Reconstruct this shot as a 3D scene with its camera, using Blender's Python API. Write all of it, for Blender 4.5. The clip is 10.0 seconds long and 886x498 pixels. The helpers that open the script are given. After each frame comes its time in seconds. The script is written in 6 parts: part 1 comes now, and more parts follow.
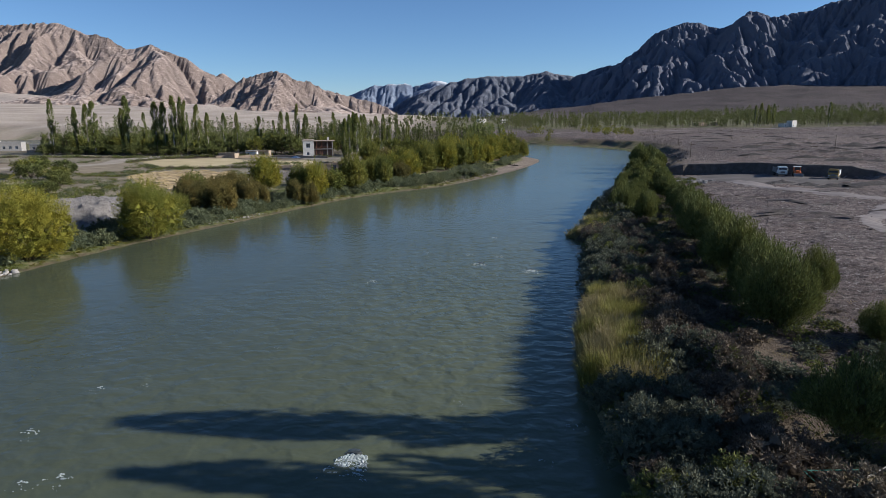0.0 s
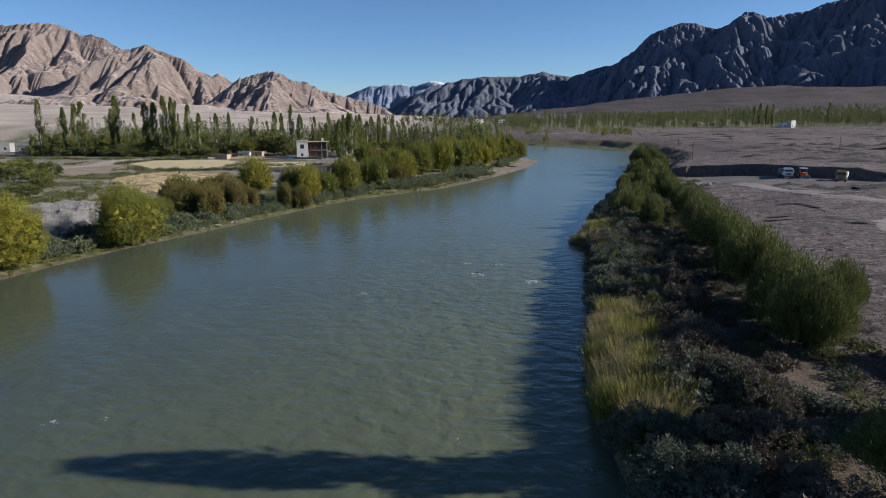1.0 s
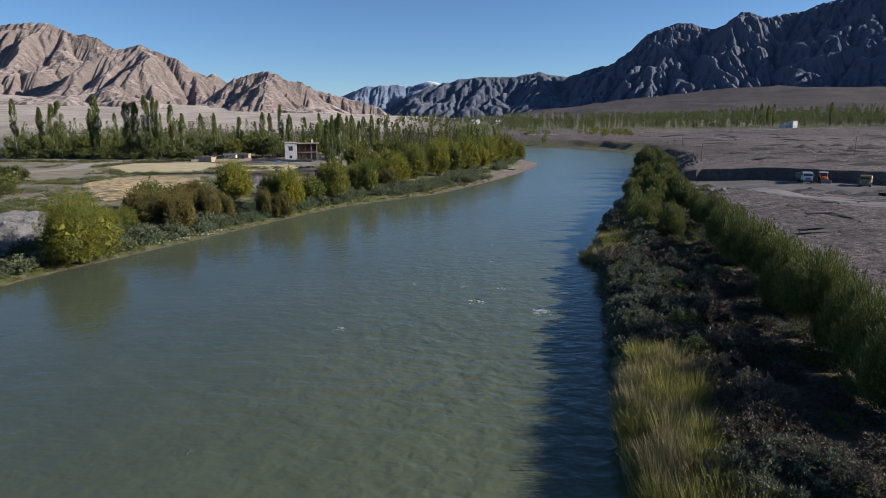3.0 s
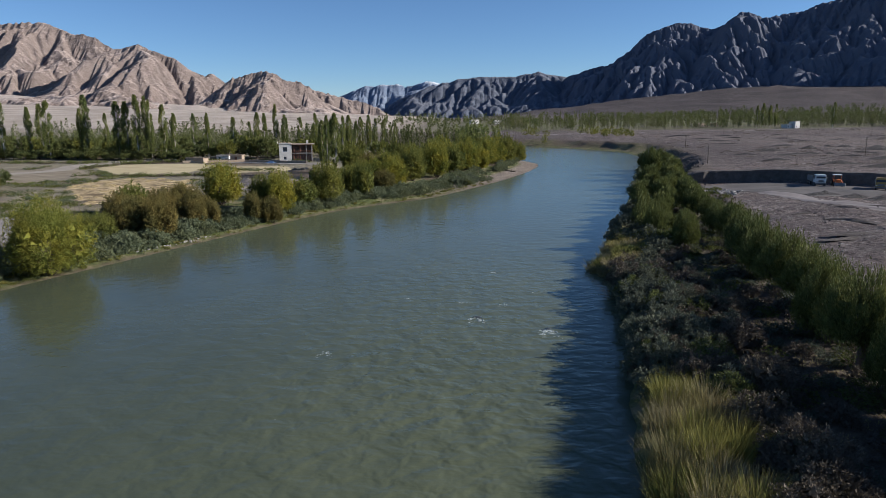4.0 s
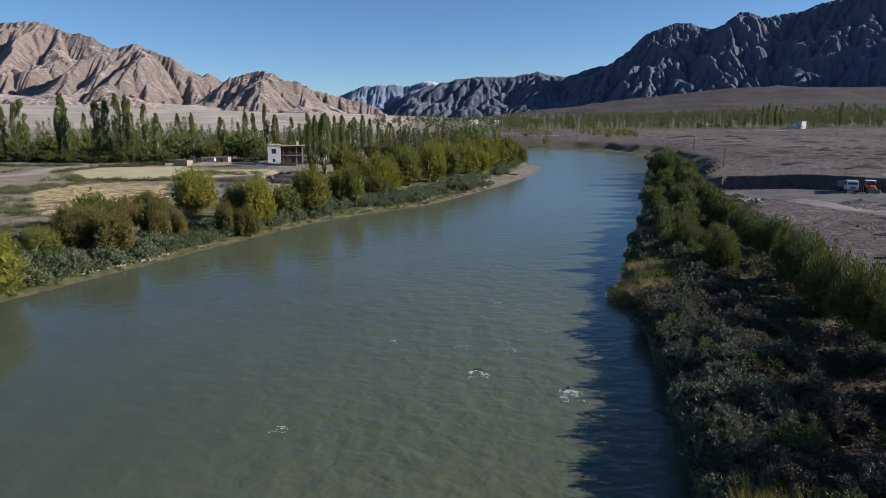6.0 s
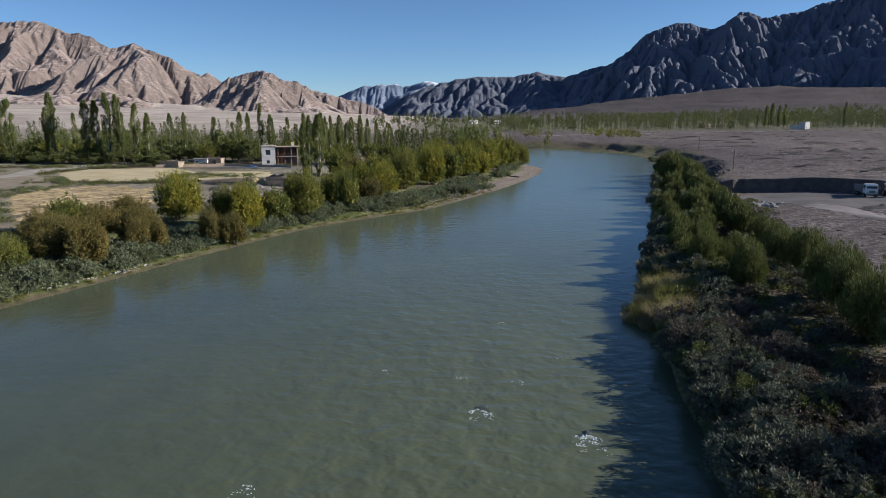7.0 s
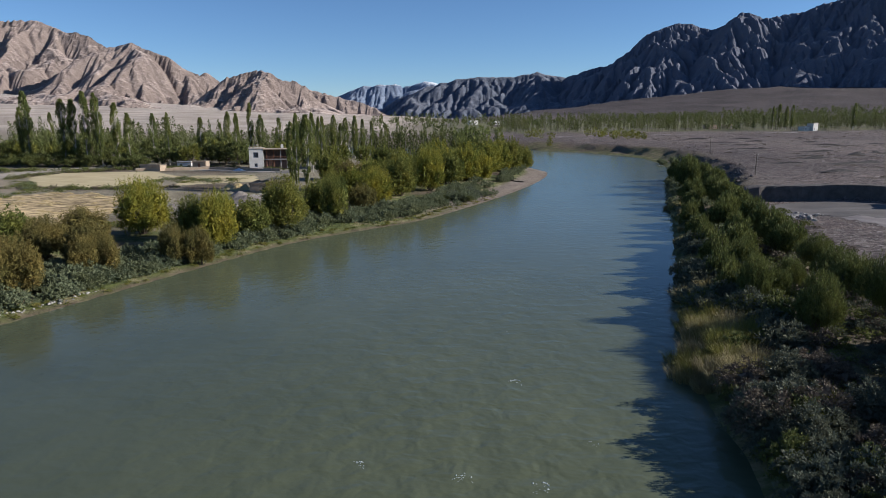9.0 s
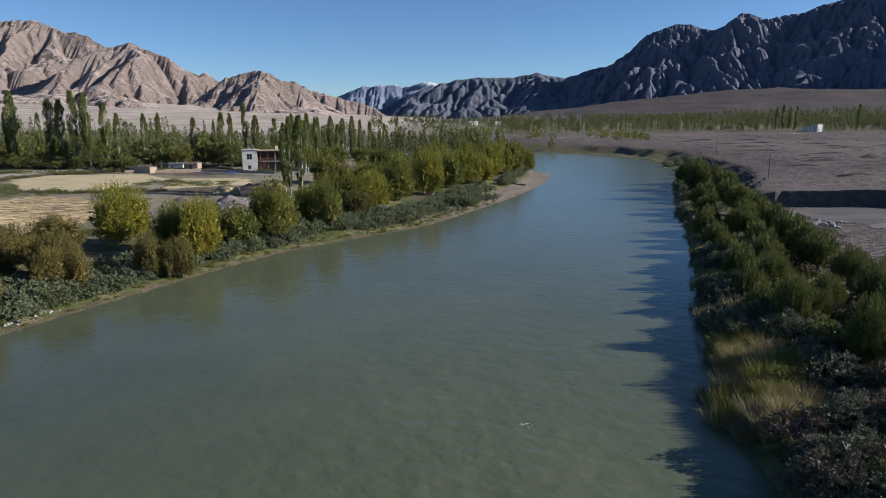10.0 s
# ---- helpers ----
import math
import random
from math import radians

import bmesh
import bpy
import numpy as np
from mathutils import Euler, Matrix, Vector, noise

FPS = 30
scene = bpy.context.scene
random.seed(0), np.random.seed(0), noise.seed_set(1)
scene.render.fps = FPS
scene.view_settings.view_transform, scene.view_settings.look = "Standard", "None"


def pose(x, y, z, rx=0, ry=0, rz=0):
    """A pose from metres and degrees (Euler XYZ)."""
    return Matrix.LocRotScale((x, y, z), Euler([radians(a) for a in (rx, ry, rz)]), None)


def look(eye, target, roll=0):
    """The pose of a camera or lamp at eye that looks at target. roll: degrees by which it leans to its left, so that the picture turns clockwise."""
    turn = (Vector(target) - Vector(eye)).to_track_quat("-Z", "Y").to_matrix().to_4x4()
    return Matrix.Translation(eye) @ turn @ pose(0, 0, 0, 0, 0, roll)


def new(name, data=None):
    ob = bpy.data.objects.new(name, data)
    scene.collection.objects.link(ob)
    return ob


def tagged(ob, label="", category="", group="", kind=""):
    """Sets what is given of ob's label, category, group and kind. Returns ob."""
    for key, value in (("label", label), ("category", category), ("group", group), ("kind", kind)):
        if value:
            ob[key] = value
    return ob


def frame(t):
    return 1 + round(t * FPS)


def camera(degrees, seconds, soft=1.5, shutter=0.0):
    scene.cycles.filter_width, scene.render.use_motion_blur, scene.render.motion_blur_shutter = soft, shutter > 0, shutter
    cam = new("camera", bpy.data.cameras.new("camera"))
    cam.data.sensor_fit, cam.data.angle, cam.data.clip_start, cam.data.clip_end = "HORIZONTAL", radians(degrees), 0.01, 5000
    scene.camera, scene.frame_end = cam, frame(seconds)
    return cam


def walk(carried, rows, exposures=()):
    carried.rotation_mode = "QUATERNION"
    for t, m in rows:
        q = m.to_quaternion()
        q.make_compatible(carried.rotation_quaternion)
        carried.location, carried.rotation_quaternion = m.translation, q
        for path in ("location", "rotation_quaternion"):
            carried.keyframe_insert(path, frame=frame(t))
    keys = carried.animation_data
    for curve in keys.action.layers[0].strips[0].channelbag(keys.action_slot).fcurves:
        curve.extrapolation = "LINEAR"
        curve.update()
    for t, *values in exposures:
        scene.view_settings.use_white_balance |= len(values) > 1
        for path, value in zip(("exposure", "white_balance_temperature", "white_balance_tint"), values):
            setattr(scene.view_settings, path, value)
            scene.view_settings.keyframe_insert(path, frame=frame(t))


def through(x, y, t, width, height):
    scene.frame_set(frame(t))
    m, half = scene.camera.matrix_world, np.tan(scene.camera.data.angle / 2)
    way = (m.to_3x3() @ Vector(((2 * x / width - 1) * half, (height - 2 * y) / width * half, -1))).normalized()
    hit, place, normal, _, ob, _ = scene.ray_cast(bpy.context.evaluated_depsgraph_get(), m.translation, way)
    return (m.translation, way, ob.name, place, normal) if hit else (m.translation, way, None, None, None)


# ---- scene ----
ROWS = [
    (0.0, 1.59, -0.01, 18.92, 1.381, 78.359, 0.233),
    (1.0, 1.59, 5.07, 18.92, 1.119, 78.393, 0.252),
    (2.0, 1.65, 10.69, 18.93, 0.929, 78.412, 0.262),
    (3.0, 1.76, 16.69, 18.95, 0.795, 78.420, 0.264),
    (4.0, 1.89, 22.95, 18.97, 0.705, 78.421, 0.257),
    (5.0, 2.03, 29.38, 19.00, 0.645, 78.419, 0.241),
    (6.0, 2.17, 35.89, 19.04, 0.605, 78.417, 0.217),
    (7.0, 2.28, 42.45, 19.09, 0.576, 78.420, 0.185),
    (8.0, 2.35, 49.05, 19.14, 0.551, 78.430, 0.144),
    (9.0, 2.35, 55.71, 19.19, 0.522, 78.453, 0.094),
    (10.0, 2.28, 62.48, 19.26, 0.486, 78.491, 0.036),
]
cam = camera(69.0, 10.0, soft=0.45)
walk(cam, [(t, pose(x, y, z, tilt, 0, turn) @ pose(0, 0, 0, 0, 0, -lean)) for t, x, y, z, turn, tilt, lean in ROWS],
     exposures=[(0.0, 0.58, 6120, 10)])

# ---- light ----
SUN_ELEVATION, SUN_AZIMUTH = radians(23.3), radians(90.0)
world = bpy.data.worlds.new("sky")
scene.world = world
world.use_nodes = True
sky = world.node_tree.nodes.new("ShaderNodeTexSky")
sky.sky_type, sky.sun_disc = "NISHITA", False
sky.sun_elevation, sky.sun_rotation = SUN_ELEVATION, SUN_AZIMUTH
sky.altitude, sky.air_density, sky.dust_density, sky.ozone_density = 3300.0, 1.15, 0.0, 5.2
back = world.node_tree.nodes["Background"]
back.inputs["Strength"].default_value = 0.073
world.node_tree.links.new(sky.outputs[0], back.inputs["Color"])
sun = new("sun", bpy.data.lights.new("sun", "SUN"))
sun.data.energy, sun.data.angle, sun.data.color = 5.0, radians(0.53), (1.0, 0.93, 0.83)
sun.matrix_world = look((math.cos(SUN_ELEVATION) * 300, 0, math.sin(SUN_ELEVATION) * 300), (0, 0, 0))


# ---- numbers: noise and distances ----
def hashed(i, j, seed):
    n = (i.astype(np.int64) * 374761393 + j.astype(np.int64) * 668265263 + seed * 974634777) & 0xFFFFFFFF
    n = ((n ^ (n >> 13)) * 1274126177) & 0xFFFFFFFF
    return ((n ^ (n >> 16)) & 0xFFFFFF) / float(0xFFFFFF)


def vnoise(x, y, seed=0):
    """Smooth noise from 0 to 1."""
    i, j = np.floor(x), np.floor(y)
    u, v = x - i, y - j
    u, v = u * u * u * (u * (u * 6 - 15) + 10), v * v * v * (v * (v * 6 - 15) + 10)
    a, b = hashed(i, j, seed), hashed(i + 1, j, seed)
    c, d = hashed(i, j + 1, seed), hashed(i + 1, j + 1, seed)
    return (a * (1 - u) + b * u) * (1 - v) + (c * (1 - u) + d * u) * v


def fbm(x, y, octaves=4, seed=0):
    total, gain, norm = 0.0, 1.0, 0.0
    for k in range(octaves):
        total, norm = total + gain * vnoise(x * 2 ** k, y * 2 ** k, seed + k), norm + gain
        gain *= 0.5
    return total / norm


def ridged(x, y, octaves=4, seed=0):
    total, gain, norm = 0.0, 1.0, 0.0
    for k in range(octaves):
        n = 1 - np.abs(2 * vnoise(x * 2 ** k, y * 2 ** k, seed + 7 * k) - 1)
        total, norm = total + gain * n * n, norm + gain
        gain *= 0.5
    return total / norm


def ramp(a, b, x):
    t = np.clip((x - a) / (b - a), 0, 1)
    return t * t * (3 - 2 * t)


def to_line(x, y, line):
    """Distance to a polyline, and how far along it (in points) the nearest place lies."""
    best, along = np.full(np.shape(x), 1e9), np.zeros(np.shape(x))
    for k in range(len(line) - 1):
        (ax, ay), (bx, by) = line[k][:2], line[k + 1][:2]
        dx, dy = bx - ax, by - ay
        s = np.clip(((x - ax) * dx + (y - ay) * dy) / (dx * dx + dy * dy), 0, 1)
        d = np.hypot(x - ax - s * dx, y - ay - s * dy)
        along = np.where(d < best, k + s, along)
        best = np.minimum(best, d)
    return best, along


def inside(x, y, line):
    hit = np.zeros(np.shape(x), bool)
    for k in range(len(line)):
        (ax, ay), (bx, by) = line[k - 1][:2], line[k][:2]
        if ay != by:
            hit ^= ((ay > y) != (by > y)) & (x < (bx - ax) * (y - ay) / (by - ay) + ax)
    return hit


def smooth_line(line, times=2):
    for _ in range(times):
        out = [line[0]]
        for a, b in zip(line, line[1:]):
            out += [tuple(p * 0.75 + q * 0.25 for p, q in zip(a, b)), tuple(p * 0.25 + q * 0.75 for p, q in zip(a, b))]
        line = out + [line[-1]]
    return line


def graded(lo, fine_lo, fine_hi, hi, step, grow):
    mid = list(np.arange(fine_lo, fine_hi, step))
    up, s = [fine_hi], step
    while up[-1] < hi:
        s *= grow
        up.append(up[-1] + s)
    down, s = [fine_lo], step
    while down[-1] > lo:
        s *= grow
        down.append(down[-1] - s)
    return np.array(down[:0:-1] + mid + up)


# ---- the lie of the land ----
BANK_L = smooth_line([(-62, -400), (-60, 20), (-56, 66), (-53, 78), (-49.4, 92), (-44.0, 104), (-37.8, 119), (-31.6, 134), (-22.3, 155),
          (-11.5, 167), (-3, 176), (3.2, 188), (17.2, 218), (30, 252), (37.8, 283), (35, 300), (31, 315), (20, 345), (-10, 385), (-70, 420), (-420, 470)], 2)
BANK_R = smooth_line([(9.5, -400), (10, 0), (10.5, 30), (10.8, 45), (12.8, 58), (17.6, 76), (19.9, 92), (21.5, 105), (27, 120), (32, 137),
          (45, 177), (53.5, 205), (63, 236), (75, 266), (88, 310), (95.5, 362), (88, 392), (70, 425), (48, 452), (0, 480), (-420, 580)], 2)
RIVER = BANK_L + BANK_R[::-1]
PIT = smooth_line([(61, 193), (66, 191.5), (73, 190.5), (80, 189), (86, 185.5), (92, 178.5), (99, 174), (106, 168.5), (111, 160)], 2)
TERRACE = PIT + [(128, 150), (230, 118), (600, 40), (7000, 0), (7000, 6000), (-7000, 6000), (-7000, 720),
           (-420, 592), (5, 490), (54, 461), (79, 435), (97, 400), (106, 365), (101, 312), (86, 246), (68, 206)]


def ground_z(x, y):
    """Height of the land; the river's surface lies at 0."""
    x, y = np.asarray(x, float), np.asarray(y, float)
    dl, dr = to_line(x, y, BANK_L)[0], to_line(x, y, BANK_R)[0]
    d, wet = np.minimum(dl, dr), inside(x, y, RIVER)
    left = dl < dr
    spit = ramp(165, 200, y) * ramp(330, 300, y)
    zl = 0.35 * ramp(0, 1.2, d) + 0.5 * ramp(2, 6 + 6 * spit, d) + 0.8 * ramp(6, 22, d) + 1.2 * ramp(25, 70, d) + 1.4 * ramp(75, 190, d)
    near = ramp(300, 240, y)
    zr = (0.5 + 0.6 * near) * ramp(-0.2, 1.8, d) + 0.7 * ramp(2, 14, d) + 0.9 * ramp(16, 40, d)
    dt = to_line(x, y, TERRACE + TERRACE[:1])[0] * np.where(inside(x, y, TERRACE), 1, -1)
    dt = dt + 9.0 * (fbm(x / 11, y / 11, 3, 33) - 0.5) * ramp(194, 215, y)
    pit = ramp(208, 198, y) * ramp(108, 104, x)
    wide = 14 * ramp(105, 125, x) * ramp(190, 175, y)
    zr = zr + 3.0 * ramp(0.5 * pit - 0.7 - wide - 4.0 * (1 - pit), 0.9 + 1.2 * pit + wide + 3.5 * (1 - pit), dt) + 0.012 * np.clip(dt, 0, 400)
    z = np.where(left, zl, zr)
    rough = (fbm(x / 9, y / 9, 4, 3) - 0.5) * np.where(left, 0.5, 0.9) * ramp(1.5, 8, d)
    rough = rough + (ridged(x / 7, y / 5, 3, 13) - 0.45) * np.where(left, 0.12, 0.55) * ramp(12, 30, d)
    rough = rough + (ridged(x / 60, y / 15, 3, 11) - 0.4) * np.where(left, 0.0, 1.5) * ramp(25, 60, d)
    z = z + rough * (1 - 0.8 * pit * ramp(9, 3, np.abs(dt)))
    # the valley's sides: a pale sandy slope before the left hills, a long fan before the right range
    z = z + np.where(x < 60, 1, 0) * ramp(60, -200, x) * np.clip(y - 420, 0, 1000) * 0.008
    z = z + 0.035 * np.clip(-x - 70, 0, 900) * ramp(420, 800, y)
    z = z + np.clip(x - 140, 0, 1260) * 0.122 * ramp(800, 3500, y) * 0.95
    z = z + (fbm(x / 160, y / 160, 3, 5) - 0.5) * 7 * ramp(700, 1800, y) * ramp(-200, 100, x)
    z = z + (ridged(x / 60 - y / 300, y / 500, 4, 15) - 0.4) * 13 * ramp(900, 2400, y) * ramp(200, 500, x)
    return np.where(wet, -1.6 * ramp(0, 5, d) - 0.03, z)


GRID_X, GRID_Y = graded(-5500, -66, 105, 5500, 1.5, 1.075), graded(-420, 20, 250, 4900, 1.5, 1.042)
GRID_Z = ground_z(*np.meshgrid(GRID_X, GRID_Y))


def land(x, y):
    """Height of the ground sheet as built."""
    i = np.clip(np.searchsorted(GRID_X, x) - 1, 0, len(GRID_X) - 2)
    j = np.clip(np.searchsorted(GRID_Y, y) - 1, 0, len(GRID_Y) - 2)
    u, v = (x - GRID_X[i]) / (GRID_X[i + 1] - GRID_X[i]), (y - GRID_Y[j]) / (GRID_Y[j + 1] - GRID_Y[j])
    return (GRID_Z[j, i] * (1 - u) + GRID_Z[j, i + 1] * u) * (1 - v) + (GRID_Z[j + 1, i] * (1 - u) + GRID_Z[j + 1, i + 1] * u) * v


def gz(x, y):
    return float(land(x, y))


# ---- meshes and materials ----
def fast_mesh(name, verts, faces, smooth=False):
    verts, faces = np.asarray(verts, np.float32), np.asarray(faces, np.int32)
    me = bpy.data.meshes.new(name)
    me.vertices.add(len(verts))
    me.vertices.foreach_set("co", verts.ravel())
    n, k = faces.shape
    me.loops.add(n * k)
    me.loops.foreach_set("vertex_index", faces.ravel())
    me.polygons.add(n)
    me.polygons.foreach_set("loop_start", np.arange(0, n * k, k, dtype=np.int32))
    me.polygons.foreach_set("use_smooth", np.full(n, smooth))
    me.update(calc_edges=True)
    return me


def graph(name):
    m = bpy.data.materials.new(name)
    m.use_nodes = True
    nt = m.node_tree
    return m, nt, nt.nodes["Principled BSDF"]


def add_node(nt, kind, **values):
    n = nt.nodes.new(kind)
    for key, v in values.items():
        if key in n.inputs:
            n.inputs[key].default_value = v
    return n


def noise_node(nt, scale, detail=6.0, rough=0.6, coords=None, stretch=None, distortion=0.0):
    n = add_node(nt, "ShaderNodeTexNoise", Scale=scale, Detail=detail, Roughness=rough, Distortion=distortion)
    if coords is None:
        coords = nt.nodes.new("ShaderNodeNewGeometry").outputs["Position"]
    if stretch:
        mp = nt.nodes.new("ShaderNodeMapping")
        mp.inputs["Scale"].default_value = stretch
        nt.links.new(coords, mp.inputs["Vector"])
        coords = mp.outputs[0]
    nt.links.new(coords, n.inputs["Vector"])
    return n.outputs["Fac"]


def ramp_node(nt, fac, stops):
    r = nt.nodes.new("ShaderNodeValToRGB")
    el = r.color_ramp.elements
    while len(el) < len(stops):
        el.new(0.5)
    for e, (p, c) in zip(el, stops):
        e.position, e.color = p, (*c, 1)
    nt.links.new(fac, r.inputs["Fac"])
    return r.outputs["Color"]


def mix_node(nt, fac, a, b, mode="MIX"):
    m = nt.nodes.new("ShaderNodeMix")
    m.data_type, m.blend_type = "RGBA", mode
    for slot, v in ((m.inputs["Factor"], fac), (m.inputs[6], a), (m.inputs[7], b)):
        if hasattr(v, "is_output"):
            nt.links.new(v, slot)
        elif isinstance(v, (int, float)):
            slot.default_value = v
        else:
            slot.default_value = (*v, 1)
    return m.outputs[2]


def math_node(nt, op, a, b=0.0, clamp=False):
    m = nt.nodes.new("ShaderNodeMath")
    m.operation, m.use_clamp = op, clamp
    for slot, v in zip(m.inputs, (a, b)):
        if hasattr(v, "is_output"):
            nt.links.new(v, slot)
        else:
            slot.default_value = v
    return m.outputs[0]


def bump_node(nt, height, strength, distance, onto):
    b = add_node(nt, "ShaderNodeBump", Strength=strength, Distance=distance)
    nt.links.new(height, b.inputs["Height"])
    nt.links.new(b.outputs[0], onto.inputs["Normal"])


def mat_plain(name, colour, rough=0.8, metal=0.0, vary=0.12, scale=3.0, bump=0.3, dist=0.02):
    """A surface with grain and blotches at two scales."""
    m, nt, p = graph(name)
    lo, hi = [c * (1 - vary * 1.6) for c in colour], [min(1, c * (1 + vary)) for c in colour]
    coarse, fine = noise_node(nt, scale), noise_node(nt, scale * 9)
    both = math_node(nt, "ADD", math_node(nt, "MULTIPLY", coarse, 0.6), math_node(nt, "MULTIPLY", fine, 0.4))
    nt.links.new(ramp_node(nt, both, [(0.3, lo), (0.7, hi)]), p.inputs["Base Color"])
    p.inputs["Roughness"].default_value, p.inputs["Metallic"].default_value = rough, metal
    if bump:
        bump_node(nt, fine, bump, dist, p)
    return m


def mat_leaf(name, dark, light, turn, through=0.35):
    """Foliage: each leaf and each plant a little different, light passing through. turn: a second tint for some plants."""
    m, nt, p = graph(name)
    geo = nt.nodes.new("ShaderNodeNewGeometry")
    info = nt.nodes.new("ShaderNodeObjectInfo")
    base = mix_node(nt, geo.outputs["Random Per Island"], dark, light)
    patch = noise_node(nt, 0.35, 2.0)
    tint = math_node(nt, "ADD", math_node(nt, "MULTIPLY", info.outputs["Random"], 0.45), math_node(nt, "MULTIPLY", math_node(nt, "SUBTRACT", patch, 0.42), 2.6), True)
    col = mix_node(nt, tint, base, mix_node(nt, geo.outputs["Random Per Island"], [c * 0.6 for c in turn], turn))
    nt.links.new(col, p.inputs["Base Color"])
    p.inputs["Roughness"].default_value = 0.6
    p.inputs["Specular IOR Level"].default_value = 0.08
    tr = nt.nodes.new("ShaderNodeBsdfTranslucent")
    nt.links.new(col, tr.inputs["Color"])
    sh = nt.nodes.new("ShaderNodeMixShader")
    sh.inputs[0].default_value = through
    out = nt.nodes["Material Output"]
    nt.links.new(p.outputs[0], sh.inputs[1])
    nt.links.new(tr.outputs[0], sh.inputs[2])
    nt.links.new(sh.outputs[0], out.inputs["Surface"])
    return m


def part(name, mesh, material, parent=None, label=""):
    """Links a mesh or a bmesh as one object, under a thing or a part."""
    if isinstance(mesh, bmesh.types.BMesh):
        bm, mesh = mesh, bpy.data.meshes.new(name)
        bm.to_mesh(mesh)
        bm.free()
    if material and not mesh.materials:
        mesh.materials.append(material)
    ob = new(name, mesh)
    if parent is not None:
        ob.parent = parent
    if label:
        ob["label"] = label
    return ob


def put(ob, m):
    ob.matrix_basis = m
    return ob


# ground: bare soil, gravel and short dry grass, by where it lies
def mat_ground():
    m, nt, p = graph("ground_soil")
    at = {}
    for key in ("grass", "gravel", "sand", "fan"):
        a = nt.nodes.new("ShaderNodeAttribute")
        a.attribute_name = key
        at[key] = a.outputs["Fac"]
    big, mid, fine = noise_node(nt, 0.08, 5), noise_node(nt, 0.9, 6), noise_node(nt, 7.0, 5, 0.7)
    mixed = math_node(nt, "ADD", math_node(nt, "MULTIPLY", mid, 0.5), math_node(nt, "MULTIPLY", fine, 0.5))
    soil = ramp_node(nt, mixed, [(0.3, (0.075, 0.057, 0.040)), (0.7, (0.185, 0.145, 0.104))])
    sand = ramp_node(nt, mixed, [(0.3, (0.52, 0.445, 0.37)), (0.7, (0.70, 0.61, 0.52))])
    broad = noise_node(nt, 0.018, 6, 0.65, stretch=(1.0, 0.6, 1.0))
    sand = mix_node(nt, 1.0, sand, ramp_node(nt, broad, [(0.36, (0.72, 0.70, 0.69)), (0.6, (1.02, 1.0, 1.0))]), "MULTIPLY")
    gravel = ramp_node(nt, mixed, [(0.34, (0.042, 0.033, 0.031)), (0.5, (0.162, 0.129, 0.119)), (0.66, (0.345, 0.287, 0.265))])
    gravel = mix_node(nt, ramp_node(nt, big, [(0.4, (0, 0, 0)), (0.65, (1, 1, 1))]), gravel, mix_node(nt, 0.5, gravel, (0.185, 0.135, 0.115)), "MIX")
    bands = noise_node(nt, 0.35, 5, 0.65, stretch=(0.22, 1.0, 1.0))
    gravel = mix_node(nt, ramp_node(nt, bands, [(0.35, (0.5, 0.5, 0.5)), (0.6, (1, 1, 1))]), (0.038, 0.034, 0.036), gravel)
    wide = noise_node(nt, 0.010, 5, 0.6, stretch=(1.0, 0.35, 1.0))
    gravel = mix_node(nt, ramp_node(nt, wide, [(0.42, (0, 0, 0)), (0.62, (0.7, 0.7, 0.7))]), gravel, mix_node(nt, 0.5, gravel, (0.17, 0.138, 0.125)))
    cells = add_node(nt, "ShaderNodeTexVoronoi", Scale=1.6, Randomness=1.0)
    small = add_node(nt, "ShaderNodeTexVoronoi", Scale=4.5, Randomness=1.0)
    where = nt.nodes.new("ShaderNodeNewGeometry").outputs["Position"]
    for v in (cells, small):
        nt.links.new(where, v.inputs["Vector"])
    tone = nt.nodes.new("ShaderNodeSeparateColor")
    nt.links.new(cells.outputs["Color"], tone.inputs[0])
    tone2 = nt.nodes.new("ShaderNodeSeparateColor")
    nt.links.new(small.outputs["Color"], tone2.inputs[0])
    speck = math_node(nt, "MULTIPLY", tone.outputs[0], tone2.outputs[0])
    gravel = mix_node(nt, ramp_node(nt, speck, [(0.0, (0.75, 0.75, 0.75)), (0.12, (0.1, 0.1, 0.1)), (0.5, (0, 0, 0))]), gravel, (0.024, 0.021, 0.022))
    gravel = mix_node(nt, ramp_node(nt, speck, [(0.55, (0, 0, 0)), (0.8, (0.8, 0.8, 0.8))]), gravel, (0.30, 0.275, 0.26))
    sweep = noise_node(nt, 0.011, 5, 0.6, stretch=(1.0, 0.45, 1.0))
    gravel = mix_node(nt, 1.0, gravel, ramp_node(nt, sweep, [(0.38, (0.8, 0.8, 0.82)), (0.62, (1.25, 1.25, 1.25))]), "MULTIPLY")
    tufty = noise_node(nt, 0.30, 7, 0.72, stretch=(0.8, 1.3, 1.0))
    grass = ramp_node(nt, mixed, [(0.3, (0.06, 0.078, 0.028)), (0.7, (0.17, 0.185, 0.06))])
    grass = mix_node(nt, ramp_node(nt, tufty, [(0.50, (0, 0, 0)), (0.60, (0.9, 0.9, 0.9))]), grass, (0.27, 0.225, 0.135))
    grass = mix_node(nt, ramp_node(nt, tufty, [(0.36, (0.9, 0.9, 0.9)), (0.46, (0, 0, 0))]), grass, (0.035, 0.046, 0.02))
    gravel = mix_node(nt, at["fan"], gravel, mix_node(nt, 1.0, gravel, (0.5, 0.5, 0.52), "MULTIPLY"))
    col = mix_node(nt, at["sand"], soil, sand)
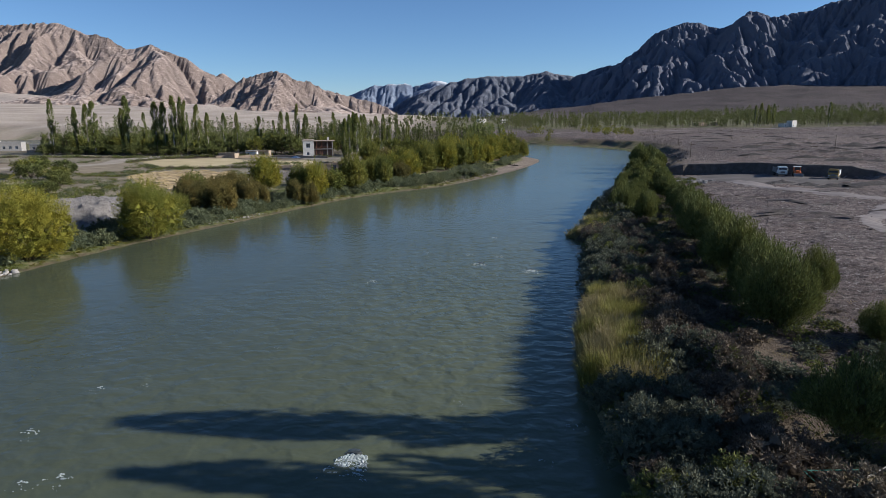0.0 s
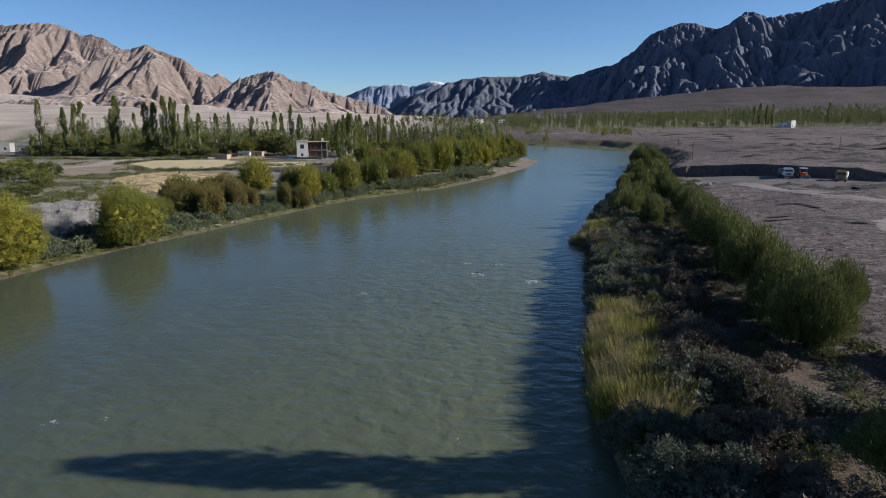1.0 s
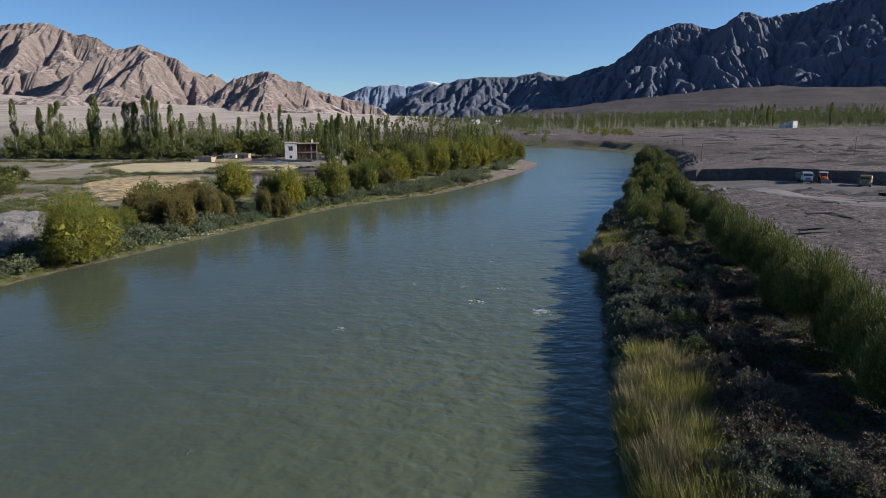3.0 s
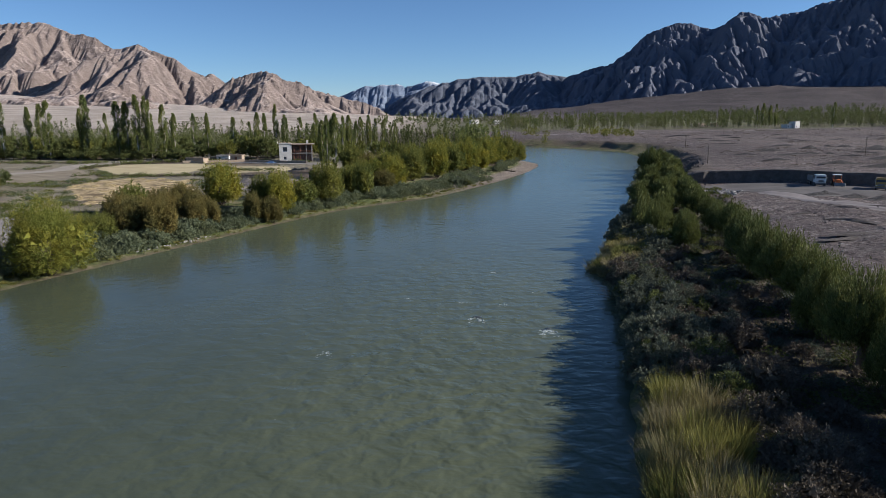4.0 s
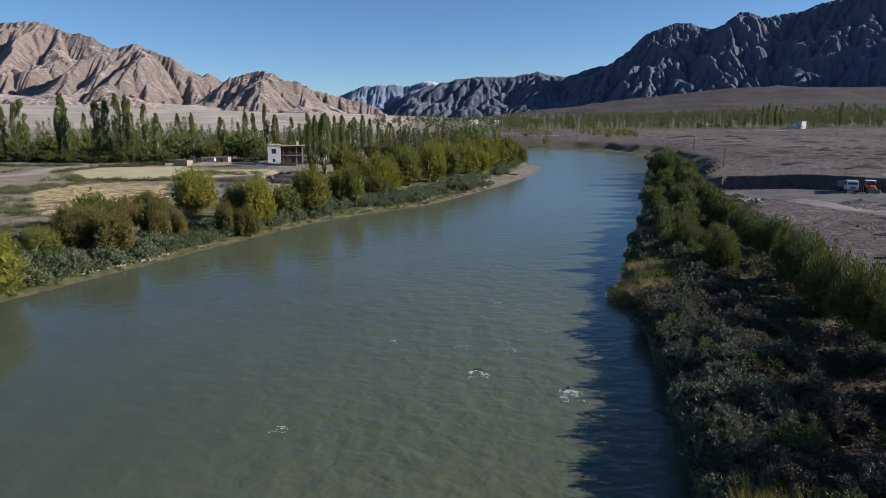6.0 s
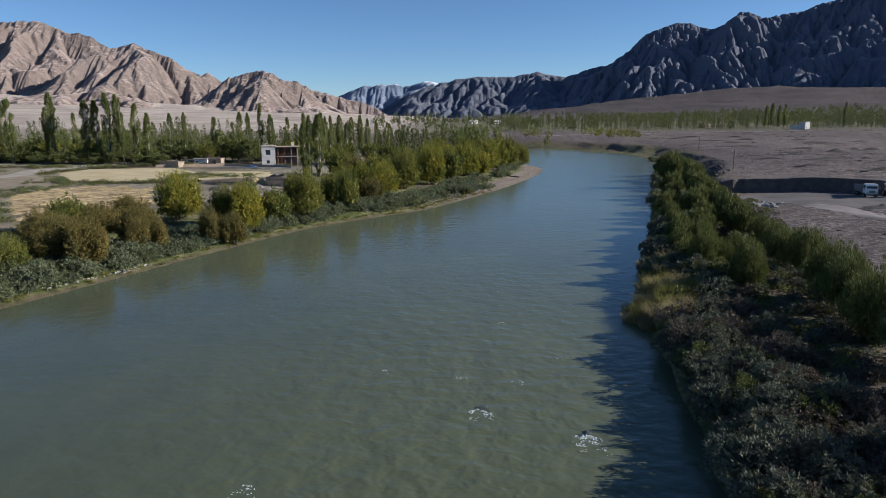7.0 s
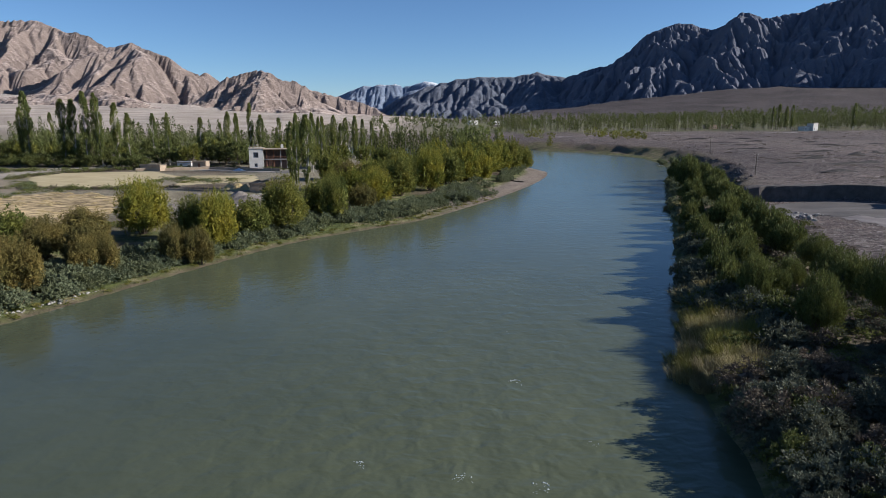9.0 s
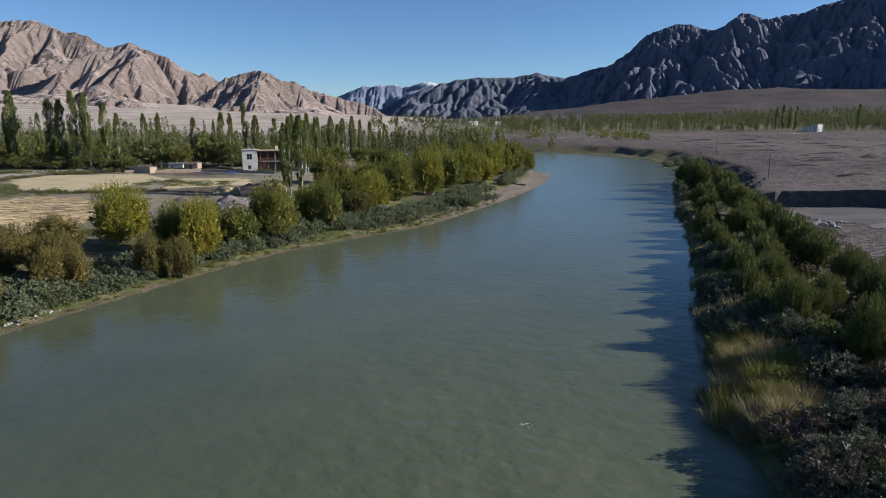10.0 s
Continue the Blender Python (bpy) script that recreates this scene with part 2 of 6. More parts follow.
    col = mix_node(nt, at["gravel"], col, gravel)
    col = mix_node(nt, at["grass"], col, grass)
    nt.links.new(col, p.inputs["Base Color"])
    p.inputs["Roughness"].default_value = 0.95
    p.inputs["Specular IOR Level"].default_value = 0.15
    bump_node(nt, math_node(nt, "ADD", mixed, math_node(nt, "MULTIPLY", speck, 0.7)), 1.0, 0.42, p)
    return m


def quads(nx, ny):
    i = (np.arange(ny - 1)[:, None] * nx + np.arange(nx - 1)).ravel()
    return np.stack([i, i + 1, i + nx + 1, i + nx], -1)


def grid_mesh(name, xs, ys, zfun, smooth=True):
    gx, gy = np.meshgrid(xs, ys)
    v = np.stack([gx, gy, zfun(gx, gy)], -1).reshape(-1, 3)
    return fast_mesh(name, v, quads(len(xs), len(ys)), smooth)


def set_field(me, key, values):
    a = me.attributes.new(key, "FLOAT", "POINT")
    a.data.foreach_set("value", np.asarray(values, np.float32))


def build_ground():
    xs, ys = GRID_X, GRID_Y
    me = grid_mesh("ground", xs, ys, lambda x, y: GRID_Z)
    gx, gy = (a.ravel() for a in np.meshgrid(xs, ys))
    dl, dr = to_line(gx, gy, BANK_L)[0], to_line(gx, gy, BANK_R)[0]
    left, d = dl < dr, np.minimum(dl, dr)
    n1 = fbm(gx / 14, gy / 14, 4, 21)
    spit = ramp(172, 205, gy) * ramp(320, 300, gy)
    grass_l = ramp(0.3, 1.0, d) * (1 - spit * ramp(8, 6, d)) * (0.35 + 0.65 * ramp(30, 15, d)) * np.maximum(ramp(0.36, 0.52, n1 + 0.09), ramp(4.5, 2.5, d) * (1 - spit) + spit * ramp(12, 10, d))
    grass_l = np.maximum(grass_l, 0.8 * ramp(900, 500, gy) * ramp(300, 330, gy) * ramp(0.4, 0.5, n1))
    grass_r = np.maximum(0.85 * ramp(5, 2, d), 0.5 * ramp(20, 10, d) * ramp(0.4, 0.6, n1))
    grass_r = np.maximum(grass_r, 0.8 * ramp(560, 620, gy) * ramp(1500, 1000, gy) * ramp(-100, 60, gx) * ramp(0.35, 0.55, n1 + 0.1))
    set_field(me, "grass", np.where(left, grass_l, grass_r))
    sand = ramp(430, 640, gy) * ramp(60, -90, gx) * (0.75 + 0.5 * (n1 - 0.5))
    set_field(me, "gravel", np.where(left, 0.3 * spit * ramp(12, 6, d), ramp(9, 24, d)) * (1 - np.clip(sand * 1.3, 0, 1)))
    sand = np.maximum(sand, np.where(left, 0.34 * spit * ramp(0.2, 0.8, d) * ramp(11, 7, d) * (0.4 + 1.2 * fbm(gx / 3, gy / 3, 3, 45)), 0))
    set_field(me, "fan", ramp(700, 1500, gy) * ramp(100, 500, gx))
    set_field(me, "sand", np.clip(np.maximum(sand, np.where(left, 0.42 * ramp(20, 45, d) * ramp(0.25, 0.6, n1 + 0.05), 0)), 0, 1))
    tagged(part("ground", me, MAT_GROUND), "grey-brown gravel flats, dry soil and pale sandy valley slopes", "ground", kind="structure")


def mat_water():
    m, nt, p = graph("river_water")
    big, mid = noise_node(nt, 0.03, 3), noise_node(nt, 0.25, 4, stretch=(1.0, 0.6, 1.0))
    mixed = math_node(nt, "ADD", math_node(nt, "MULTIPLY", big, 0.6), math_node(nt, "MULTIPLY", mid, 0.4))
    nt.links.new(ramp_node(nt, mixed, [(0.3, (0.074, 0.086, 0.053)), (0.7, (0.106, 0.117, 0.069))]), p.inputs["Base Color"])
    # Mixes in a darker, bluer base colour by a mask of position only.
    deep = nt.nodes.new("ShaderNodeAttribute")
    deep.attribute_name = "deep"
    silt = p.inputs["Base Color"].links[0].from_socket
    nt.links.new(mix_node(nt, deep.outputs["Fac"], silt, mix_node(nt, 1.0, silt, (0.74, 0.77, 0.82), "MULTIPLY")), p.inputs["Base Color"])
    p.inputs["Roughness"].default_value = 0.16
    p.inputs["IOR"].default_value = 1.33
    p.inputs["Specular IOR Level"].default_value = 0.36
    w1 = noise_node(nt, 0.62, 2, 0.45, stretch=(0.95, 1.15, 1.0), distortion=0.25)
    w2 = noise_node(nt, 3.2, 4, 0.6, stretch=(0.8, 1.3, 1.0))
    swell = noise_node(nt, 0.10, 2)
    h = math_node(nt, "ADD", math_node(nt, "MULTIPLY", w1, 0.85), math_node(nt, "MULTIPLY", w2, 0.07))
    # the current is rougher over the shallows than elsewhere
    riffle = nt.nodes.new("ShaderNodeAttribute")
    riffle.attribute_name = "riffle"
    h = math_node(nt, "MULTIPLY", h, math_node(nt, "ADD", math_node(nt, "MULTIPLY", swell, 0.4), math_node(nt, "MULTIPLY", riffle.outputs["Fac"], 1.0)))
    bump_node(nt, h, 0.6, 0.42, p)
    return m


def build_river():
    xs, ys = np.linspace(-430, 120, 140), np.linspace(-400, 600, 200)
    me = grid_mesh("river", xs, ys, lambda x, y: 0 * x)
    gx, gy = (a.ravel() for a in np.meshgrid(xs, ys))
    # Mask for the darker tone: strongest far left, gone beyond y = 150.
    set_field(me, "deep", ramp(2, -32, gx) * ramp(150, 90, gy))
    set_field(me, "riffle", np.exp(-((gx - 4) / 16) ** 2 - ((gy - 62) / 42) ** 2) + 0.5 * np.exp(-((gx + 26) / 14) ** 2 - ((gy - 40) / 20) ** 2))
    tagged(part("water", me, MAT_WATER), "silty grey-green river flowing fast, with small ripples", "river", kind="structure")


# ---- hills and ranges ----
def mat_rock(name, lo, mid, hi, scale, snow_from=None):
    m, nt, p = graph(name)
    geo = nt.nodes.new("ShaderNodeNewGeometry")
    sep = nt.nodes.new("ShaderNodeSeparateXYZ")
    nt.links.new(geo.outputs["Normal"], sep.inputs[0])
    big = noise_node(nt, 0.006 * scale, 6, 0.65, distortion=0.5)
    fine = noise_node(nt, 0.05 * scale, 8, 0.75)
    strata = noise_node(nt, 0.02 * scale, 5, 0.7, stretch=(0.8, 0.8, 1.6), distortion=0.6)
    mixed = math_node(nt, "ADD", math_node(nt, "MULTIPLY", fine, 0.45), math_node(nt, "MULTIPLY", math_node(nt, "ADD", math_node(nt, "MULTIPLY", big, 1.7), math_node(nt, "MULTIPLY", strata, 0.3)), 0.28))
    col = ramp_node(nt, mixed, [(0.32, lo), (0.5, mid), (0.68, hi)])
    # gentle slopes carry pale scree
    scree = ramp_node(nt, sep.outputs["Z"], [(0.84, (0, 0, 0)), (0.99, (1, 1, 1))])
    col = mix_node(nt, scree, col, [c * 1.06 for c in hi])
    # bare dark rock breaks through where it is steep
    crag = math_node(nt, "ADD", noise_node(nt, 0.011 * scale, 7, 0.7, distortion=0.8), math_node(nt, "MULTIPLY", math_node(nt, "SUBTRACT", 0.80, sep.outputs["Z"]), 0.9))
    col = mix_node(nt, ramp_node(nt, crag, [(0.52, (0, 0, 0)), (0.59, (0.7, 0.7, 0.7))]), col, mix_node(nt, fine, lo, [c * 0.85 for c in mid]))
    grit = noise_node(nt, 0.22 * scale, 5, 0.7)
    col = mix_node(nt, 1.0, col, ramp_node(nt, grit, [(0.36, (0.72, 0.72, 0.72)), (0.62, (1.1, 1.1, 1.1))]), "MULTIPLY")
    if snow_from:
        pos = nt.nodes.new("ShaderNodeSeparateXYZ")
        nt.links.new(geo.outputs["Position"], pos.inputs[0])
        hgt = math_node(nt, "ADD", pos.outputs["Z"], math_node(nt, "MULTIPLY", fine, 24.0))
        f = math_node(nt, "MULTIPLY", math_node(nt, "SUBTRACT", hgt, snow_from), 0.03, True)
        col = mix_node(nt, f, col, (0.82, 0.84, 0.86))
    nt.links.new(col, p.inputs["Base Color"])
    p.inputs["Roughness"].default_value = 0.95
    p.inputs["Specular IOR Level"].default_value = 0.1
    bump_node(nt, math_node(nt, "ADD", mixed, math_node(nt, "MULTIPLY", grit, 0.25)), 1.0, 13.0 / scale, p)
    return m


def erode(z, held, step, rounds, cut, talus, head):
    """Streams cut gullies down to the foot of a range, and loose rock slides until no slope is steeper than the talus; held cells keep their height."""
    ny, nx = z.shape
    z0, cells = z.copy(), np.arange(ny * nx).reshape(ny, nx)
    ways = [(dj, di) for dj in (-1, 0, 1) for di in (-1, 0, 1) if dj or di]
    for k in range(rounds):
        p, c = np.pad(z, 1, mode="edge"), np.pad(cells, 1, mode="edge")
        best, to = np.zeros(z.shape), cells.copy()
        for dj, di in ways:
            fall = (z - p[1 + dj:ny + 1 + dj, 1 + di:nx + 1 + di]) / math.hypot(dj, di)
            to = np.where(fall > best, c[1 + dj:ny + 1 + dj, 1 + di:nx + 1 + di], to)
            best = np.maximum(best, fall)
        order, down, area = np.argsort(z.ravel()).tolist(), to.ravel().tolist(), [1.0] * (ny * nx)
        for i in reversed(order):
            if down[i] != i:
                area[down[i]] += area[i]
        bite = (cut * np.maximum(np.array(area) - head, 0.0) ** 0.5).tolist()
        flat = z.ravel().tolist()
        for i in order:
            if down[i] != i and flat[i] > 0.0:
                flat[i] = (flat[i] + bite[i] * max(flat[down[i]], 0.0)) / (1 + bite[i])
        z = np.array(flat).reshape(ny, nx)
        for _ in range(2):
            for axis in (0, 1):
                d = np.diff(z, axis=axis)
                move = 0.25 * np.sign(d) * np.maximum(np.abs(d) - talus * step, 0)
                if axis == 0:
                    z[:-1] += move
                    z[1:] -= move
                else:
                    z[:, :-1] += move
                    z[:, 1:] -= move
        z = np.where(held, np.maximum(z, z0), z)
    return z


def build_range(name, label, spines, material, box, step, seed=1, steep=0.75, every=130.0, jag=0.04, rounds=26, cut=0.035, talus=0.75, rough=0.10, fine=0.02, apron=0.22, foot=0.42, ledge=0.0, head=3.0, swell=0.0, smooth=True):
    x0, y0, x1, y1 = box
    xs, ys = np.arange(x0, x1 + step, step), np.arange(y0, y1 + step, step)
    gx, gy = np.meshgrid(xs, ys)
    wx = gx + (fbm(gx / every, gy / every, 4, seed) - 0.5) * every * 0.5
    wy = gy + (fbm(gx / every, gy / every, 4, seed + 50) - 0.5) * every * 0.5
    local = np.random.default_rng(seed)
    z, held, apart = np.full(gx.shape, -12.0), np.zeros(gx.shape, bool), np.full(gx.shape, 1e9)
    for spine in spines:
        crest = []
        for a, b in zip(spine, spine[1:]):
            n = max(1, int(math.dist(a[:2], b[:2]) / (every * 0.3)))
            for k in range(n):
                t = k / n
                crest.append([p + (q - p) * t for p, q in zip(a, b)])
                crest[-1][2] *= 1 + (local.uniform(-jag, jag) if 0 < k else 0)
        crest.append(spine[-1])
        for a, b in zip(crest, crest[1:]):
            dx, dy = b[0] - a[0], b[1] - a[1]
            s = np.clip(((wx - a[0]) * dx + (wy - a[1]) * dy) / (dx * dx + dy * dy + 1e-6), 0, 1)
            h = a[2] + (b[2] - a[2]) * s
            d = np.hypot(wx - a[0] - s * dx, wy - a[1] - s * dy)
            near, wide = np.clip(1 - d * steep / np.maximum(h, 1), 0, 1), np.clip(1 - d * steep * foot / np.maximum(h, 1), 0, 1)
            high = h * ((1 - apron) * near ** 1.12 + apron * wide ** 1.8)
            z = np.maximum(z, np.where(wide > 0, high, -12.0))
            held |= d < step * 0.75
            apart = np.minimum(apart, d)
    live = np.clip(z / 40, 0, 1)
    off = ramp(0, every * 0.7, apart)
    z = z + live * off * every * swell * (fbm(gx / (every * 1.7), gy / (every * 1.7), 3, seed + 5) - 0.5)
    z = z + live * (~held) * every * rough * (fbm(gx / (every * 0.8), gy / (every * 0.8), 5, seed + 9) - 0.5)
    if ledge:
        # tilted beds of harder rock stand out as steps
        beds = (z + 0.62 * gx - 0.1 * gy + 150 * fbm(gx / 260, gy / 260, 4, seed + 90)) / 64
        z = z + live * (~held) * ledge * (ramp(0.0, 0.8, beds % 1) * ramp(1.0, 0.8, beds % 1) - 0.4)
    z = erode(z, held, step, rounds, cut, talus, head)
    z = z + np.clip(z / 60, 0, 1) * (~held) * every * 0.05 * (fbm(gx / (every * 0.22), gy / (every * 0.22), 3, seed + 77) - 0.5)
    z = erode(z, held, step, 5, cut * 1.3, talus * 1.15, 3.0)
    live = np.clip(z / 60, 0, 1) * (0.25 + 0.75 * ramp(0.4, 0.6, fbm(gx / every, gy / every, 3, seed + 29)))
    z = z + live * every * fine * (ridged(gx / (every * 0.16), gy / (every * 0.16), 3, seed + 19) - 0.45)
    me = fast_mesh(name, np.stack([gx, gy, z], -1).reshape(-1, 3), quads(len(xs), len(ys)), smooth)
    return tagged(part(name, me, material), label, "mountain", kind="structure")


def nearing(spine, start):
    """A spine turned so that it comes nearer on its way to the right, along the same lines of sight."""
    out = []
    for x, y, z in spine:
        k = (start - 0.27 * x) / y
        out.append((x * k, y * k, 19 + (z - 19) * k))
    return out


MAT_GROUND, MAT_WATER = mat_ground(), mat_water()
MAT_PINK = mat_rock("hill_rock", (0.13, 0.101, 0.089), (0.30, 0.236, 0.207), (0.50, 0.411, 0.361), 1.6)
MAT_SCREE = mat_rock("scree", (0.26, 0.207, 0.178), (0.38, 0.315, 0.27), (0.49, 0.415, 0.355), 1.6)
# The blue in this rock colour imitates haze before the range.
MAT_HAZED_RANGE = mat_rock("range_rock", (0.10, 0.113, 0.157), (0.142, 0.150, 0.186), (0.205, 0.20, 0.21), 1.3)
# Distance haze is put into these two base colours: bluish, low in contrast.
MAT_FAR = mat_rock("far_range_hazy_rock", (0.085, 0.10, 0.138), (0.13, 0.142, 0.178), (0.19, 0.195, 0.22), 0.8)
MAT_SNOW = mat_rock("snow_range_hazy_rock", (0.15, 0.19, 0.27), (0.20, 0.24, 0.32), (0.25, 0.285, 0.35), 0.8, 250.0)

build_ground()
build_river()
build_range("hill_range", "bare pinkish-brown rocky hills with pale scree slopes", [
    [(-3200, 2700, 300), (-2300, 2650, 335), (-1990, 2700, 373), (-1854, 2700, 390), (-1621, 2700, 397), (-1510, 2700, 350), (-1399, 2700, 316), (-1174, 2700, 240), (-1000, 2720, 190)],
    [(-1330, 2150, 120), (-1163, 2280, 250), (-1073, 2300, 268), (-978, 2300, 226), (-903, 2300, 178), (-800, 2330, 140)],
    [(-1073, 2300, 262), (-1100, 2200, 190), (-1122, 2100, 112), (-1130, 2020, 60)],
    [(-1621, 2700, 385), (-1600, 2500, 292), (-1575, 2350, 205), (-1560, 2200, 122)],
    [(-1330, 2700, 290), (-1290, 2520, 235), (-1265, 2380, 165), (-1250, 2260, 100)],
    [(-979, 2450, 118), (-869, 2450, 176), (-797, 2450, 137)],
    [(-740, 2060, 90), (-664, 2090, 141), (-576, 2100, 163), (-520, 2100, 135), (-475, 2110, 128)],
    [(-587, 2500, 153), (-450, 2500, 106), (-343, 2500, 80), (-258, 2500, 55), (-170, 2500, 8)],
], MAT_PINK, (-2200, 1500, -90, 2900), 5.2, seed=4, steep=0.70, every=160.0, jag=0.025, rounds=24, cut=0.05, talus=0.72, rough=0.22, fine=0.075, apron=0.3, foot=0.36, head=26.0, swell=0.75, smooth=False)
build_range("scree_slope", "pale sandy scree slopes at the foot of the hills", [
    [(-2150, 2250, 110), (-1600, 2200, 105), (-1150, 2000, 78), (-820, 2000, 58), (-560, 1900, 44), (-380, 2150, 34), (-240, 2350, 24)],
], MAT_SCREE, (-2200, 1200, -90, 2700), 20.0, seed=8, steep=0.16, every=480.0, jag=0.01, rounds=3, cut=0.01, rough=0.01, fine=0.003)
build_range("mountain_range", "dark mountain range tinted haze-blue, with rocky spurs, mostly in shade", [
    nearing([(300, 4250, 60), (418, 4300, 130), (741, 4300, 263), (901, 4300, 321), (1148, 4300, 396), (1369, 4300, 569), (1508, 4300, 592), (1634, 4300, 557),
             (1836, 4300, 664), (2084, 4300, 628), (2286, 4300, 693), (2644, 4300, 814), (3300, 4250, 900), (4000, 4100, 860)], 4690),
    # Its right end stands out of view, raised to shade the lower slopes.
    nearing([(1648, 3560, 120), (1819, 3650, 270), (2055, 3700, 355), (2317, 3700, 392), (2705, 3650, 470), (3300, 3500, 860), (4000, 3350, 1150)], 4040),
], MAT_HAZED_RANGE, (150, 2650, 4350, 4900), 9.5, seed=12, steep=0.62, every=210.0, rounds=24, cut=0.05, talus=1.05, ledge=6.0, apron=0.1, rough=0.3, fine=0.05, head=7.0, swell=0.4, jag=0.04, smooth=False)
build_range("far_range", "distant mountain range with haze-blue colouring and sunlit ribs", [
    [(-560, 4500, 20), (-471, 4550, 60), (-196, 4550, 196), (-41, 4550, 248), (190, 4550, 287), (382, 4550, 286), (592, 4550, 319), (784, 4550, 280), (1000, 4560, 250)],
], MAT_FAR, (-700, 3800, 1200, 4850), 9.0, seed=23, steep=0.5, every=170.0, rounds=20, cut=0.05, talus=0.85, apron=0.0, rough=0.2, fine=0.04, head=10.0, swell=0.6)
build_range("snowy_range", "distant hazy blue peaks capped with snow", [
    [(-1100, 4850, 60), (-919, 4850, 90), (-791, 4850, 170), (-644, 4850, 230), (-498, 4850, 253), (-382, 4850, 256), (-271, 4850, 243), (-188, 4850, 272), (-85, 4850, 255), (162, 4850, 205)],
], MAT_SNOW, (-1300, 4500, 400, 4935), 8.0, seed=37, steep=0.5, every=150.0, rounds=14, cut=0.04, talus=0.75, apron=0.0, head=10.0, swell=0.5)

# ---- plants ----
MAT_BARK = mat_plain("bark", (0.11, 0.085, 0.065), 0.95, vary=0.4, scale=6, bump=0.8, dist=0.03)
MAT_PALE_BARK = mat_plain("poplar_bark", (0.42, 0.38, 0.32), 0.9, vary=0.3, scale=5, bump=0.5)
LEAF_YELLOW = mat_leaf("willow_leaf_autumn", (0.10, 0.115, 0.026), (0.215, 0.225, 0.046), (0.36, 0.31, 0.045), 0.28)
LEAF_GREEN = mat_leaf("willow_leaf", (0.06, 0.078, 0.023), (0.155, 0.178, 0.05), (0.25, 0.235, 0.05), 0.28)
LEAF_BROWN = mat_leaf("sallow_leaf", (0.08, 0.078, 0.028), (0.175, 0.155, 0.054), (0.25, 0.19, 0.06), 0.28)
LEAF_DARK = mat_leaf("pollard_leaf", (0.045, 0.058, 0.021), (0.150, 0.170, 0.056), (0.18, 0.188, 0.056), 0.2)
LEAF_GROVE = mat_leaf("grove_leaf", (0.058, 0.073, 0.029), (0.145, 0.165, 0.056), (0.175, 0.18, 0.054), 0.3)
LEAF_POPLAR = mat_leaf("poplar_leaf", (0.07, 0.09, 0.034), (0.18, 0.21, 0.075), (0.24, 0.25, 0.075), 0.4)
LEAF_SAGE = mat_leaf("sage_leaf", (0.10, 0.122, 0.074), (0.20, 0.228, 0.145), (0.19, 0.205, 0.105), 0.35)
LEAF_BELT = mat_leaf("belt_leaf", (0.038, 0.052, 0.020), (0.118, 0.142, 0.046), (0.165, 0.172, 0.052), 0.25)
LEAF_GREY = mat_leaf("shrub_leaf", (0.072, 0.083, 0.060), (0.148, 0.165, 0.120), (0.14, 0.143, 0.095), 0.2)
LEAF_RUSSET = mat_leaf("twig_leaf", (0.085, 0.066, 0.052), (0.165, 0.135, 0.105), (0.15, 0.125, 0.09), 0.15)
BLADE_TAN = mat_leaf("reed_blade", (0.19, 0.165, 0.065), (0.37, 0.32, 0.15), (0.40, 0.33, 0.19), 0.3)
BLADE_STRAW = mat_leaf("straw_blade", (0.26, 0.20, 0.12), (0.46, 0.36, 0.235), (0.42, 0.32, 0.20), 0.2)
BLADE_GREEN = mat_leaf("grass_blade", (0.12, 0.125, 0.034), (0.27, 0.262, 0.07), (0.33, 0.285, 0.09), 0.3)


def unit(v):
    return v / np.maximum(np.linalg.norm(v, axis=-1, keepdims=True), 1e-6)


def leaves(at, along, size, rng, slim=0.22, stray=0.45):
    """Leaf-shaped quads at the places given, pointing roughly along the ways given."""
    n = len(at)
    a = unit(along + rng.normal(0, stray, (n, 3)))
    b = unit(np.cross(a, rng.normal(0, 1, (n, 3))))
    s = (size * rng.uniform(0.6, 1.4, n))[:, None]
    tip, side = a * s, b * s * slim
    v = np.stack([at - side, at + side, at + tip * 1.25], 1).reshape(-1, 3)
    return v, np.arange(3 * n).reshape(-1, 3)


def with_heart(v, f, at, size, rng):
    """Adds the dense inner foliage and twigs that keep the light from passing through a plant."""
    hv, hf = leaves(at, rng.normal(0, 1, at.shape), size, rng, 0.55, 0.3)
    return np.concatenate([v, hv]), np.concatenate([f, hf + len(v)])


def tubes(paths, radii, sides=6):
    """Tapered limbs along paths (each a list of points), as one mesh."""
    vs, fs, base = [], [], 0
    for path, (r0, r1) in zip(paths, radii):
        path = np.asarray(path, float)
        n = len(path)
        d = unit(np.gradient(path, axis=0))
        side = unit(np.cross(d, [0.31, 0.95, 0.05]))
        up = np.cross(d, side)
        r = np.linspace(r0, r1, n)[:, None, None]
        ang = np.linspace(0, 2 * math.pi, sides, endpoint=False)
        ring = path[:, None] + r * (np.cos(ang)[None, :, None] * side[:, None] + np.sin(ang)[None, :, None] * up[:, None])
        vs.append(ring.reshape(-1, 3))
        for k in range(n - 1):
            for j in range(sides):
                a, b = base + k * sides + j, base + k * sides + (j + 1) % sides
                fs.append((a, b, b + sides, a + sides))
        if base:
            fs.append((base, base + 1, sides * 2 + 1, sides * 2))
        base += n * sides
    return np.concatenate(vs), fs


def bent(start, end, rng, sag=0.1, n=5):
    start, end = np.array(start, float), np.array(end, float)
    t = np.linspace(0, 1, n)[:, None]
    p = start + (end - start) * t
    return p + np.sin(t * math.pi) * rng.normal(0, sag, 3) * np.linalg.norm(end - start)


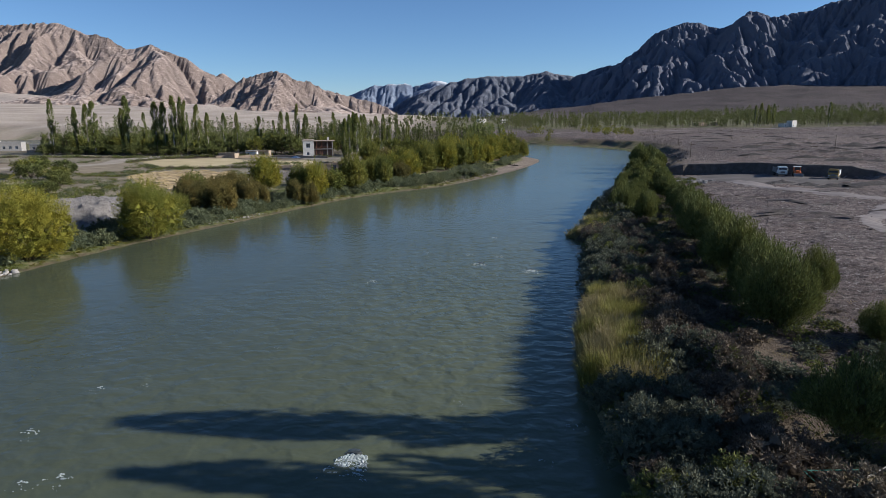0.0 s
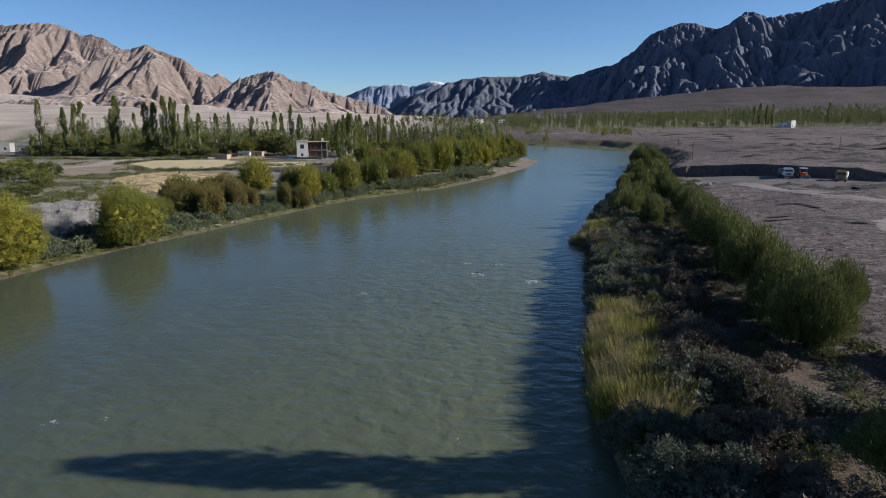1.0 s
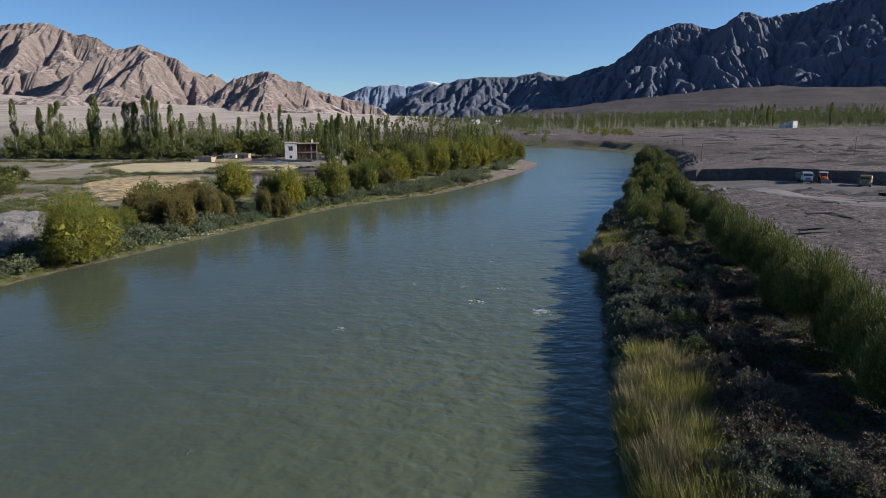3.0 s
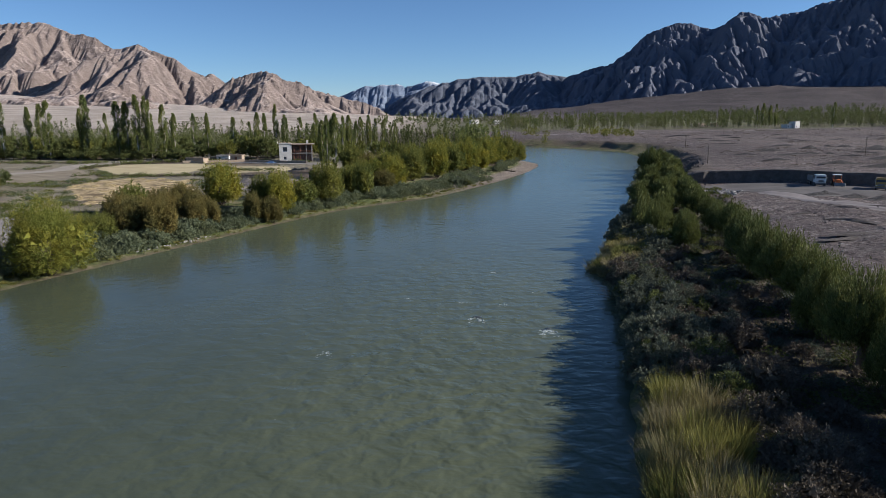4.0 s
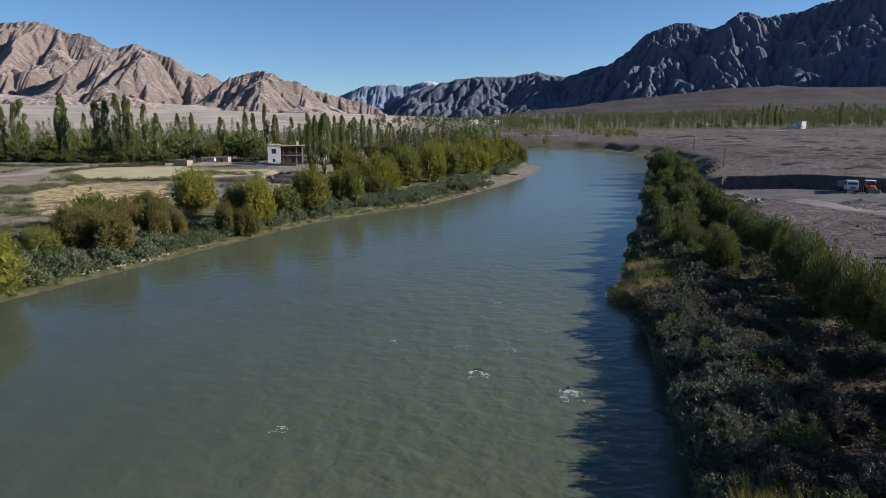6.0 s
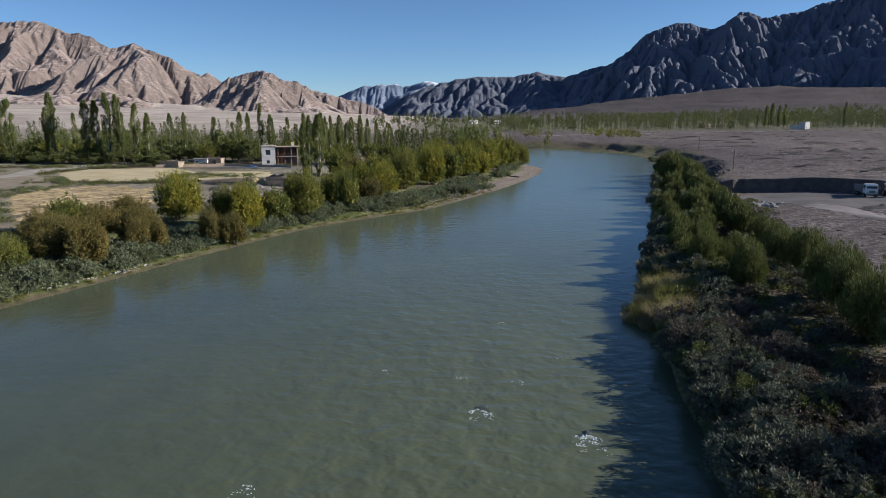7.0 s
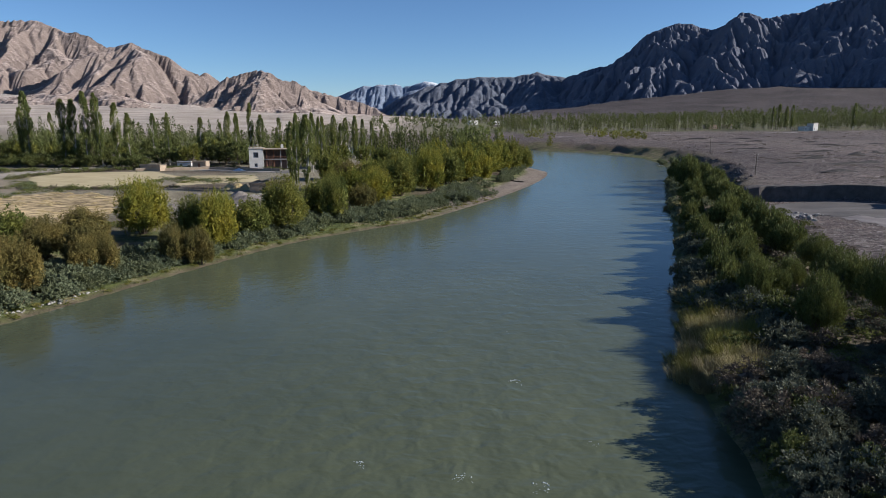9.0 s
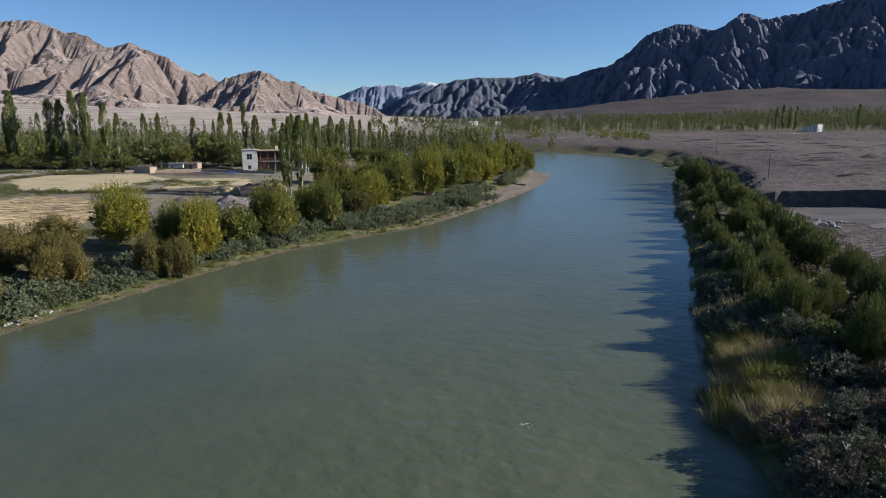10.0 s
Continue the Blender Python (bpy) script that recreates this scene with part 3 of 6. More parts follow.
def tree_meshes(key, height, radius, count, leaf, rng, trunk=0.16, heads=14, shoots=16, spread=0.55, low=0.22, thick=0.22, lift=0.9, long=(0.10, 0.27)):
    """A broad tree: trunk, limbs that end in heads, and leafy shoots that rise and spread from every head."""
    paths, radii = [], []
    fork = np.array([rng.normal(0, 0.1), rng.normal(0, 0.1), height * trunk])
    paths.append(bent((0, 0, -0.3), fork, rng, 0.05))
    radii.append((thick, thick * 0.75))
    tips, ways = [], []
    middle = np.array([0, 0, height * (low + 0.36)])
    for k in range(heads):
        up = -0.75 + 1.6 * (k + 0.5) / heads
        a, ring = k * 2.4 + rng.uniform(-0.4, 0.4), math.sqrt(max(0.05, 1 - up * up))
        way = np.array([math.cos(a) * ring, math.sin(a) * ring, up])
        head = middle + way * np.array([radius * 0.66, radius * 0.66, height * 0.30]) * rng.uniform(0.72, 1.12)
        paths.append(bent(fork * rng.uniform(0.75, 1.0), head, rng, 0.08))
        radii.append((thick * 0.5, thick * 0.12))
        for _ in range(shoots):
            go = unit(way * [spread, spread, spread * 0.6] + rng.normal(0, 0.42, 3) + np.array([0, 0, lift]))
            tips.append(head + rng.normal(0, radius * 0.13, 3))
            ways.append(go * height * rng.uniform(*long))
    tips, ways = np.array(tips), np.array(ways)
    pick = rng.integers(0, len(tips), count)
    t = rng.uniform(0.0, 1.0, count) ** 0.75
    droop = np.zeros((count, 3))
    droop[:, 2] = -0.22 * t * t * np.linalg.norm(ways[pick], axis=1) * rng.uniform(0.2, 1.6, count)
    at = tips[pick] + ways[pick] * t[:, None] + droop + rng.normal(0, radius * 0.055, (count, 3))
    at[:, 2] = np.maximum(at[:, 2], height * 0.06)
    v, f = leaves(at, unit(ways[pick]), leaf, rng)
    bv, bf = tubes(paths, radii)
    return fast_mesh(key + "_wood", bv, bf, True), fast_mesh(key + "_crown", v, f)


def vase_meshes(key, height, radius, count, leaf, rng, trunk=0.24, shoots=150, thick=0.28):
    """A pollard: a stout trunk whose lopped head sends up a dense brush of long upright shoots, round at the top."""
    top = np.array([rng.normal(0, 0.12), rng.normal(0, 0.12), height * trunk])
    paths, radii = [bent((0, 0, -0.3), top, rng, 0.05)], [(thick, thick * 0.95)]
    a, q = rng.uniform(0, 2 * math.pi, shoots), np.sqrt(rng.uniform(0, 1, shoots))
    lobe = 0.82 + 0.36 * vnoise(a * 1.1, a * 0 + 3, int(rng.integers(1, 999)))
    foot = top + np.stack([np.cos(a) * q * radius * 0.28, np.sin(a) * q * radius * 0.28, rng.uniform(-0.25, 0.1, shoots)], -1)
    out = radius * q * lobe
    rise = (height * (1 - trunk)) * np.sqrt(np.clip(1 - 0.92 * q * q, 0.08, 1)) * rng.uniform(0.72, 1.0, shoots)
    tip = np.stack([np.cos(a) * out + top[0], np.sin(a) * out + top[1], top[2] + rise], -1)
    for k in range(0, shoots, 8):
        paths.append(bent(foot[k], foot[k] + (tip[k] - foot[k]) * 0.7, rng, 0.05))
        radii.append((thick * 0.22, 0.015))
    pick = rng.integers(0, shoots, count)
    t = rng.uniform(0.08, 1.0, count)
    belly = np.sin(t * math.pi)[:, None] * (tip[pick] - top) * [0.30, 0.30, 0.0]
    at = foot[pick] + (tip - foot)[pick] * t[:, None] + belly + rng.normal(0, radius * 0.045, (count, 3))
    hang = rng.uniform(0, 1, count) < 0.16
    at[:, 2] -= np.where(hang, rng.uniform(0, 0.22, count) * height * q[pick], 0)
    at[:, 2] = np.maximum(at[:, 2], height * 0.05)
    v, f = leaves(at, unit((tip - foot)[pick]) + [0, 0, 0.25], leaf, rng, 0.17, 0.32)
    q = rng.integers(0, shoots, 500)
    v, f = with_heart(v, f, (foot + (tip - foot) * 0.55)[q] * [0.9, 0.9, 1] + rng.normal(0, 0.15, (500, 3)), height * 0.07, rng)
    bv, bf = tubes(paths, radii)
    return fast_mesh(key + "_wood", bv, bf, True), fast_mesh(key + "_crown", v, f)


def lobed_meshes(key, height, radius, count, leaf, rng, lobes=8, shoots=46, thick=0.22, low=0.0, tall=0.44, slim=0.26):
    """A bushy willow: limbs fan out from the ground, each ends in an upright lobe of the crown, leafy shoots stand out all over the lobes."""
    paths, radii, foot, tip = [], [], [], []
    for k in range(lobes):
        a, far = k * 2.4 + rng.uniform(-0.3, 0.3), radius * 0.66 * math.sqrt((k + 0.2) / lobes)
        top = height * (1 - 0.40 * (far / radius) ** 1.6) * rng.uniform(0.86, 1.03)
        wide = radius * rng.uniform(0.44, 0.58)
        mid = np.array([math.cos(a) * far, math.sin(a) * far, top * tall + height * low])
        half = np.array([wide, wide, top * (1 - tall) - height * low])
        paths.append(bent((math.cos(a) * 0.2, math.sin(a) * 0.2, -0.3), mid * [1, 1, 0.8], rng, 0.07))
        radii.append((thick * 0.6, thick * 0.15))
        up = rng.uniform(-0.95, 1.0, shoots)
        b, ring = rng.uniform(0, 2 * math.pi, shoots), np.sqrt(1 - up * up)
        way = np.stack([np.cos(b) * ring, np.sin(b) * ring, up], -1)
        stretch = np.where(up < 0, tall / (1 - tall), 1.0)[:, None] * [0, 0, 1] + [1, 1, 0]
        bulge = (0.86 + 0.22 * rng.uniform(0, 1, shoots))[:, None]
        foot.append(mid + way * half * stretch * 0.52 - [0, 0, 0.05 * height])
        tip.append(mid + way * half * stretch * bulge + [0, 0, 0.05 * height])
        for q in range(0, shoots, 9):
            paths.append(bent(mid * [1, 1, 0.8], foot[-1][q], rng, 0.08, 4))
            radii.append((thick * 0.16, 0.02))
    foot, tip = np.concatenate(foot), np.concatenate(tip)
    pick = rng.integers(0, len(foot), count)
    t = rng.uniform(0.0, 1.0, count) ** 0.8
    at = foot[pick] + (tip - foot)[pick] * t[:, None] + rng.normal(0, radius * 0.06, (count, 3)) * (1.3 - t)[:, None]
    at[:, 2] = np.maximum(at[:, 2], height * 0.02)
    v, f = leaves(at, unit((tip - foot)[pick]) + [0, 0, 0.35], leaf, rng, slim, 0.8)
    q = rng.integers(0, len(foot), 900)
    v, f = with_heart(v, f, foot[q] + rng.normal(0, radius * 0.08, (900, 3)) * [1, 1, 0.6] + [0, 0, height * 0.04], height * 0.065, rng)
    bv, bf = tubes(paths, radii)
    return fast_mesh(key + "_wood", bv, bf, True), fast_mesh(key + "_crown", v, f)


def tufted_mesh(key, height, radius, heads, each, leaf, rng):
    """A thorny shrub: short grey-leaved sprays that bunch at the ends of the twigs, over an uneven dome with gaps."""
    a, q = rng.uniform(0, 2 * math.pi, heads), np.sqrt(rng.uniform(0, 1, heads))
    dome = height * np.sqrt(np.clip(1.02 - q * q, 0.03, 1)) * (0.62 + 0.5 * vnoise(np.cos(a) * q * 2.4 + 7, np.sin(a) * q * 2.4 + 3, int(rng.integers(1, 999))))
    head = np.stack([np.cos(a) * q * radius, np.sin(a) * q * radius, dome * rng.uniform(0.72, 1.0, heads)], -1)
    way = unit(head * [1, 1, 0.9] + rng.normal(0, 0.3, (heads, 3)))
    pick = np.repeat(np.arange(heads), each)
    n = heads * each
    out = unit(way[pick] + rng.normal(0, 0.55, (n, 3)))
    at = head[pick] + out * (rng.uniform(0.0, 1.0, n) ** 0.6 * height * 0.13)[:, None]
    at[:, 2] = np.maximum(at[:, 2], 0.02)
    v, f = leaves(at, out, leaf, rng, 0.34, 0.35)
    q = rng.integers(0, heads, heads * 2)
    v, f = with_heart(v, f, head[q] * rng.uniform(0.45, 0.85, (heads * 2, 1)), height * 0.17, rng)
    return fast_mesh(key, v, f)


def poplar_meshes(key, height, radius, count, leaf, rng, low=0.14):
    paths = [bent((0, 0, -0.3), (rng.normal(0, 0.3), rng.normal(0, 0.3), height * 0.96), rng, 0.01, 8)]
    radii = [(height * 0.013, 0.03)]
    t = rng.uniform(low, 1.0, count)
    a = rng.uniform(0, 2 * math.pi, count)
    lobes = 0.7 + 0.6 * vnoise(a * 0.9, t * 9, int(rng.integers(1, 999)))
    gap = vnoise(np.cos(a) * 1.4 + 9, t * 14 + np.sin(a) * 1.4, int(rng.integers(1, 999))) > 0.45
    prof = np.clip((t - low) / 0.38, 0.16, 1) ** 0.6 * np.clip((1.02 - t) / 0.28, 0, 1) ** 0.6
    r = radius * prof * lobes * np.sqrt(rng.uniform(0.06, 1, count))
    at = np.stack([np.cos(a) * r, np.sin(a) * r, t * height + rng.normal(0, 0.15, count)], -1)[gap]
    way = np.stack([np.cos(a) * 0.5, np.sin(a) * 0.5, np.ones(count)], -1)[gap]
    for k in range(16):
        h = height * (low + 0.045 * k)
        b = k * 2.4
        rr = radius * 0.55 * min(1, (1.0 - h / height) * 2)
        paths.append(bent((0, 0, h), (math.cos(b) * rr, math.sin(b) * rr, h + height * 0.10), rng, 0.04, 4))
        radii.append((height * 0.004, 0.012))
    v, f = leaves(at, way, leaf, rng, 0.28)
    bv, bf = tubes(paths, radii, 5)
    return fast_mesh(key + "_wood", bv, bf, True), fast_mesh(key + "_crown", v, f)


def tuft_mesh(key, height, radius, count, rng, width=0.028):
    """Long arching blades that grow from a round tussock."""
    a, q = rng.uniform(0, 2 * math.pi, count), np.sqrt(rng.uniform(0, 1, count))
    root = np.stack([np.cos(a) * q * radius * 0.75, np.sin(a) * q * radius * 0.75, np.full(count, -0.1)], -1)
    out = np.stack([np.cos(a), np.sin(a), np.zeros(count)], -1) * (0.25 + 0.5 * q[:, None]) + rng.normal(0, 0.22, (count, 3)) * [1, 1, 0]
    h = (height * rng.uniform(0.6, 1.1, count) * (1 - 0.25 * q))[:, None]
    up = np.array([0, 0, 1.0])
    mid = root + up * h * 0.6 + out * h * 0.25
    tip = root + up * h * 1.0 + out * h * 0.62
    side = unit(np.cross(up, out + rng.normal(0, 0.3, (count, 3)))) * width * rng.uniform(0.6, 1.5, count)[:, None]
    v = np.stack([root - side, root + side, mid + side * 0.8, mid - side * 0.8, tip], 1).reshape(-1, 3)
    b = np.arange(count)[:, None] * 5
    tri = np.concatenate([b + [0, 1, 2], b + [0, 2, 3], b + [3, 2, 4]])
    return fast_mesh(key, v, tri)


def plant(kind, meshes, mats, x, y, scale, turn, label, category, group="", stretch=1.0, sink=0.05):
    """One tree: trunk and crown on an Empty at its foot, its size shared by both."""
    m = pose(x, y, gz(x, y) - sink, 0, 0, turn)
    size = Matrix.Diagonal((scale, scale, scale * stretch, 1))
    root = put(new(kind), m)
    root.empty_display_size = 0.3
    for name, me, mat in zip(("trunk", "crown"), meshes, mats):
        o = part(name, me, mat, root)
        o.matrix_basis = size
    return tagged(root, label, category, group)


rng = np.random.default_rng(7)
WILLOWS = [lobed_meshes("willow", 9.5, 4.6, 11000, 0.38, rng, 9, 50) for _ in range(4)]
SALLOWS = [lobed_meshes("sallow", 6.5, 3.0, 26000, 0.14, rng, 6, 110, 0.12, 0.02, 0.46) for _ in range(3)]
POLLARDS = [vase_meshes("pollard", 5.6, 2.5, 6000, 0.36, rng, (0.12, 0.18, 0.24, 0.15)[k]) for k in range(4)]
MID_POLLARDS = [vase_meshes("mid_pollard", 5.6, 2.5, 15000, 0.19, rng, (0.14, 0.26, 0.2)[k]) for k in range(3)]
NEAR_POLLARDS = [vase_meshes("near_pollard", 5.6, 2.5, 26000, 0.155, rng, (0.10, 0.28)[k], 220) for k in range(2)]
POPLARS = [poplar_meshes("poplar", 20.0, 1.5, 5400, 0.44, rng) for _ in range(5)]
BUSHES = [tufted_mesh("bush", 1.9, 1.6, 80, 14, 0.15, rng) for _ in range(5)]
FAR_BUSHES = [tufted_mesh("bush", 1.9, 1.6, 50, 11, 0.22, rng) for _ in range(4)]
MID_BUSHES = [tufted_mesh("bush", 1.9, 1.6, 70, 14, 0.15, rng) for _ in range(4)]
NEAR_BUSHES = [tufted_mesh("bush", 1.9, 1.6, 110, 20, 0.095, rng) for _ in range(4)]
SAGE_BUSHES = [tufted_mesh("bush", 1.5, 1.5, 50, 10, 0.16, rng) for _ in range(3)]
LOW_BUSHES = [tufted_mesh("bush", 1.0, 1.2, 34, 12, 0.13, rng) for _ in range(3)]
TUFTS = [tuft_mesh("tuft", 1.7, 1.0, 360, rng, 0.016) for _ in range(4)]


def with_tint(meshes, tints):
    """The same crowns in other leaf colours (a mesh carries its own material)."""
    out = {}
    for key, mat in tints.items():
        out[key] = []
        for wood, crown in meshes:
            c = crown.copy()
            c.materials.clear()
            c.materials.append(mat)
            out[key].append((wood, c))
    return out


NEAR_WILLOWS = [lobed_meshes("near_willow", 9.5, 4.6, 28000, 0.20, rng, 10, 90) for _ in range(3)] + [lobed_meshes("near_willow", 9.5, 4.6, 70000, 0.135, rng, 14, 130) for _ in range(2)]
WILLOW_KINDS = with_tint(WILLOWS, {"yellow": LEAF_YELLOW, "green": LEAF_GREEN})
NEAR_KINDS = with_tint(NEAR_WILLOWS, {"yellow": LEAF_YELLOW, "green": LEAF_GREEN})
LOOKS = {"yellow": "broad willow with yellowing autumn leaves on the river bank",
         "green": "broad green willow with some yellow leaves",
         "brown": "upright sallow with brownish autumn leaves"}
# x, y, height, radius, kind
LEFT_TREES = [
    (-55.5, 82.5, 11.0, 5.8, "yellow"), (-47.5, 99.5, 10.0, 5.2, "yellow"), (-50.5, 117, 5.0, 2.6, "green"), (-48.3, 122.5, 6.9, 3.8, "brown"),
    (-43.3, 121.5, 6.8, 2.9, "brown"), (-42.6, 134, 6.6, 3.2, "brown"), (-41.0, 131.2, 5.2, 1.7, "brown"), (-50.0, 146, 5.6, 3.6, "brown"),
    (-44.8, 153, 9.6, 4.0, "yellow"), (-33.6, 138, 6.0, 2.2, "brown"), (-30.4, 138.5, 5.6, 1.8, "brown"), (-31.2, 147.5, 9.3, 3.1, "yellow"),
    (-35.5, 150, 8.0, 3.0, "green"), (-25.2, 161.5, 9.8, 4.5, "green"), (-18.4, 171.5, 9.2, 2.6, "green"), (-23.5, 184, 6.4, 3.4, "green"),
    (-22.0, 212, 8.0, 4.0, "brown"), (-13.3, 189, 9.0, 3.6, "yellow"), (-18.0, 219, 8.0, 4.2, "yellow"), (-8.8, 204, 10.3, 4.4, "green"),
    (-2.3, 215, 12.0, 4.2, "yellow"), (-4.0, 250, 10.5, 5.0, "green"), (7.1, 241, 10.8, 5.2, "yellow"), (2.0, 229, 9.6, 4.2, "green"),
    (15.1, 266, 10.8, 5.2, "yellow"), (10.0, 256, 9.8, 4.4, "green"), (23.5, 281, 11.6, 5.2, "green"), (28.5, 293, 9.2, 4.0, "green"),
    (22.0, 300, 11.0, 5.0, "yellow"), (8.0, 285, 11.0, 5.2, "green"), (-10.0, 232, 9.0, 4.0, "yellow"), (-23.0, 197, 7.0, 3.4, "green"),
    (-37.0, 166, 5.0, 2.6, "green"), (-30.0, 232, 8.5, 4.4, "green"), (-18.0, 260, 9.0, 4.5, "green"), (-2.0, 300, 10.0, 5.0, "yellow"),
    (-29.0, 156, 6.5, 3.4, "green"), (-21.5, 178, 7.0, 3.6, "green"), (-14.6, 181, 6.4, 2.8, "brown"), (-18.5, 196, 7.6, 3.6, "yellow"), (-13.6, 201, 7.0, 3.2, "brown"), (-15.5, 210, 8.6, 4.0, "green"),
    (-6.6, 223, 9.4, 4.0, "green"), (-12.0, 243, 9.0, 4.2, "green"), (1.5, 240, 9.6, 4.4, "yellow"), (6.0, 250, 9.6, 4.4, "green"), (12.0, 246, 8.4, 3.6, "yellow"), (0.0, 264, 10.0, 4.8, "green"), (19.5, 273, 9.6, 4.2, "yellow"), (16.0, 284, 10.4, 4.8, "green"), (31.0, 300, 8.0, 3.4, "green"),
    (-49.5, 136.5, 6.0, 3.4, "brown"), (-57.0, 141, 6.0, 3.5, "green"), (-53.0, 128.5, 6.6, 3.2, "brown"), (-40.4, 128.6, 5.4, 1.7, "brown"), (-38.4, 130.4, 5.2, 1.8, "brown"), (-48.6, 124.5, 6.4, 2.6, "brown"),
    (12.0, 320, 10.0, 5.0, "green"), (-62.0, 92, 7.0, 4.0, "green"), (-66.0, 99, 6.0, 3.5, "green"),
]
for k, (x, y, h, r, kind) in enumerate(LEFT_TREES):
    if kind == "brown":
        m, base, mats = SALLOWS[k % 3], (6.5, 3.0), (MAT_BARK, LEAF_BROWN)
    else:
        m, base, mats = (NEAR_KINDS[kind][3 + k] if k < 2 else NEAR_KINDS[kind][k % 3] if k < 21 else WILLOW_KINDS[kind][k % 4]), (9.5, 4.6), (MAT_BARK, LEAF_YELLOW)
    s = r / base[1] * 1.0
    plant("willow_tree" if kind != "brown" else "sallow_tree", m, mats, x, y, s, k * 77 % 360, LOOKS[kind], "tree", "trees on the far bank", h / (base[0] * s))

# pollarded willows in rows along the near bank
RIGHT_TREES = [
    (27.6, 51.0, 7.2, 3.3), (29.0, 55.8, 6.8, 2.9), (22.0, 31.6, 5.6, 2.6), (34.0, 47.5, 3.4, 2.2), (29.8, 60.2, 6.6, 2.7), (29.8, 64.8, 7.6, 3.0), (31.4, 71.4, 7.3, 3.0), (33.6, 78.0, 6.4, 2.9),
    (34.4, 84.4, 6.8, 2.9), (35.4, 90.2, 6.9, 2.8), (36.4, 95.8, 6.4, 2.8), (38.4, 101.5, 6.6, 2.8), (32.8, 106.8, 6.0, 2.1), (40.0, 109.0, 6.4, 2.7), (31.2, 115.2, 6.0, 1.6), (33.4, 117.2, 4.6, 2.5),
    (37.6, 121.0, 4.0, 1.9), (41.8, 116.5, 5.0, 2.5), (44.0, 123.5, 4.8, 2.5), (44.8, 129.5, 4.6, 2.5), (36.2, 128.5, 5.0, 2.1), (45.8, 136.6, 4.8, 2.5), (39.0, 136.4, 4.8, 2.4), (47.6, 143.5, 5.0, 2.6), (43.0, 146, 5.0, 2.4),
    (49.4, 151.0, 5.2, 2.6), (46.0, 158, 5.4, 2.6), (51.8, 160.0, 5.2, 2.6), (54.0, 171, 5.4, 2.9), (51.0, 168, 5.2, 2.6), (57.0, 183, 6.0, 3.0), (54.0, 192, 6.0, 3.0), (61.0, 199, 5.4, 3.0), (62.0, 218, 9.0, 3.6), (66.0, 210, 6.2, 3.2), (67.0, 236, 7.8, 3.8), (70.5, 228, 6.4, 3.2),
    (75.0, 252, 7.0, 3.5), (35.8, 60.5, 5.2, 2.2), (30.0, 38.5, 4.6, 2.2),
]
for k, (x, y, h, r) in enumerate(RIGHT_TREES):
    s = r / 2.5 * 0.9
    plant("pollard_willow", NEAR_POLLARDS[int(k in (2, 5))] if y < 76 else MID_POLLARDS[k % 3] if y < 135 else POLLARDS[k % 4], (MAT_BARK, LEAF_DARK), x, y, s, k * 101 % 360, "pollarded green willow with upright bushy shoots", "tree", "willow rows on the near bank", h / (5.6 * s))

# bushy young willows close to the water
YOUNG_WILLOWS = [vase_meshes("young_willow", 5.6, 2.5, 5000, 0.36, rng, 0.07, 110) for _ in range(3)] + [vase_meshes("young_willow", 5.6, 2.5, 9500, 0.23, rng, 0.07, 140) for _ in range(3)]
r = np.random.default_rng(19)
y = 119.0
while y < 205:
    edge_x = float(np.interp(y, [p[1] for p in BANK_R if p[1] < 300], [p[0] for p in BANK_R if p[1] < 300]))
    rad = r.uniform(1.5, 2.3)
    s = rad / 2.5
    x, h = edge_x + r.uniform(2.2, 4.6), r.uniform(3.4, 4.9)
    plant("willow_bush", YOUNG_WILLOWS[int(y) % 3 + (3 if y < 112 else 0)], (MAT_BARK, LEAF_DARK), x, y, s, y * 37 % 360, "round dark green willow bush close to the water", "bush", "willow bushes on the near bank", h / (5.6 * s))
    y += rad * r.uniform(1.8, 3.6) * 1.8

# poplars
NEAR_POPLARS = [(-32.6, 204.5, 17.5), (-30.6, 206, 17.8), (-34.8, 209, 16.0), (-38.8, 252, 17.5), (-36.5, 256, 16.5), (-41, 258, 15.5), (-36.3, 300, 16.0), (-33.2, 303, 16.8), (-30.0, 301, 15.6), (-27.0, 304, 15.0), (-39, 306, 14.0),
    (-136, 269, 23.5), (-139, 271, 18.6), (-132, 276, 17), (-124, 269, 21), (-120.3, 269, 21), (-116, 268, 23.5), (-113.4, 270, 23), (-108.7, 263, 21.5), (-106, 268, 20), (-101, 266, 17), (-99.7, 281, 17), (-91.7, 274, 17.3),
    (-146, 262, 21), (-151, 266, 20), (-157, 268, 19), (-163, 262, 22), (-143, 281, 18), (-88.7, 295, 15.8), (-78.5, 295, 18), (-76.2, 297, 17.6), (-75.1, 311, 21.5), (-71.2, 311, 17), (-66, 318, 16), (-60, 322, 18), (-55, 326, 15), (-50, 318, 16.5), (-46, 330, 17), (-24, 330, 14), (-85, 305, 14)]
for k, (x, y, h) in enumerate(NEAR_POPLARS):
    plant("poplar_tree", POPLARS[k % 5], (MAT_PALE_BARK, LEAF_POPLAR), x, y, h / 20.0 * (0.66 + 0.06 * (k * 7 % 9)), k * 83 % 360, "tall slim green poplar with a pale trunk", "tree", "village poplars", 1 / (0.66 + 0.06 * (k * 7 % 9)))

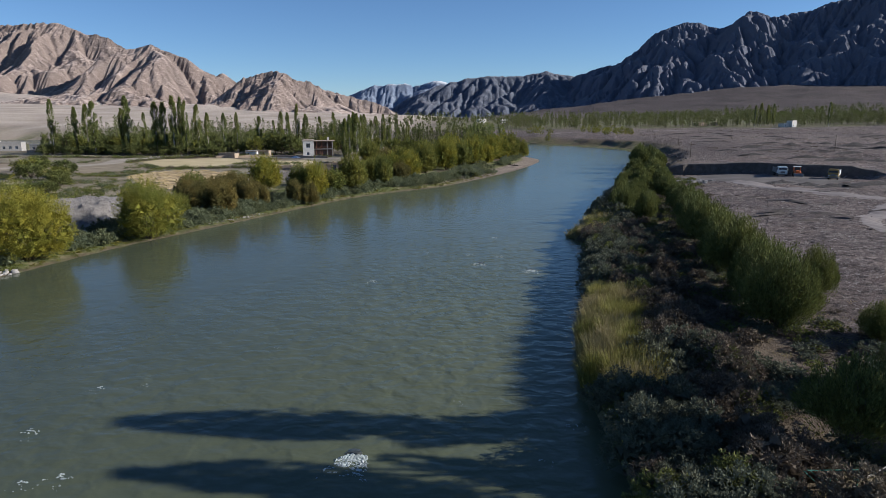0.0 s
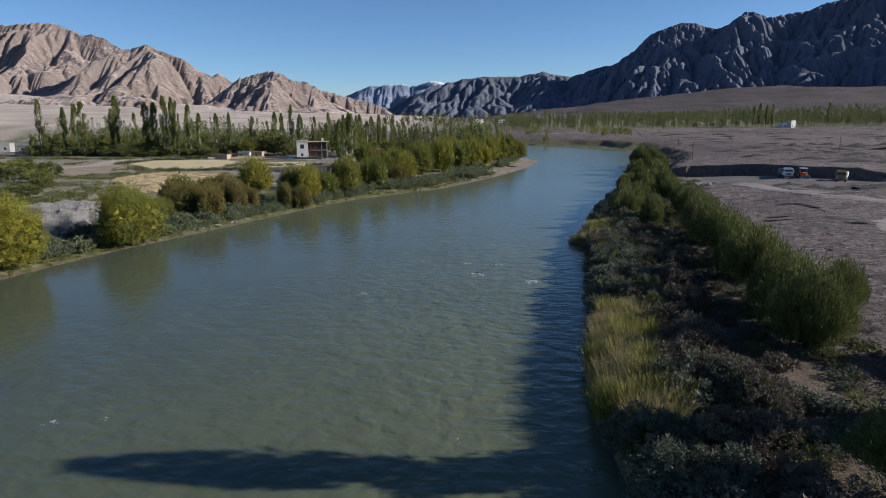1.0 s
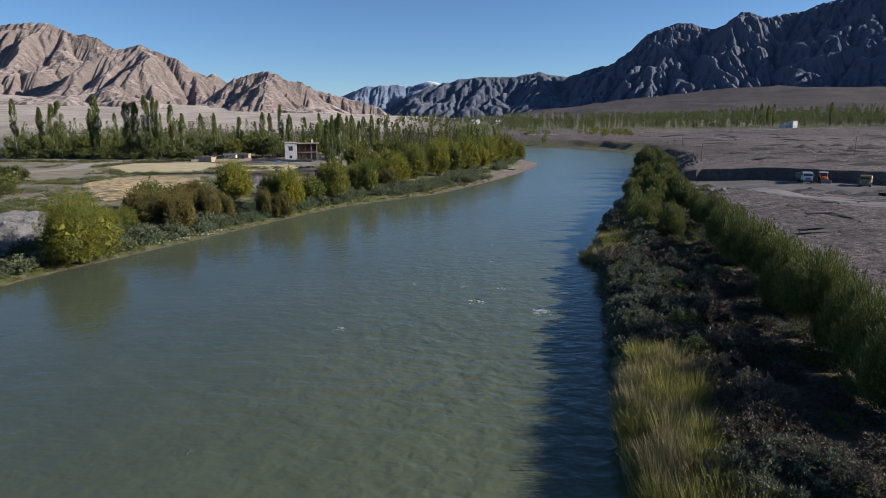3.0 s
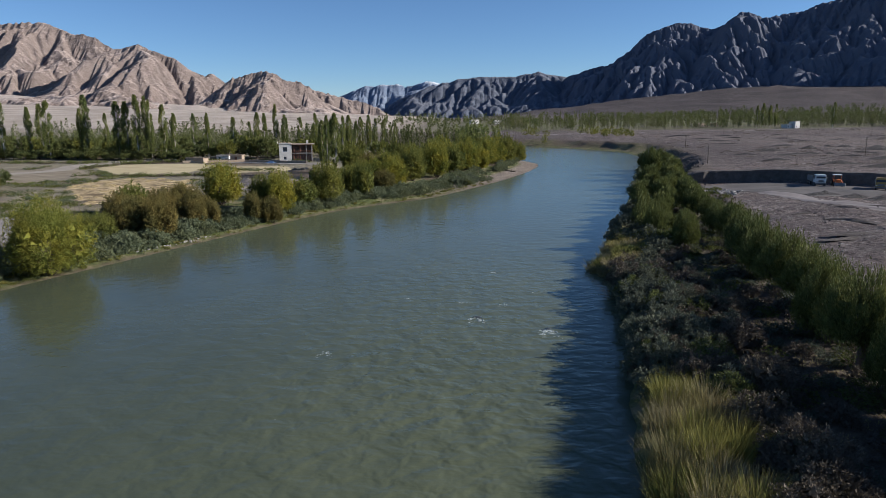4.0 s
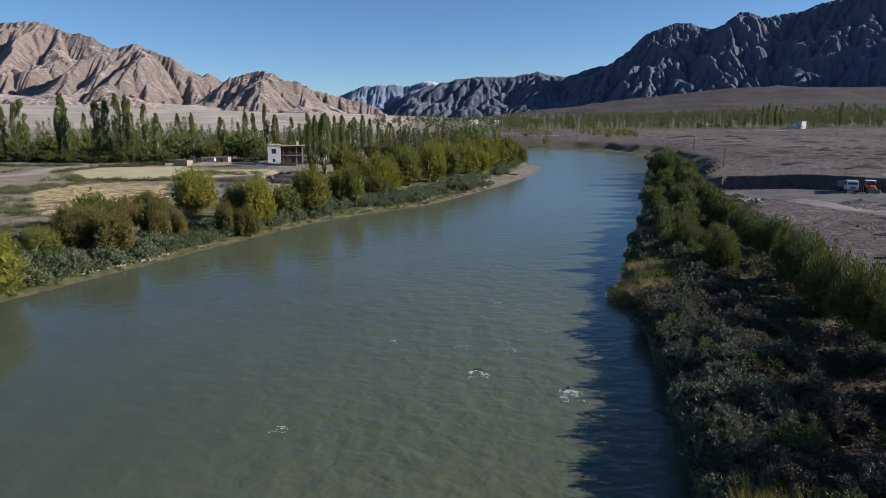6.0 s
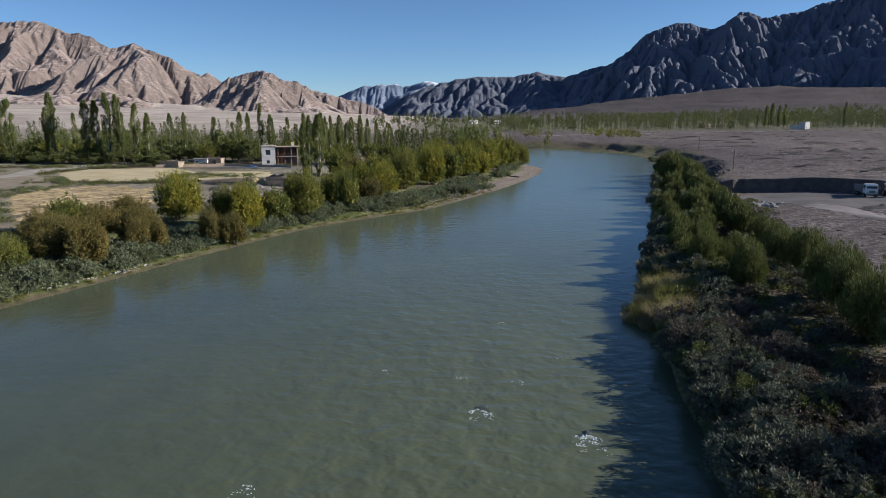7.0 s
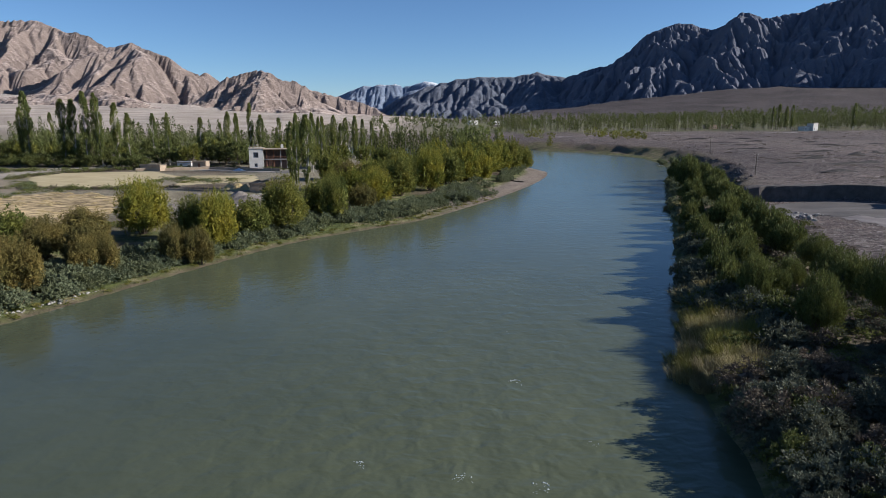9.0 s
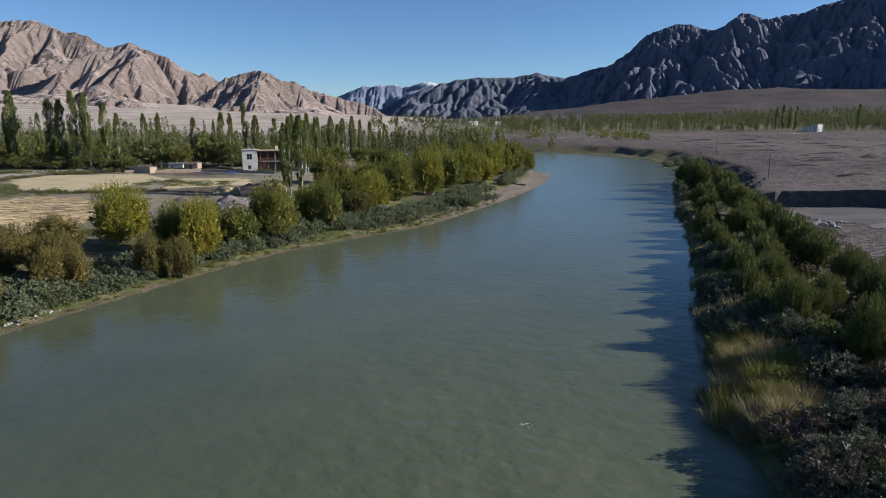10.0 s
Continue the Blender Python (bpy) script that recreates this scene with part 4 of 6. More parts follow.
# low thickets and tussocks
def scatter(n, side, lo, hi, y0, y1, seed, thin=0.0):
    """Places along a bank, between two distances from the water."""
    r = np.random.default_rng(seed)
    y, x = r.uniform(y0, y1, n * 30), r.uniform(-75, 110, n * 30)
    d = to_line(x, y, BANK_L if side == "left" else BANK_R)[0]
    other = to_line(x, y, BANK_R if side == "left" else BANK_L)[0]
    ok = ~inside(x, y, RIVER) & (d > lo) & (d < hi) & (d < other)
    if thin:
        ok &= vnoise(x / 4, y / 4, seed) > thin
    return list(zip(x[ok][:n], y[ok][:n]))


def single(name, me, mat, x, y, s, turn, label, category, group, tall=1.0):
    o = part(name, me, mat)
    put(o, pose(x, y, gz(x, y) - 0.03, 0, 0, turn) @ Matrix.Diagonal((s, s, s * tall, 1)))
    return tagged(o, label, category, group)


def tinted(meshes, mat):
    out = [m.copy() for m in meshes]
    for m in out:
        m.materials.clear()
        m.materials.append(mat)
    return out


GREY_BUSHES, RUSSET_BUSHES = tinted(BUSHES, LEAF_SAGE), tinted(FAR_BUSHES, LEAF_RUSSET)
TAN_TUFTS, GREEN_TUFTS = tinted(TUFTS, BLADE_TAN), tinted(TUFTS, BLADE_GREEN)
GREY_LABEL = "grey-green thorny shrub on the river bank"


def joined(name, meshes, places, mat, lo, hi, label, category, seed, tall=1.0):
    """Plants past counting, as one object."""
    w = np.random.default_rng(seed)
    vs, fs, base = [], [], 0
    for k, (x, y) in enumerate(places):
        me = meshes[k % len(meshes)]
        v = np.empty(len(me.vertices) * 3, np.float32)
        me.vertices.foreach_get("co", v)
        f = np.empty(len(me.loops), np.int32)
        me.loops.foreach_get("vertex_index", f)
        s, a = w.uniform(lo, hi), w.uniform(0, 6.28)
        v = v.reshape(-1, 3) * [s, s, s * tall]
        c, d = math.cos(a), math.sin(a)
        vs.append(np.stack([v[:, 0] * c - v[:, 1] * d + x, v[:, 0] * d + v[:, 1] * c + y, v[:, 2] + gz(x, y) - 0.03], -1))
        fs.append(f.reshape(len(me.polygons), -1) + base)
        base += len(v)
    tagged(part(name, fast_mesh(name, np.concatenate(vs), np.concatenate(fs)), mat), label, category, kind="stuff")


MID_GREY, MID_OLIVE = tinted(MID_BUSHES, LEAF_GREY), tinted(MID_BUSHES, LEAF_DARK)
NEAR_GREY, NEAR_OLIVE, NEAR_DRY = tinted(NEAR_BUSHES, LEAF_GREY), tinted(NEAR_BUSHES, LEAF_DARK), tinted(NEAR_BUSHES, LEAF_RUSSET)
# tall reed beds at the water's edge: x, y, half-widths, number, height
REED_BEDS = [(13.0, 43, 2.0, 4.8, 50, 1.55), (13.9, 50, 2.1, 4.4, 50, 1.55), (15.7, 56.5, 2.1, 4.0, 46, 1.5), (16.8, 60.5, 1.8, 2.6, 20, 1.4), (22.4, 101.5, 2.6, 4.6, 40, 1.1), (25.6, 109, 2.4, 4.6, 40, 1.15), (25.2, 94.5, 2.4, 1.8, 14, 0.9), (28.6, 121, 1.8, 3.4, 22, 1.1), (33.2, 133.5, 1.6, 2.6, 18, 1.1), (38, 149, 1.5, 3.5, 16, 1.0), (45.5, 170, 1.4, 4, 14, 1.0), (50, 190, 1.4, 4, 12, 1.0)]


def clear(places):
    return [(x, y) for x, y in places if not any(((x - c[0]) / c[2]) ** 2 + ((y - c[1]) / c[3]) ** 2 < 1.15 for c in REED_BEDS) and not (16.8 < x < 21.4 and 26 < y < 29.2)
            and ((x - 23.4) / 3.4) ** 2 + ((y - 46.3) / 3.4) ** 2 > 1]


near_l, near_r = scatter(170, "left", 2.6, 10.0, 78, 215, 5), sorted(clear(scatter(70, "right", 1.2, 9.5, 24, 48, 6) + scatter(200, "right", 1.2, 8.0, 48, 150, 7)), key=lambda p: p[1])
water_r = []
for k in range(64):
    y = 20 + 115 * k / 64 + rng.uniform(-0.8, 0.8)
    water_r.append((float(np.interp(y, [p[1] for p in BANK_R[:60]], [p[0] for p in BANK_R[:60]])) + rng.uniform(0.7, 1.7), y))
edge_r = clear(scatter(20, "right", 1.0, 2.6, 20, 70, 66)) + clear(water_r)
for k, (x, y) in enumerate(near_l[:60] + edge_r + near_r[:175]):
    big = 1.15 if k >= 60 else 1.0
    single("shrub", ((MID_OLIVE if k % 4 == 0 else MID_GREY)[k % 4] if x > 0 and y > 104 else (NEAR_DRY if k % 7 == 3 or (k % 3 and to_line(np.array([x]), np.array([y]), BANK_R)[0][0] > 5.5) else NEAR_OLIVE if k % 5 == 0 else NEAR_GREY)[k % 4] if x > 0 else GREY_BUSHES[k % 5]), None, x, y, big * (0.75 + 0.5 * (k * 37 % 10) / 10), k * 57, GREY_LABEL, "shrub", "bank shrubs")
joined("thicket", FAR_BUSHES, near_l[60:] + scatter(45, "left", 7.0, 13.0, 205, 300, 15) + scatter(60, "right", 0.0, 7, 150, 330, 16), LEAF_SAGE, 0.8, 1.3, "grey-green thorny thicket along the river banks", "shrubs", 3)
joined("thicket", BUSHES, near_r[175:], LEAF_GREY, 0.8, 1.3, "grey-green thorny thicket along the near bank", "shrubs", 13)
joined("thicket", SAGE_BUSHES, scatter(260, "left", 2.0, 10.5, 78, 215, 55), LEAF_SAGE, 0.8, 1.25, "low grey-green thicket along the far bank", "shrubs", 14)
joined("undergrowth", LOW_BUSHES, clear(scatter(260, "right", 7, 20, 26, 180, 36)), LEAF_DARK, 0.6, 1.1, "dark green undergrowth below the willows", "shrubs", 4, 0.7)
joined("low_scrub", FAR_BUSHES, clear(scatter(190, "right", 5.5, 21, 26, 125, 38)), LEAF_GREY, 0.35, 0.75, "low grey-green scrub between the willows", "shrubs", 6, 0.8)
joined("dead_brush", LOW_BUSHES, clear(scatter(200, "right", 7, 22, 26, 170, 37)), LEAF_RUSSET, 0.5, 1.0, "dry brown twigs and litter below the willows", "shrubs", 5, 0.5)
for k, (x, y) in enumerate(scatter(50, "right", 8, 16, 40, 150, 8)):
    single("dry_shrub", RUSSET_BUSHES[k % 4], None, x, y, 0.4 + 0.4 * (k * 37 % 10) / 10, k * 57, "low dry brownish shrub among the willows", "shrub", "dry shrubs")
for x0, y0, rx, ry, n, tall in REED_BEDS:
    for k in range(n):
        a, q = k * 2.4, math.sqrt((k + 0.5) / n)
        x, y = x0 + math.cos(a) * q * rx + rng.normal(0, 0.2), y0 + math.sin(a) * q * ry
        tan = vnoise(np.array([x / 2.5]), np.array([y / 2.5]), 5)[0] > 0.53
        single("reed_clump", (TAN_TUFTS if tan else GREEN_TUFTS)[k % 4], None, x, y, 0.9 + 0.4 * (k * 61 % 10) / 10, k * 49, "tall straw-yellow reeds at the water's edge" if tan else "tall yellow-green reeds at the water's edge", "reeds", "reed beds", tall * (0.55 + 0.45 * (k * 37 % 10) / 10))
LITTER = [tuft_mesh("litter", 0.32, 0.8, 46, rng, 0.03) for _ in range(3)]
joined("dry_grass", LITTER, scatter(420, "right", 2, 21, 24, 110, 81), BLADE_TAN, 0.6, 1.3, "short dry straw-coloured grass and leaf litter on the near bank", "grass", 41)
# Litter is brightened, with an extra round patch, to imitate a sunlit clearing.
joined("leaf_litter", LITTER, [(x, y) for x, y in scatter(900, "right", 8, 24, 34, 110, 83) if x > 17][:420] + [(23.4 + 3.3 * math.cos(k * 2.4) * math.sqrt(k / 130), 46.3 + 3.3 * math.sin(k * 2.4) * math.sqrt(k / 130)) for k in range(130)], BLADE_STRAW, 0.5, 1.0, "pale dry leaf litter below the willows, brightened for a sunlit clearing", "litter", 43, 0.4)
joined("short_grass", LITTER, scatter(300, "right", 0.3, 14, 24, 110, 82), BLADE_GREEN, 0.6, 1.2, "short green grass on the near bank", "grass", 42)
joined("bank_grass", LOW_BUSHES, scatter(620, "left", 0.3, 2.8, 70, 215, 57), LEAF_GREEN, 0.2, 0.42, "low green grass and weeds along the waterline", "grass", 15, 0.8)
for k, (x, y) in enumerate(scatter(90, "right", 0.6, 4.5, 72, 200, 58)):
    single("reed_clump", (TAN_TUFTS if k % 3 else GREEN_TUFTS)[k % 4], None, x, y, 0.8, k * 49, "straw-yellow grass among the bank shrubs", "reeds", "reed beds", 1.0)
for k, (x, y) in enumerate(scatter(50, "left", 0.8, 3.2, 80, 210, 25)):
    single("grass_clump", GREEN_TUFTS[k % 4], None, x, y, 0.45, k * 49, "low green grass at the water's edge", "grass", "bank grass", 0.6)

# ---- far trees, joined where nobody could count them ----
MAT_STEM = mat_plain("young_poplar_stem", (0.17, 0.15, 0.11), 0.9, vary=0.3, scale=2, bump=0.2)


def many(name, label, category, places, heights, radius, count, mat, seed, leaf=0.8, round_top=False, low=0.10, stem=0.16):
    r = np.random.default_rng(seed)
    vs, fs, kinds, base = [], [], [], 0
    for (x, y), h in zip(places, heights):
        t = r.uniform(low, 1.0, count)
        a = r.uniform(0, 2 * math.pi, count)
        prof = np.sqrt(np.clip(1 - (2 * t - 1) ** 2, 0.05, 1)) if round_top else np.clip((1.05 - t) * 2.2, 0, 1) ** 0.7 * np.clip(t * 4, 0.2, 1)
        rad = radius * r.uniform(0.7, 1.3) * prof * np.sqrt(r.uniform(0.05, 1, count)) * (0.75 + 0.5 * vnoise(a, t * 5, int(r.integers(1, 999))))
        at = np.stack([x + np.cos(a) * rad, y + np.sin(a) * rad, t * h], -1)
        v, f = leaves(at, np.stack([np.cos(a) * 0.5, np.sin(a) * 0.5, np.ones(count)], -1), leaf, r, 0.45)
        v[:, 2] += gz(x, y)
        trunk, sf = tubes([[(x, y, gz(x, y) - 0.3), (x, y, gz(x, y) + h * 0.8)]], [(stem, 0.05)], 4)
        vs += [v, trunk]
        sf = np.array(sf)
        fs += [f + base, sf[:, :3] + base + len(v), sf[:, [0, 2, 3]] + base + len(v)]
        kinds += [0] * len(f) + [1] * (2 * len(sf))
        base += len(v) + len(trunk)
    me = fast_mesh(name, np.concatenate(vs), np.concatenate(fs))
    me.materials.append(mat)
    me.materials.append(MAT_STEM)
    me.polygons.foreach_set("material_index", np.array(kinds, np.int32))
    return tagged(part(name, me, mat), label, category, kind="stuff")


def band(n, x0, x1, y0, y1, seed, thin=0.35, scale=40.0):
    r = np.random.default_rng(seed)
    x, y = r.uniform(x0, x1, n * 6), r.uniform(y0, y1, n * 6)
    ok = (vnoise(x / scale, y / scale, seed) > thin) & ~inside(x, y, RIVER)
    d = np.minimum(to_line(x, y, BANK_L)[0], to_line(x, y, BANK_R)[0])
    ok &= d > 4
    return list(zip(x[ok][:n], y[ok][:n]))


def rows_of(n, lo, hi, seed):
    return np.random.default_rng(seed).uniform(lo, hi, n)


P = band(1150, 40, 640, 596, 690, 41, 0.34, 16.0)
many("poplar_belt", "belt of young green poplars across the gravel flats", "trees", P, rows_of(len(P), 7, 17, 1), 0.85, 90, LEAF_BELT, 42, 0.5, low=0.16, stem=0.16)
P = band(700, -80, 1200, 690, 1150, 43, 0.35, 70)
many("poplar_belt", "distant belt of green poplars and orchards", "trees", P, rows_of(len(P), 7, 15, 2), 2.2, 42, LEAF_BELT, 44, 1.1)
P = band(420, -90, 1500, 600, 1400, 45, 0.3, 90)
many("orchard", "distant low green orchards and willow thickets", "trees", P, rows_of(len(P), 4, 7, 3), 3.4, 50, LEAF_BELT, 46, 1.1, True)
P = band(1000, 330, 1500, 760, 1700, 63, 0.3, 90)
many("orchard", "distant green orchards spread over the foot of the fan", "trees", P, rows_of(len(P), 7, 15, 9), 3.2, 60, LEAF_BELT, 64, 1.2, True)
P = band(170, -70, 22, 330, 400, 47, 0.25)
many("poplar_belt", "grove of slim green poplars beyond the willows", "trees", P, rows_of(len(P), 9, 15, 4), 1.3, 170, LEAF_BELT, 48, 0.45)
P = band(60, 5, 34, 318, 372, 61, 0.0)
many("poplar_belt", "grove of slim green poplars by the river bend", "trees", P, rows_of(len(P), 9, 15, 5), 1.4, 150, LEAF_POPLAR, 62, 0.55)
P = band(130, -200, -60, 330, 420, 49, 0.3)
many("grove", "dense green village trees before the sandy slope", "trees", P, rows_of(len(P), 6, 11, 6), 3.6, 230, LEAF_GROVE, 50, 0.5, True)
P = band(110, -205, -50, 320, 390, 51, 0.3)
many("poplar_belt", "poplars among the village trees", "trees", P, rows_of(len(P), 10, 17, 7), 1.5, 190, LEAF_BELT, 52, 0.44)
P = band(24, 55, 125, 440, 520, 53, 0.3, 20)
many("grove", "small yellow-green willows at the river bend", "trees", P, rows_of(len(P), 3.5, 6.5, 8), 2.2, 90, LEAF_GREEN, 54, 0.7, True)

VILLAGE = [tree_meshes("village_tree", 8.0, 3.6, 2200, 0.56, rng, heads=16, shoots=10, low=0.07, spread=0.9, lift=0.6) for _ in range(3)]
VILLAGE_DARK = with_tint(VILLAGE, {"dark": LEAF_GROVE, "green": LEAF_GREEN})
r = np.random.default_rng(91)
spots = [(-75, 281, 9.5, 5.6, "dark"), (-66, 285, 5, 4.5, "dark"), (-71, 290, 5, 4.2, "dark"), (-62, 289, 5, 4.5, "dark"), (-45, 283, 8, 4, "green"), (-40, 275, 7, 3.5, "green"), (-34, 268, 9, 4, "green"), (-26, 280, 8, 4, "green")]
for k in range(54):
    spots.append((-184 + k * 2.5 + r.uniform(-2, 2), r.uniform(272, 318), r.uniform(5, 10.5), r.uniform(2.8, 4.6), "dark" if k % 3 else "green"))
for k in range(30):
    spots.append((-168 + k * 2.5 + r.uniform(-1.5, 1.5), r.uniform(259, 268), r.uniform(3.2, 5.5), r.uniform(2.4, 3.6), "dark"))
for k, (x, y, h, rad, kind) in enumerate(spots):
    s = rad / 3.6
    plant("orchard_tree", VILLAGE_DARK[kind][k % 3], (MAT_BARK, None), x, y, s, k * 71 % 360, "dense dark green village tree" if kind == "dark" else "bushy green village tree", "tree", "village trees", h / (8.0 * s))
for k, (x, y, h) in enumerate([(268, 597, 19), (274, 599, 21), (281, 601, 19), (287, 603, 20), (330, 590, 21), (333, 596, 18), (392, 585, 20), (396, 590, 17)]):
    plant("poplar_tree", POPLARS[k % 5], (MAT_PALE_BARK, LEAF_POPLAR), x, y, h / 20.0, k * 83, "tall dark poplar standing over the poplar belt", "tree", "belt poplars")
# unseen tall poplars, added in two pairs to cast long shadows across the water
for x, y, h in ((33.0, 37.5, 20.4), (33.4, 36.6, 18.6), (33.0, 31.4, 19.1), (33.5, 30.5, 17.6)):
    plant("poplar_tree", POPLARS[1], (MAT_PALE_BARK, LEAF_POPLAR), x, y, h / 20.0 * 1.25, y * 40, "tall green poplar with a pale trunk, unseen, there for its shadow", "tree", "bank poplars", 1 / 1.25)
# hedges beside the fields
for k in range(26):
    x = -128 + k * 1.75
    y = 243 + (x + 128) * 0.42 + r.uniform(-1.2, 1.2)
    single("hedge_shrub", tinted(LOW_BUSHES[:1], LEAF_DARK)[0] if k == 0 else bpy.data.objects["hedge_shrub"].data, None, x, y, r.uniform(0.8, 1.3), k * 63, "dark green hedge shrub beside the field", "shrub", "field hedge")
for k, (x, y) in enumerate(zip(r.uniform(-100, -60, 60), r.uniform(96, 150, 60))):
    if x < -62 - (y - 96) * 0.1:
        single("hedge_shrub", bpy.data.objects["hedge_shrub"].data, None, x, y, r.uniform(0.7, 1.5), k * 63, "green shrub in the rough field margin", "shrub", "field margin shrubs")


# ---- fields, roads and heaps ----
def drape(name, label, category, line, mat, step, lift, ragged=1.0, seed=0):
    """A thin sheet of soil that follows the land within an outline, with a ragged edge."""
    xs = np.arange(min(p[0] for p in line) - 2, max(p[0] for p in line) + 2, step)
    ys = np.arange(min(p[1] for p in line) - 2, max(p[1] for p in line) + 2, step)
    gx, gy = np.meshgrid(xs, ys)
    wx, wy = gx + ragged * (fbm(gx / 4, gy / 4, 3, seed) - 0.5) * 4, gy + ragged * (fbm(gx / 4, gy / 4, 3, seed + 9) - 0.5) * 4
    edge = to_line(wx, wy, list(line) + [line[0]])[0] * np.where(inside(wx, wy, line), 1, -1)
    z = land(gx, gy) + np.where(edge > 0, lift * ramp(0, 1.2, edge) , 0) - 0.05 + 0.05 * ramp(-0.5, 0.5, edge)
    nx, ny = len(xs), len(ys)
    i = (np.arange(ny - 1)[:, None] * nx + np.arange(nx - 1)).ravel()
    f = np.stack([i, i + 1, i + nx + 1, i + nx], -1)
    f = f[(edge.ravel()[f] > -0.3).all(1)]
    used = np.unique(f)
    back = np.zeros(nx * ny, int)
    back[used] = np.arange(len(used))
    v = np.stack([gx, gy, z], -1).reshape(-1, 3)[used]
    return tagged(part(name, fast_mesh(name, v, back[f], True), mat), label, category, kind="structure")


def ribbon(line, width):
    left, right = [], []
    for k, p in enumerate(line):
        a, b = line[max(k - 1, 0)], line[min(k + 1, len(line) - 1)]
        n = Vector((a[1] - b[1], b[0] - a[0])).normalized() * width / 2
        left.append((p[0] + n.x, p[1] + n.y))
        right.append((p[0] - n.x, p[1] - n.y))
    return left + right[::-1]


def mat_field(name, lo, hi, angle, furrow, contrast=0.5, along=0.06, spread=0.15):
    m, nt, p = graph(name)
    mp = nt.nodes.new("ShaderNodeMapping")
    mp.inputs["Rotation"].default_value = (0, 0, radians(angle))
    nt.links.new(nt.nodes.new("ShaderNodeNewGeometry").outputs["Position"], mp.inputs["Vector"])
    rows = noise_node(nt, 1.0, 3, 0.6, mp.outputs[0], (along, furrow, 1.0))
    fine, mid = noise_node(nt, 5.0, 6, 0.7), noise_node(nt, 0.15, 4)
    f = math_node(nt, "ADD", math_node(nt, "MULTIPLY", rows, contrast), math_node(nt, "MULTIPLY", math_node(nt, "ADD", fine, mid), (1 - contrast) / 2))
    nt.links.new(ramp_node(nt, f, [(0.5 - spread, lo), (0.5 + spread, hi)]), p.inputs["Base Color"])
    p.inputs["Roughness"].default_value = 0.95
    p.inputs["Specular IOR Level"].default_value = 0.1
    bump_node(nt, f, 0.7, 0.10, p)
    return m


MAT_STUBBLE = mat_field("stubble", (0.36, 0.295, 0.17), (0.54, 0.45, 0.285), 20, 0.5, 0.4)
MAT_STRAW = mat_field("straw_ground", (0.15, 0.11, 0.065), (0.55, 0.42, 0.24), -25, 0.9, 0.62, 0.45, 0.08)
MAT_DIRT = mat_field("dirt_track", (0.25, 0.215, 0.18), (0.40, 0.355, 0.30), 30, 0.8, 0.3)
MAT_BARE = mat_field("bare_soil", (0.165, 0.135, 0.098), (0.31, 0.258, 0.19), 25, 0.35, 0.5, 0.1)
MAT_PIT = mat_field("pit_floor", (0.10, 0.09, 0.086), (0.165, 0.15, 0.142), 10, 0.6, 0.35)
MAT_TRACK = mat_field("track_dust", (0.165, 0.142, 0.134), (0.31, 0.275, 0.26), 62, 1.3, 0.6)
MAT_EARTH = mat_plain("raw_earth", (0.10, 0.083, 0.074), 0.95, vary=0.35, scale=0.8, bump=0.9, dist=0.15)
MAT_STONE = mat_plain("pale_stone", (0.30, 0.28, 0.26), 0.9, vary=0.35, scale=1.5, bump=0.6, dist=0.05)
MAT_SHINGLE = mat_plain("shingle", (0.22, 0.20, 0.185), 0.9, vary=0.35, scale=1.5, bump=0.6, dist=0.05)
MAT_DARK_STONE = mat_plain("grey_stone", (0.135, 0.112, 0.106), 0.9, vary=0.35, scale=1.5, bump=0.6, dist=0.05)
# Dark base colour holds the shade of the heaps' and banks' near sides.
MAT_SPOIL = mat_plain("shade_dark_spoil", (0.06, 0.052, 0.05), 0.95, vary=0.4, scale=1.2, bump=1.0, dist=0.2)
MAT_MOUND = mat_plain("dug_earth", (0.20, 0.17, 0.15), 0.95, vary=0.35, scale=1.2, bump=1.0, dist=0.15)
MAT_HAY = mat_plain("hay", (0.44, 0.33, 0.16), 0.95, vary=0.3, scale=3, bump=1.0, dist=0.1)
drape("stubble_field", "pale harvested stubble field", "field", [(-120, 239), (-88, 253.5), (-73, 237), (-79, 210), (-95, 208)], MAT_STUBBLE, 0.9, 0.08, 0.5, 3)
drape("stubble_field", "pale harvested stubble field beside the house", "field", [(-71, 240), (-53, 242), (-47, 224), (-66, 214)], MAT_STUBBLE, 0.9, 0.08, 0.5, 5)
drape("straw_field", "yellow-brown field strewn with cut straw", "field", [(-92, 180), (-88, 200), (-68, 194), (-59, 173), (-61, 157), (-72, 148)], MAT_STRAW, 0.8, 0.10, 1.4, 7)
drape("stubble_field", "pale dry fields among the poplars", "field", [(-30, 262), (-6, 268), (-8, 282), (-34, 279)], MAT_STUBBLE, 1.0, 0.08, 0.5, 11)
drape("dirt_road", "pale dusty dirt road through the fields", "road", ribbon(smooth_line([(-230, 168), (-140, 198), (-118, 216), (-122, 236), (-118, 258), (-100, 268), (-60, 258), (-40, 254)]), 8.5), MAT_DIRT, 0.9, 0.10, 0.3, 13)
BARE = [(-190, 205), (-131, 218), (-123, 238), (-107, 217), (-96, 203), (-98, 190), (-106, 185), (-118, 184), (-190, 160)]
drape("bare_soil", "bare pale grey-brown soil beside the dirt road", "ground", BARE, MAT_BARE, 1.2, 0.06, 1.2, 15)
drape("pit_floor", "pale levelled gravel floor of a quarry pit", "ground", [(63, 182), (72, 187.5), (80, 187), (90, 177), (98, 172), (106, 165), (100, 157), (88, 155), (78, 156), (70, 163), (62, 172)], MAT_PIT, 0.9, 0.12, 0.7, 17)
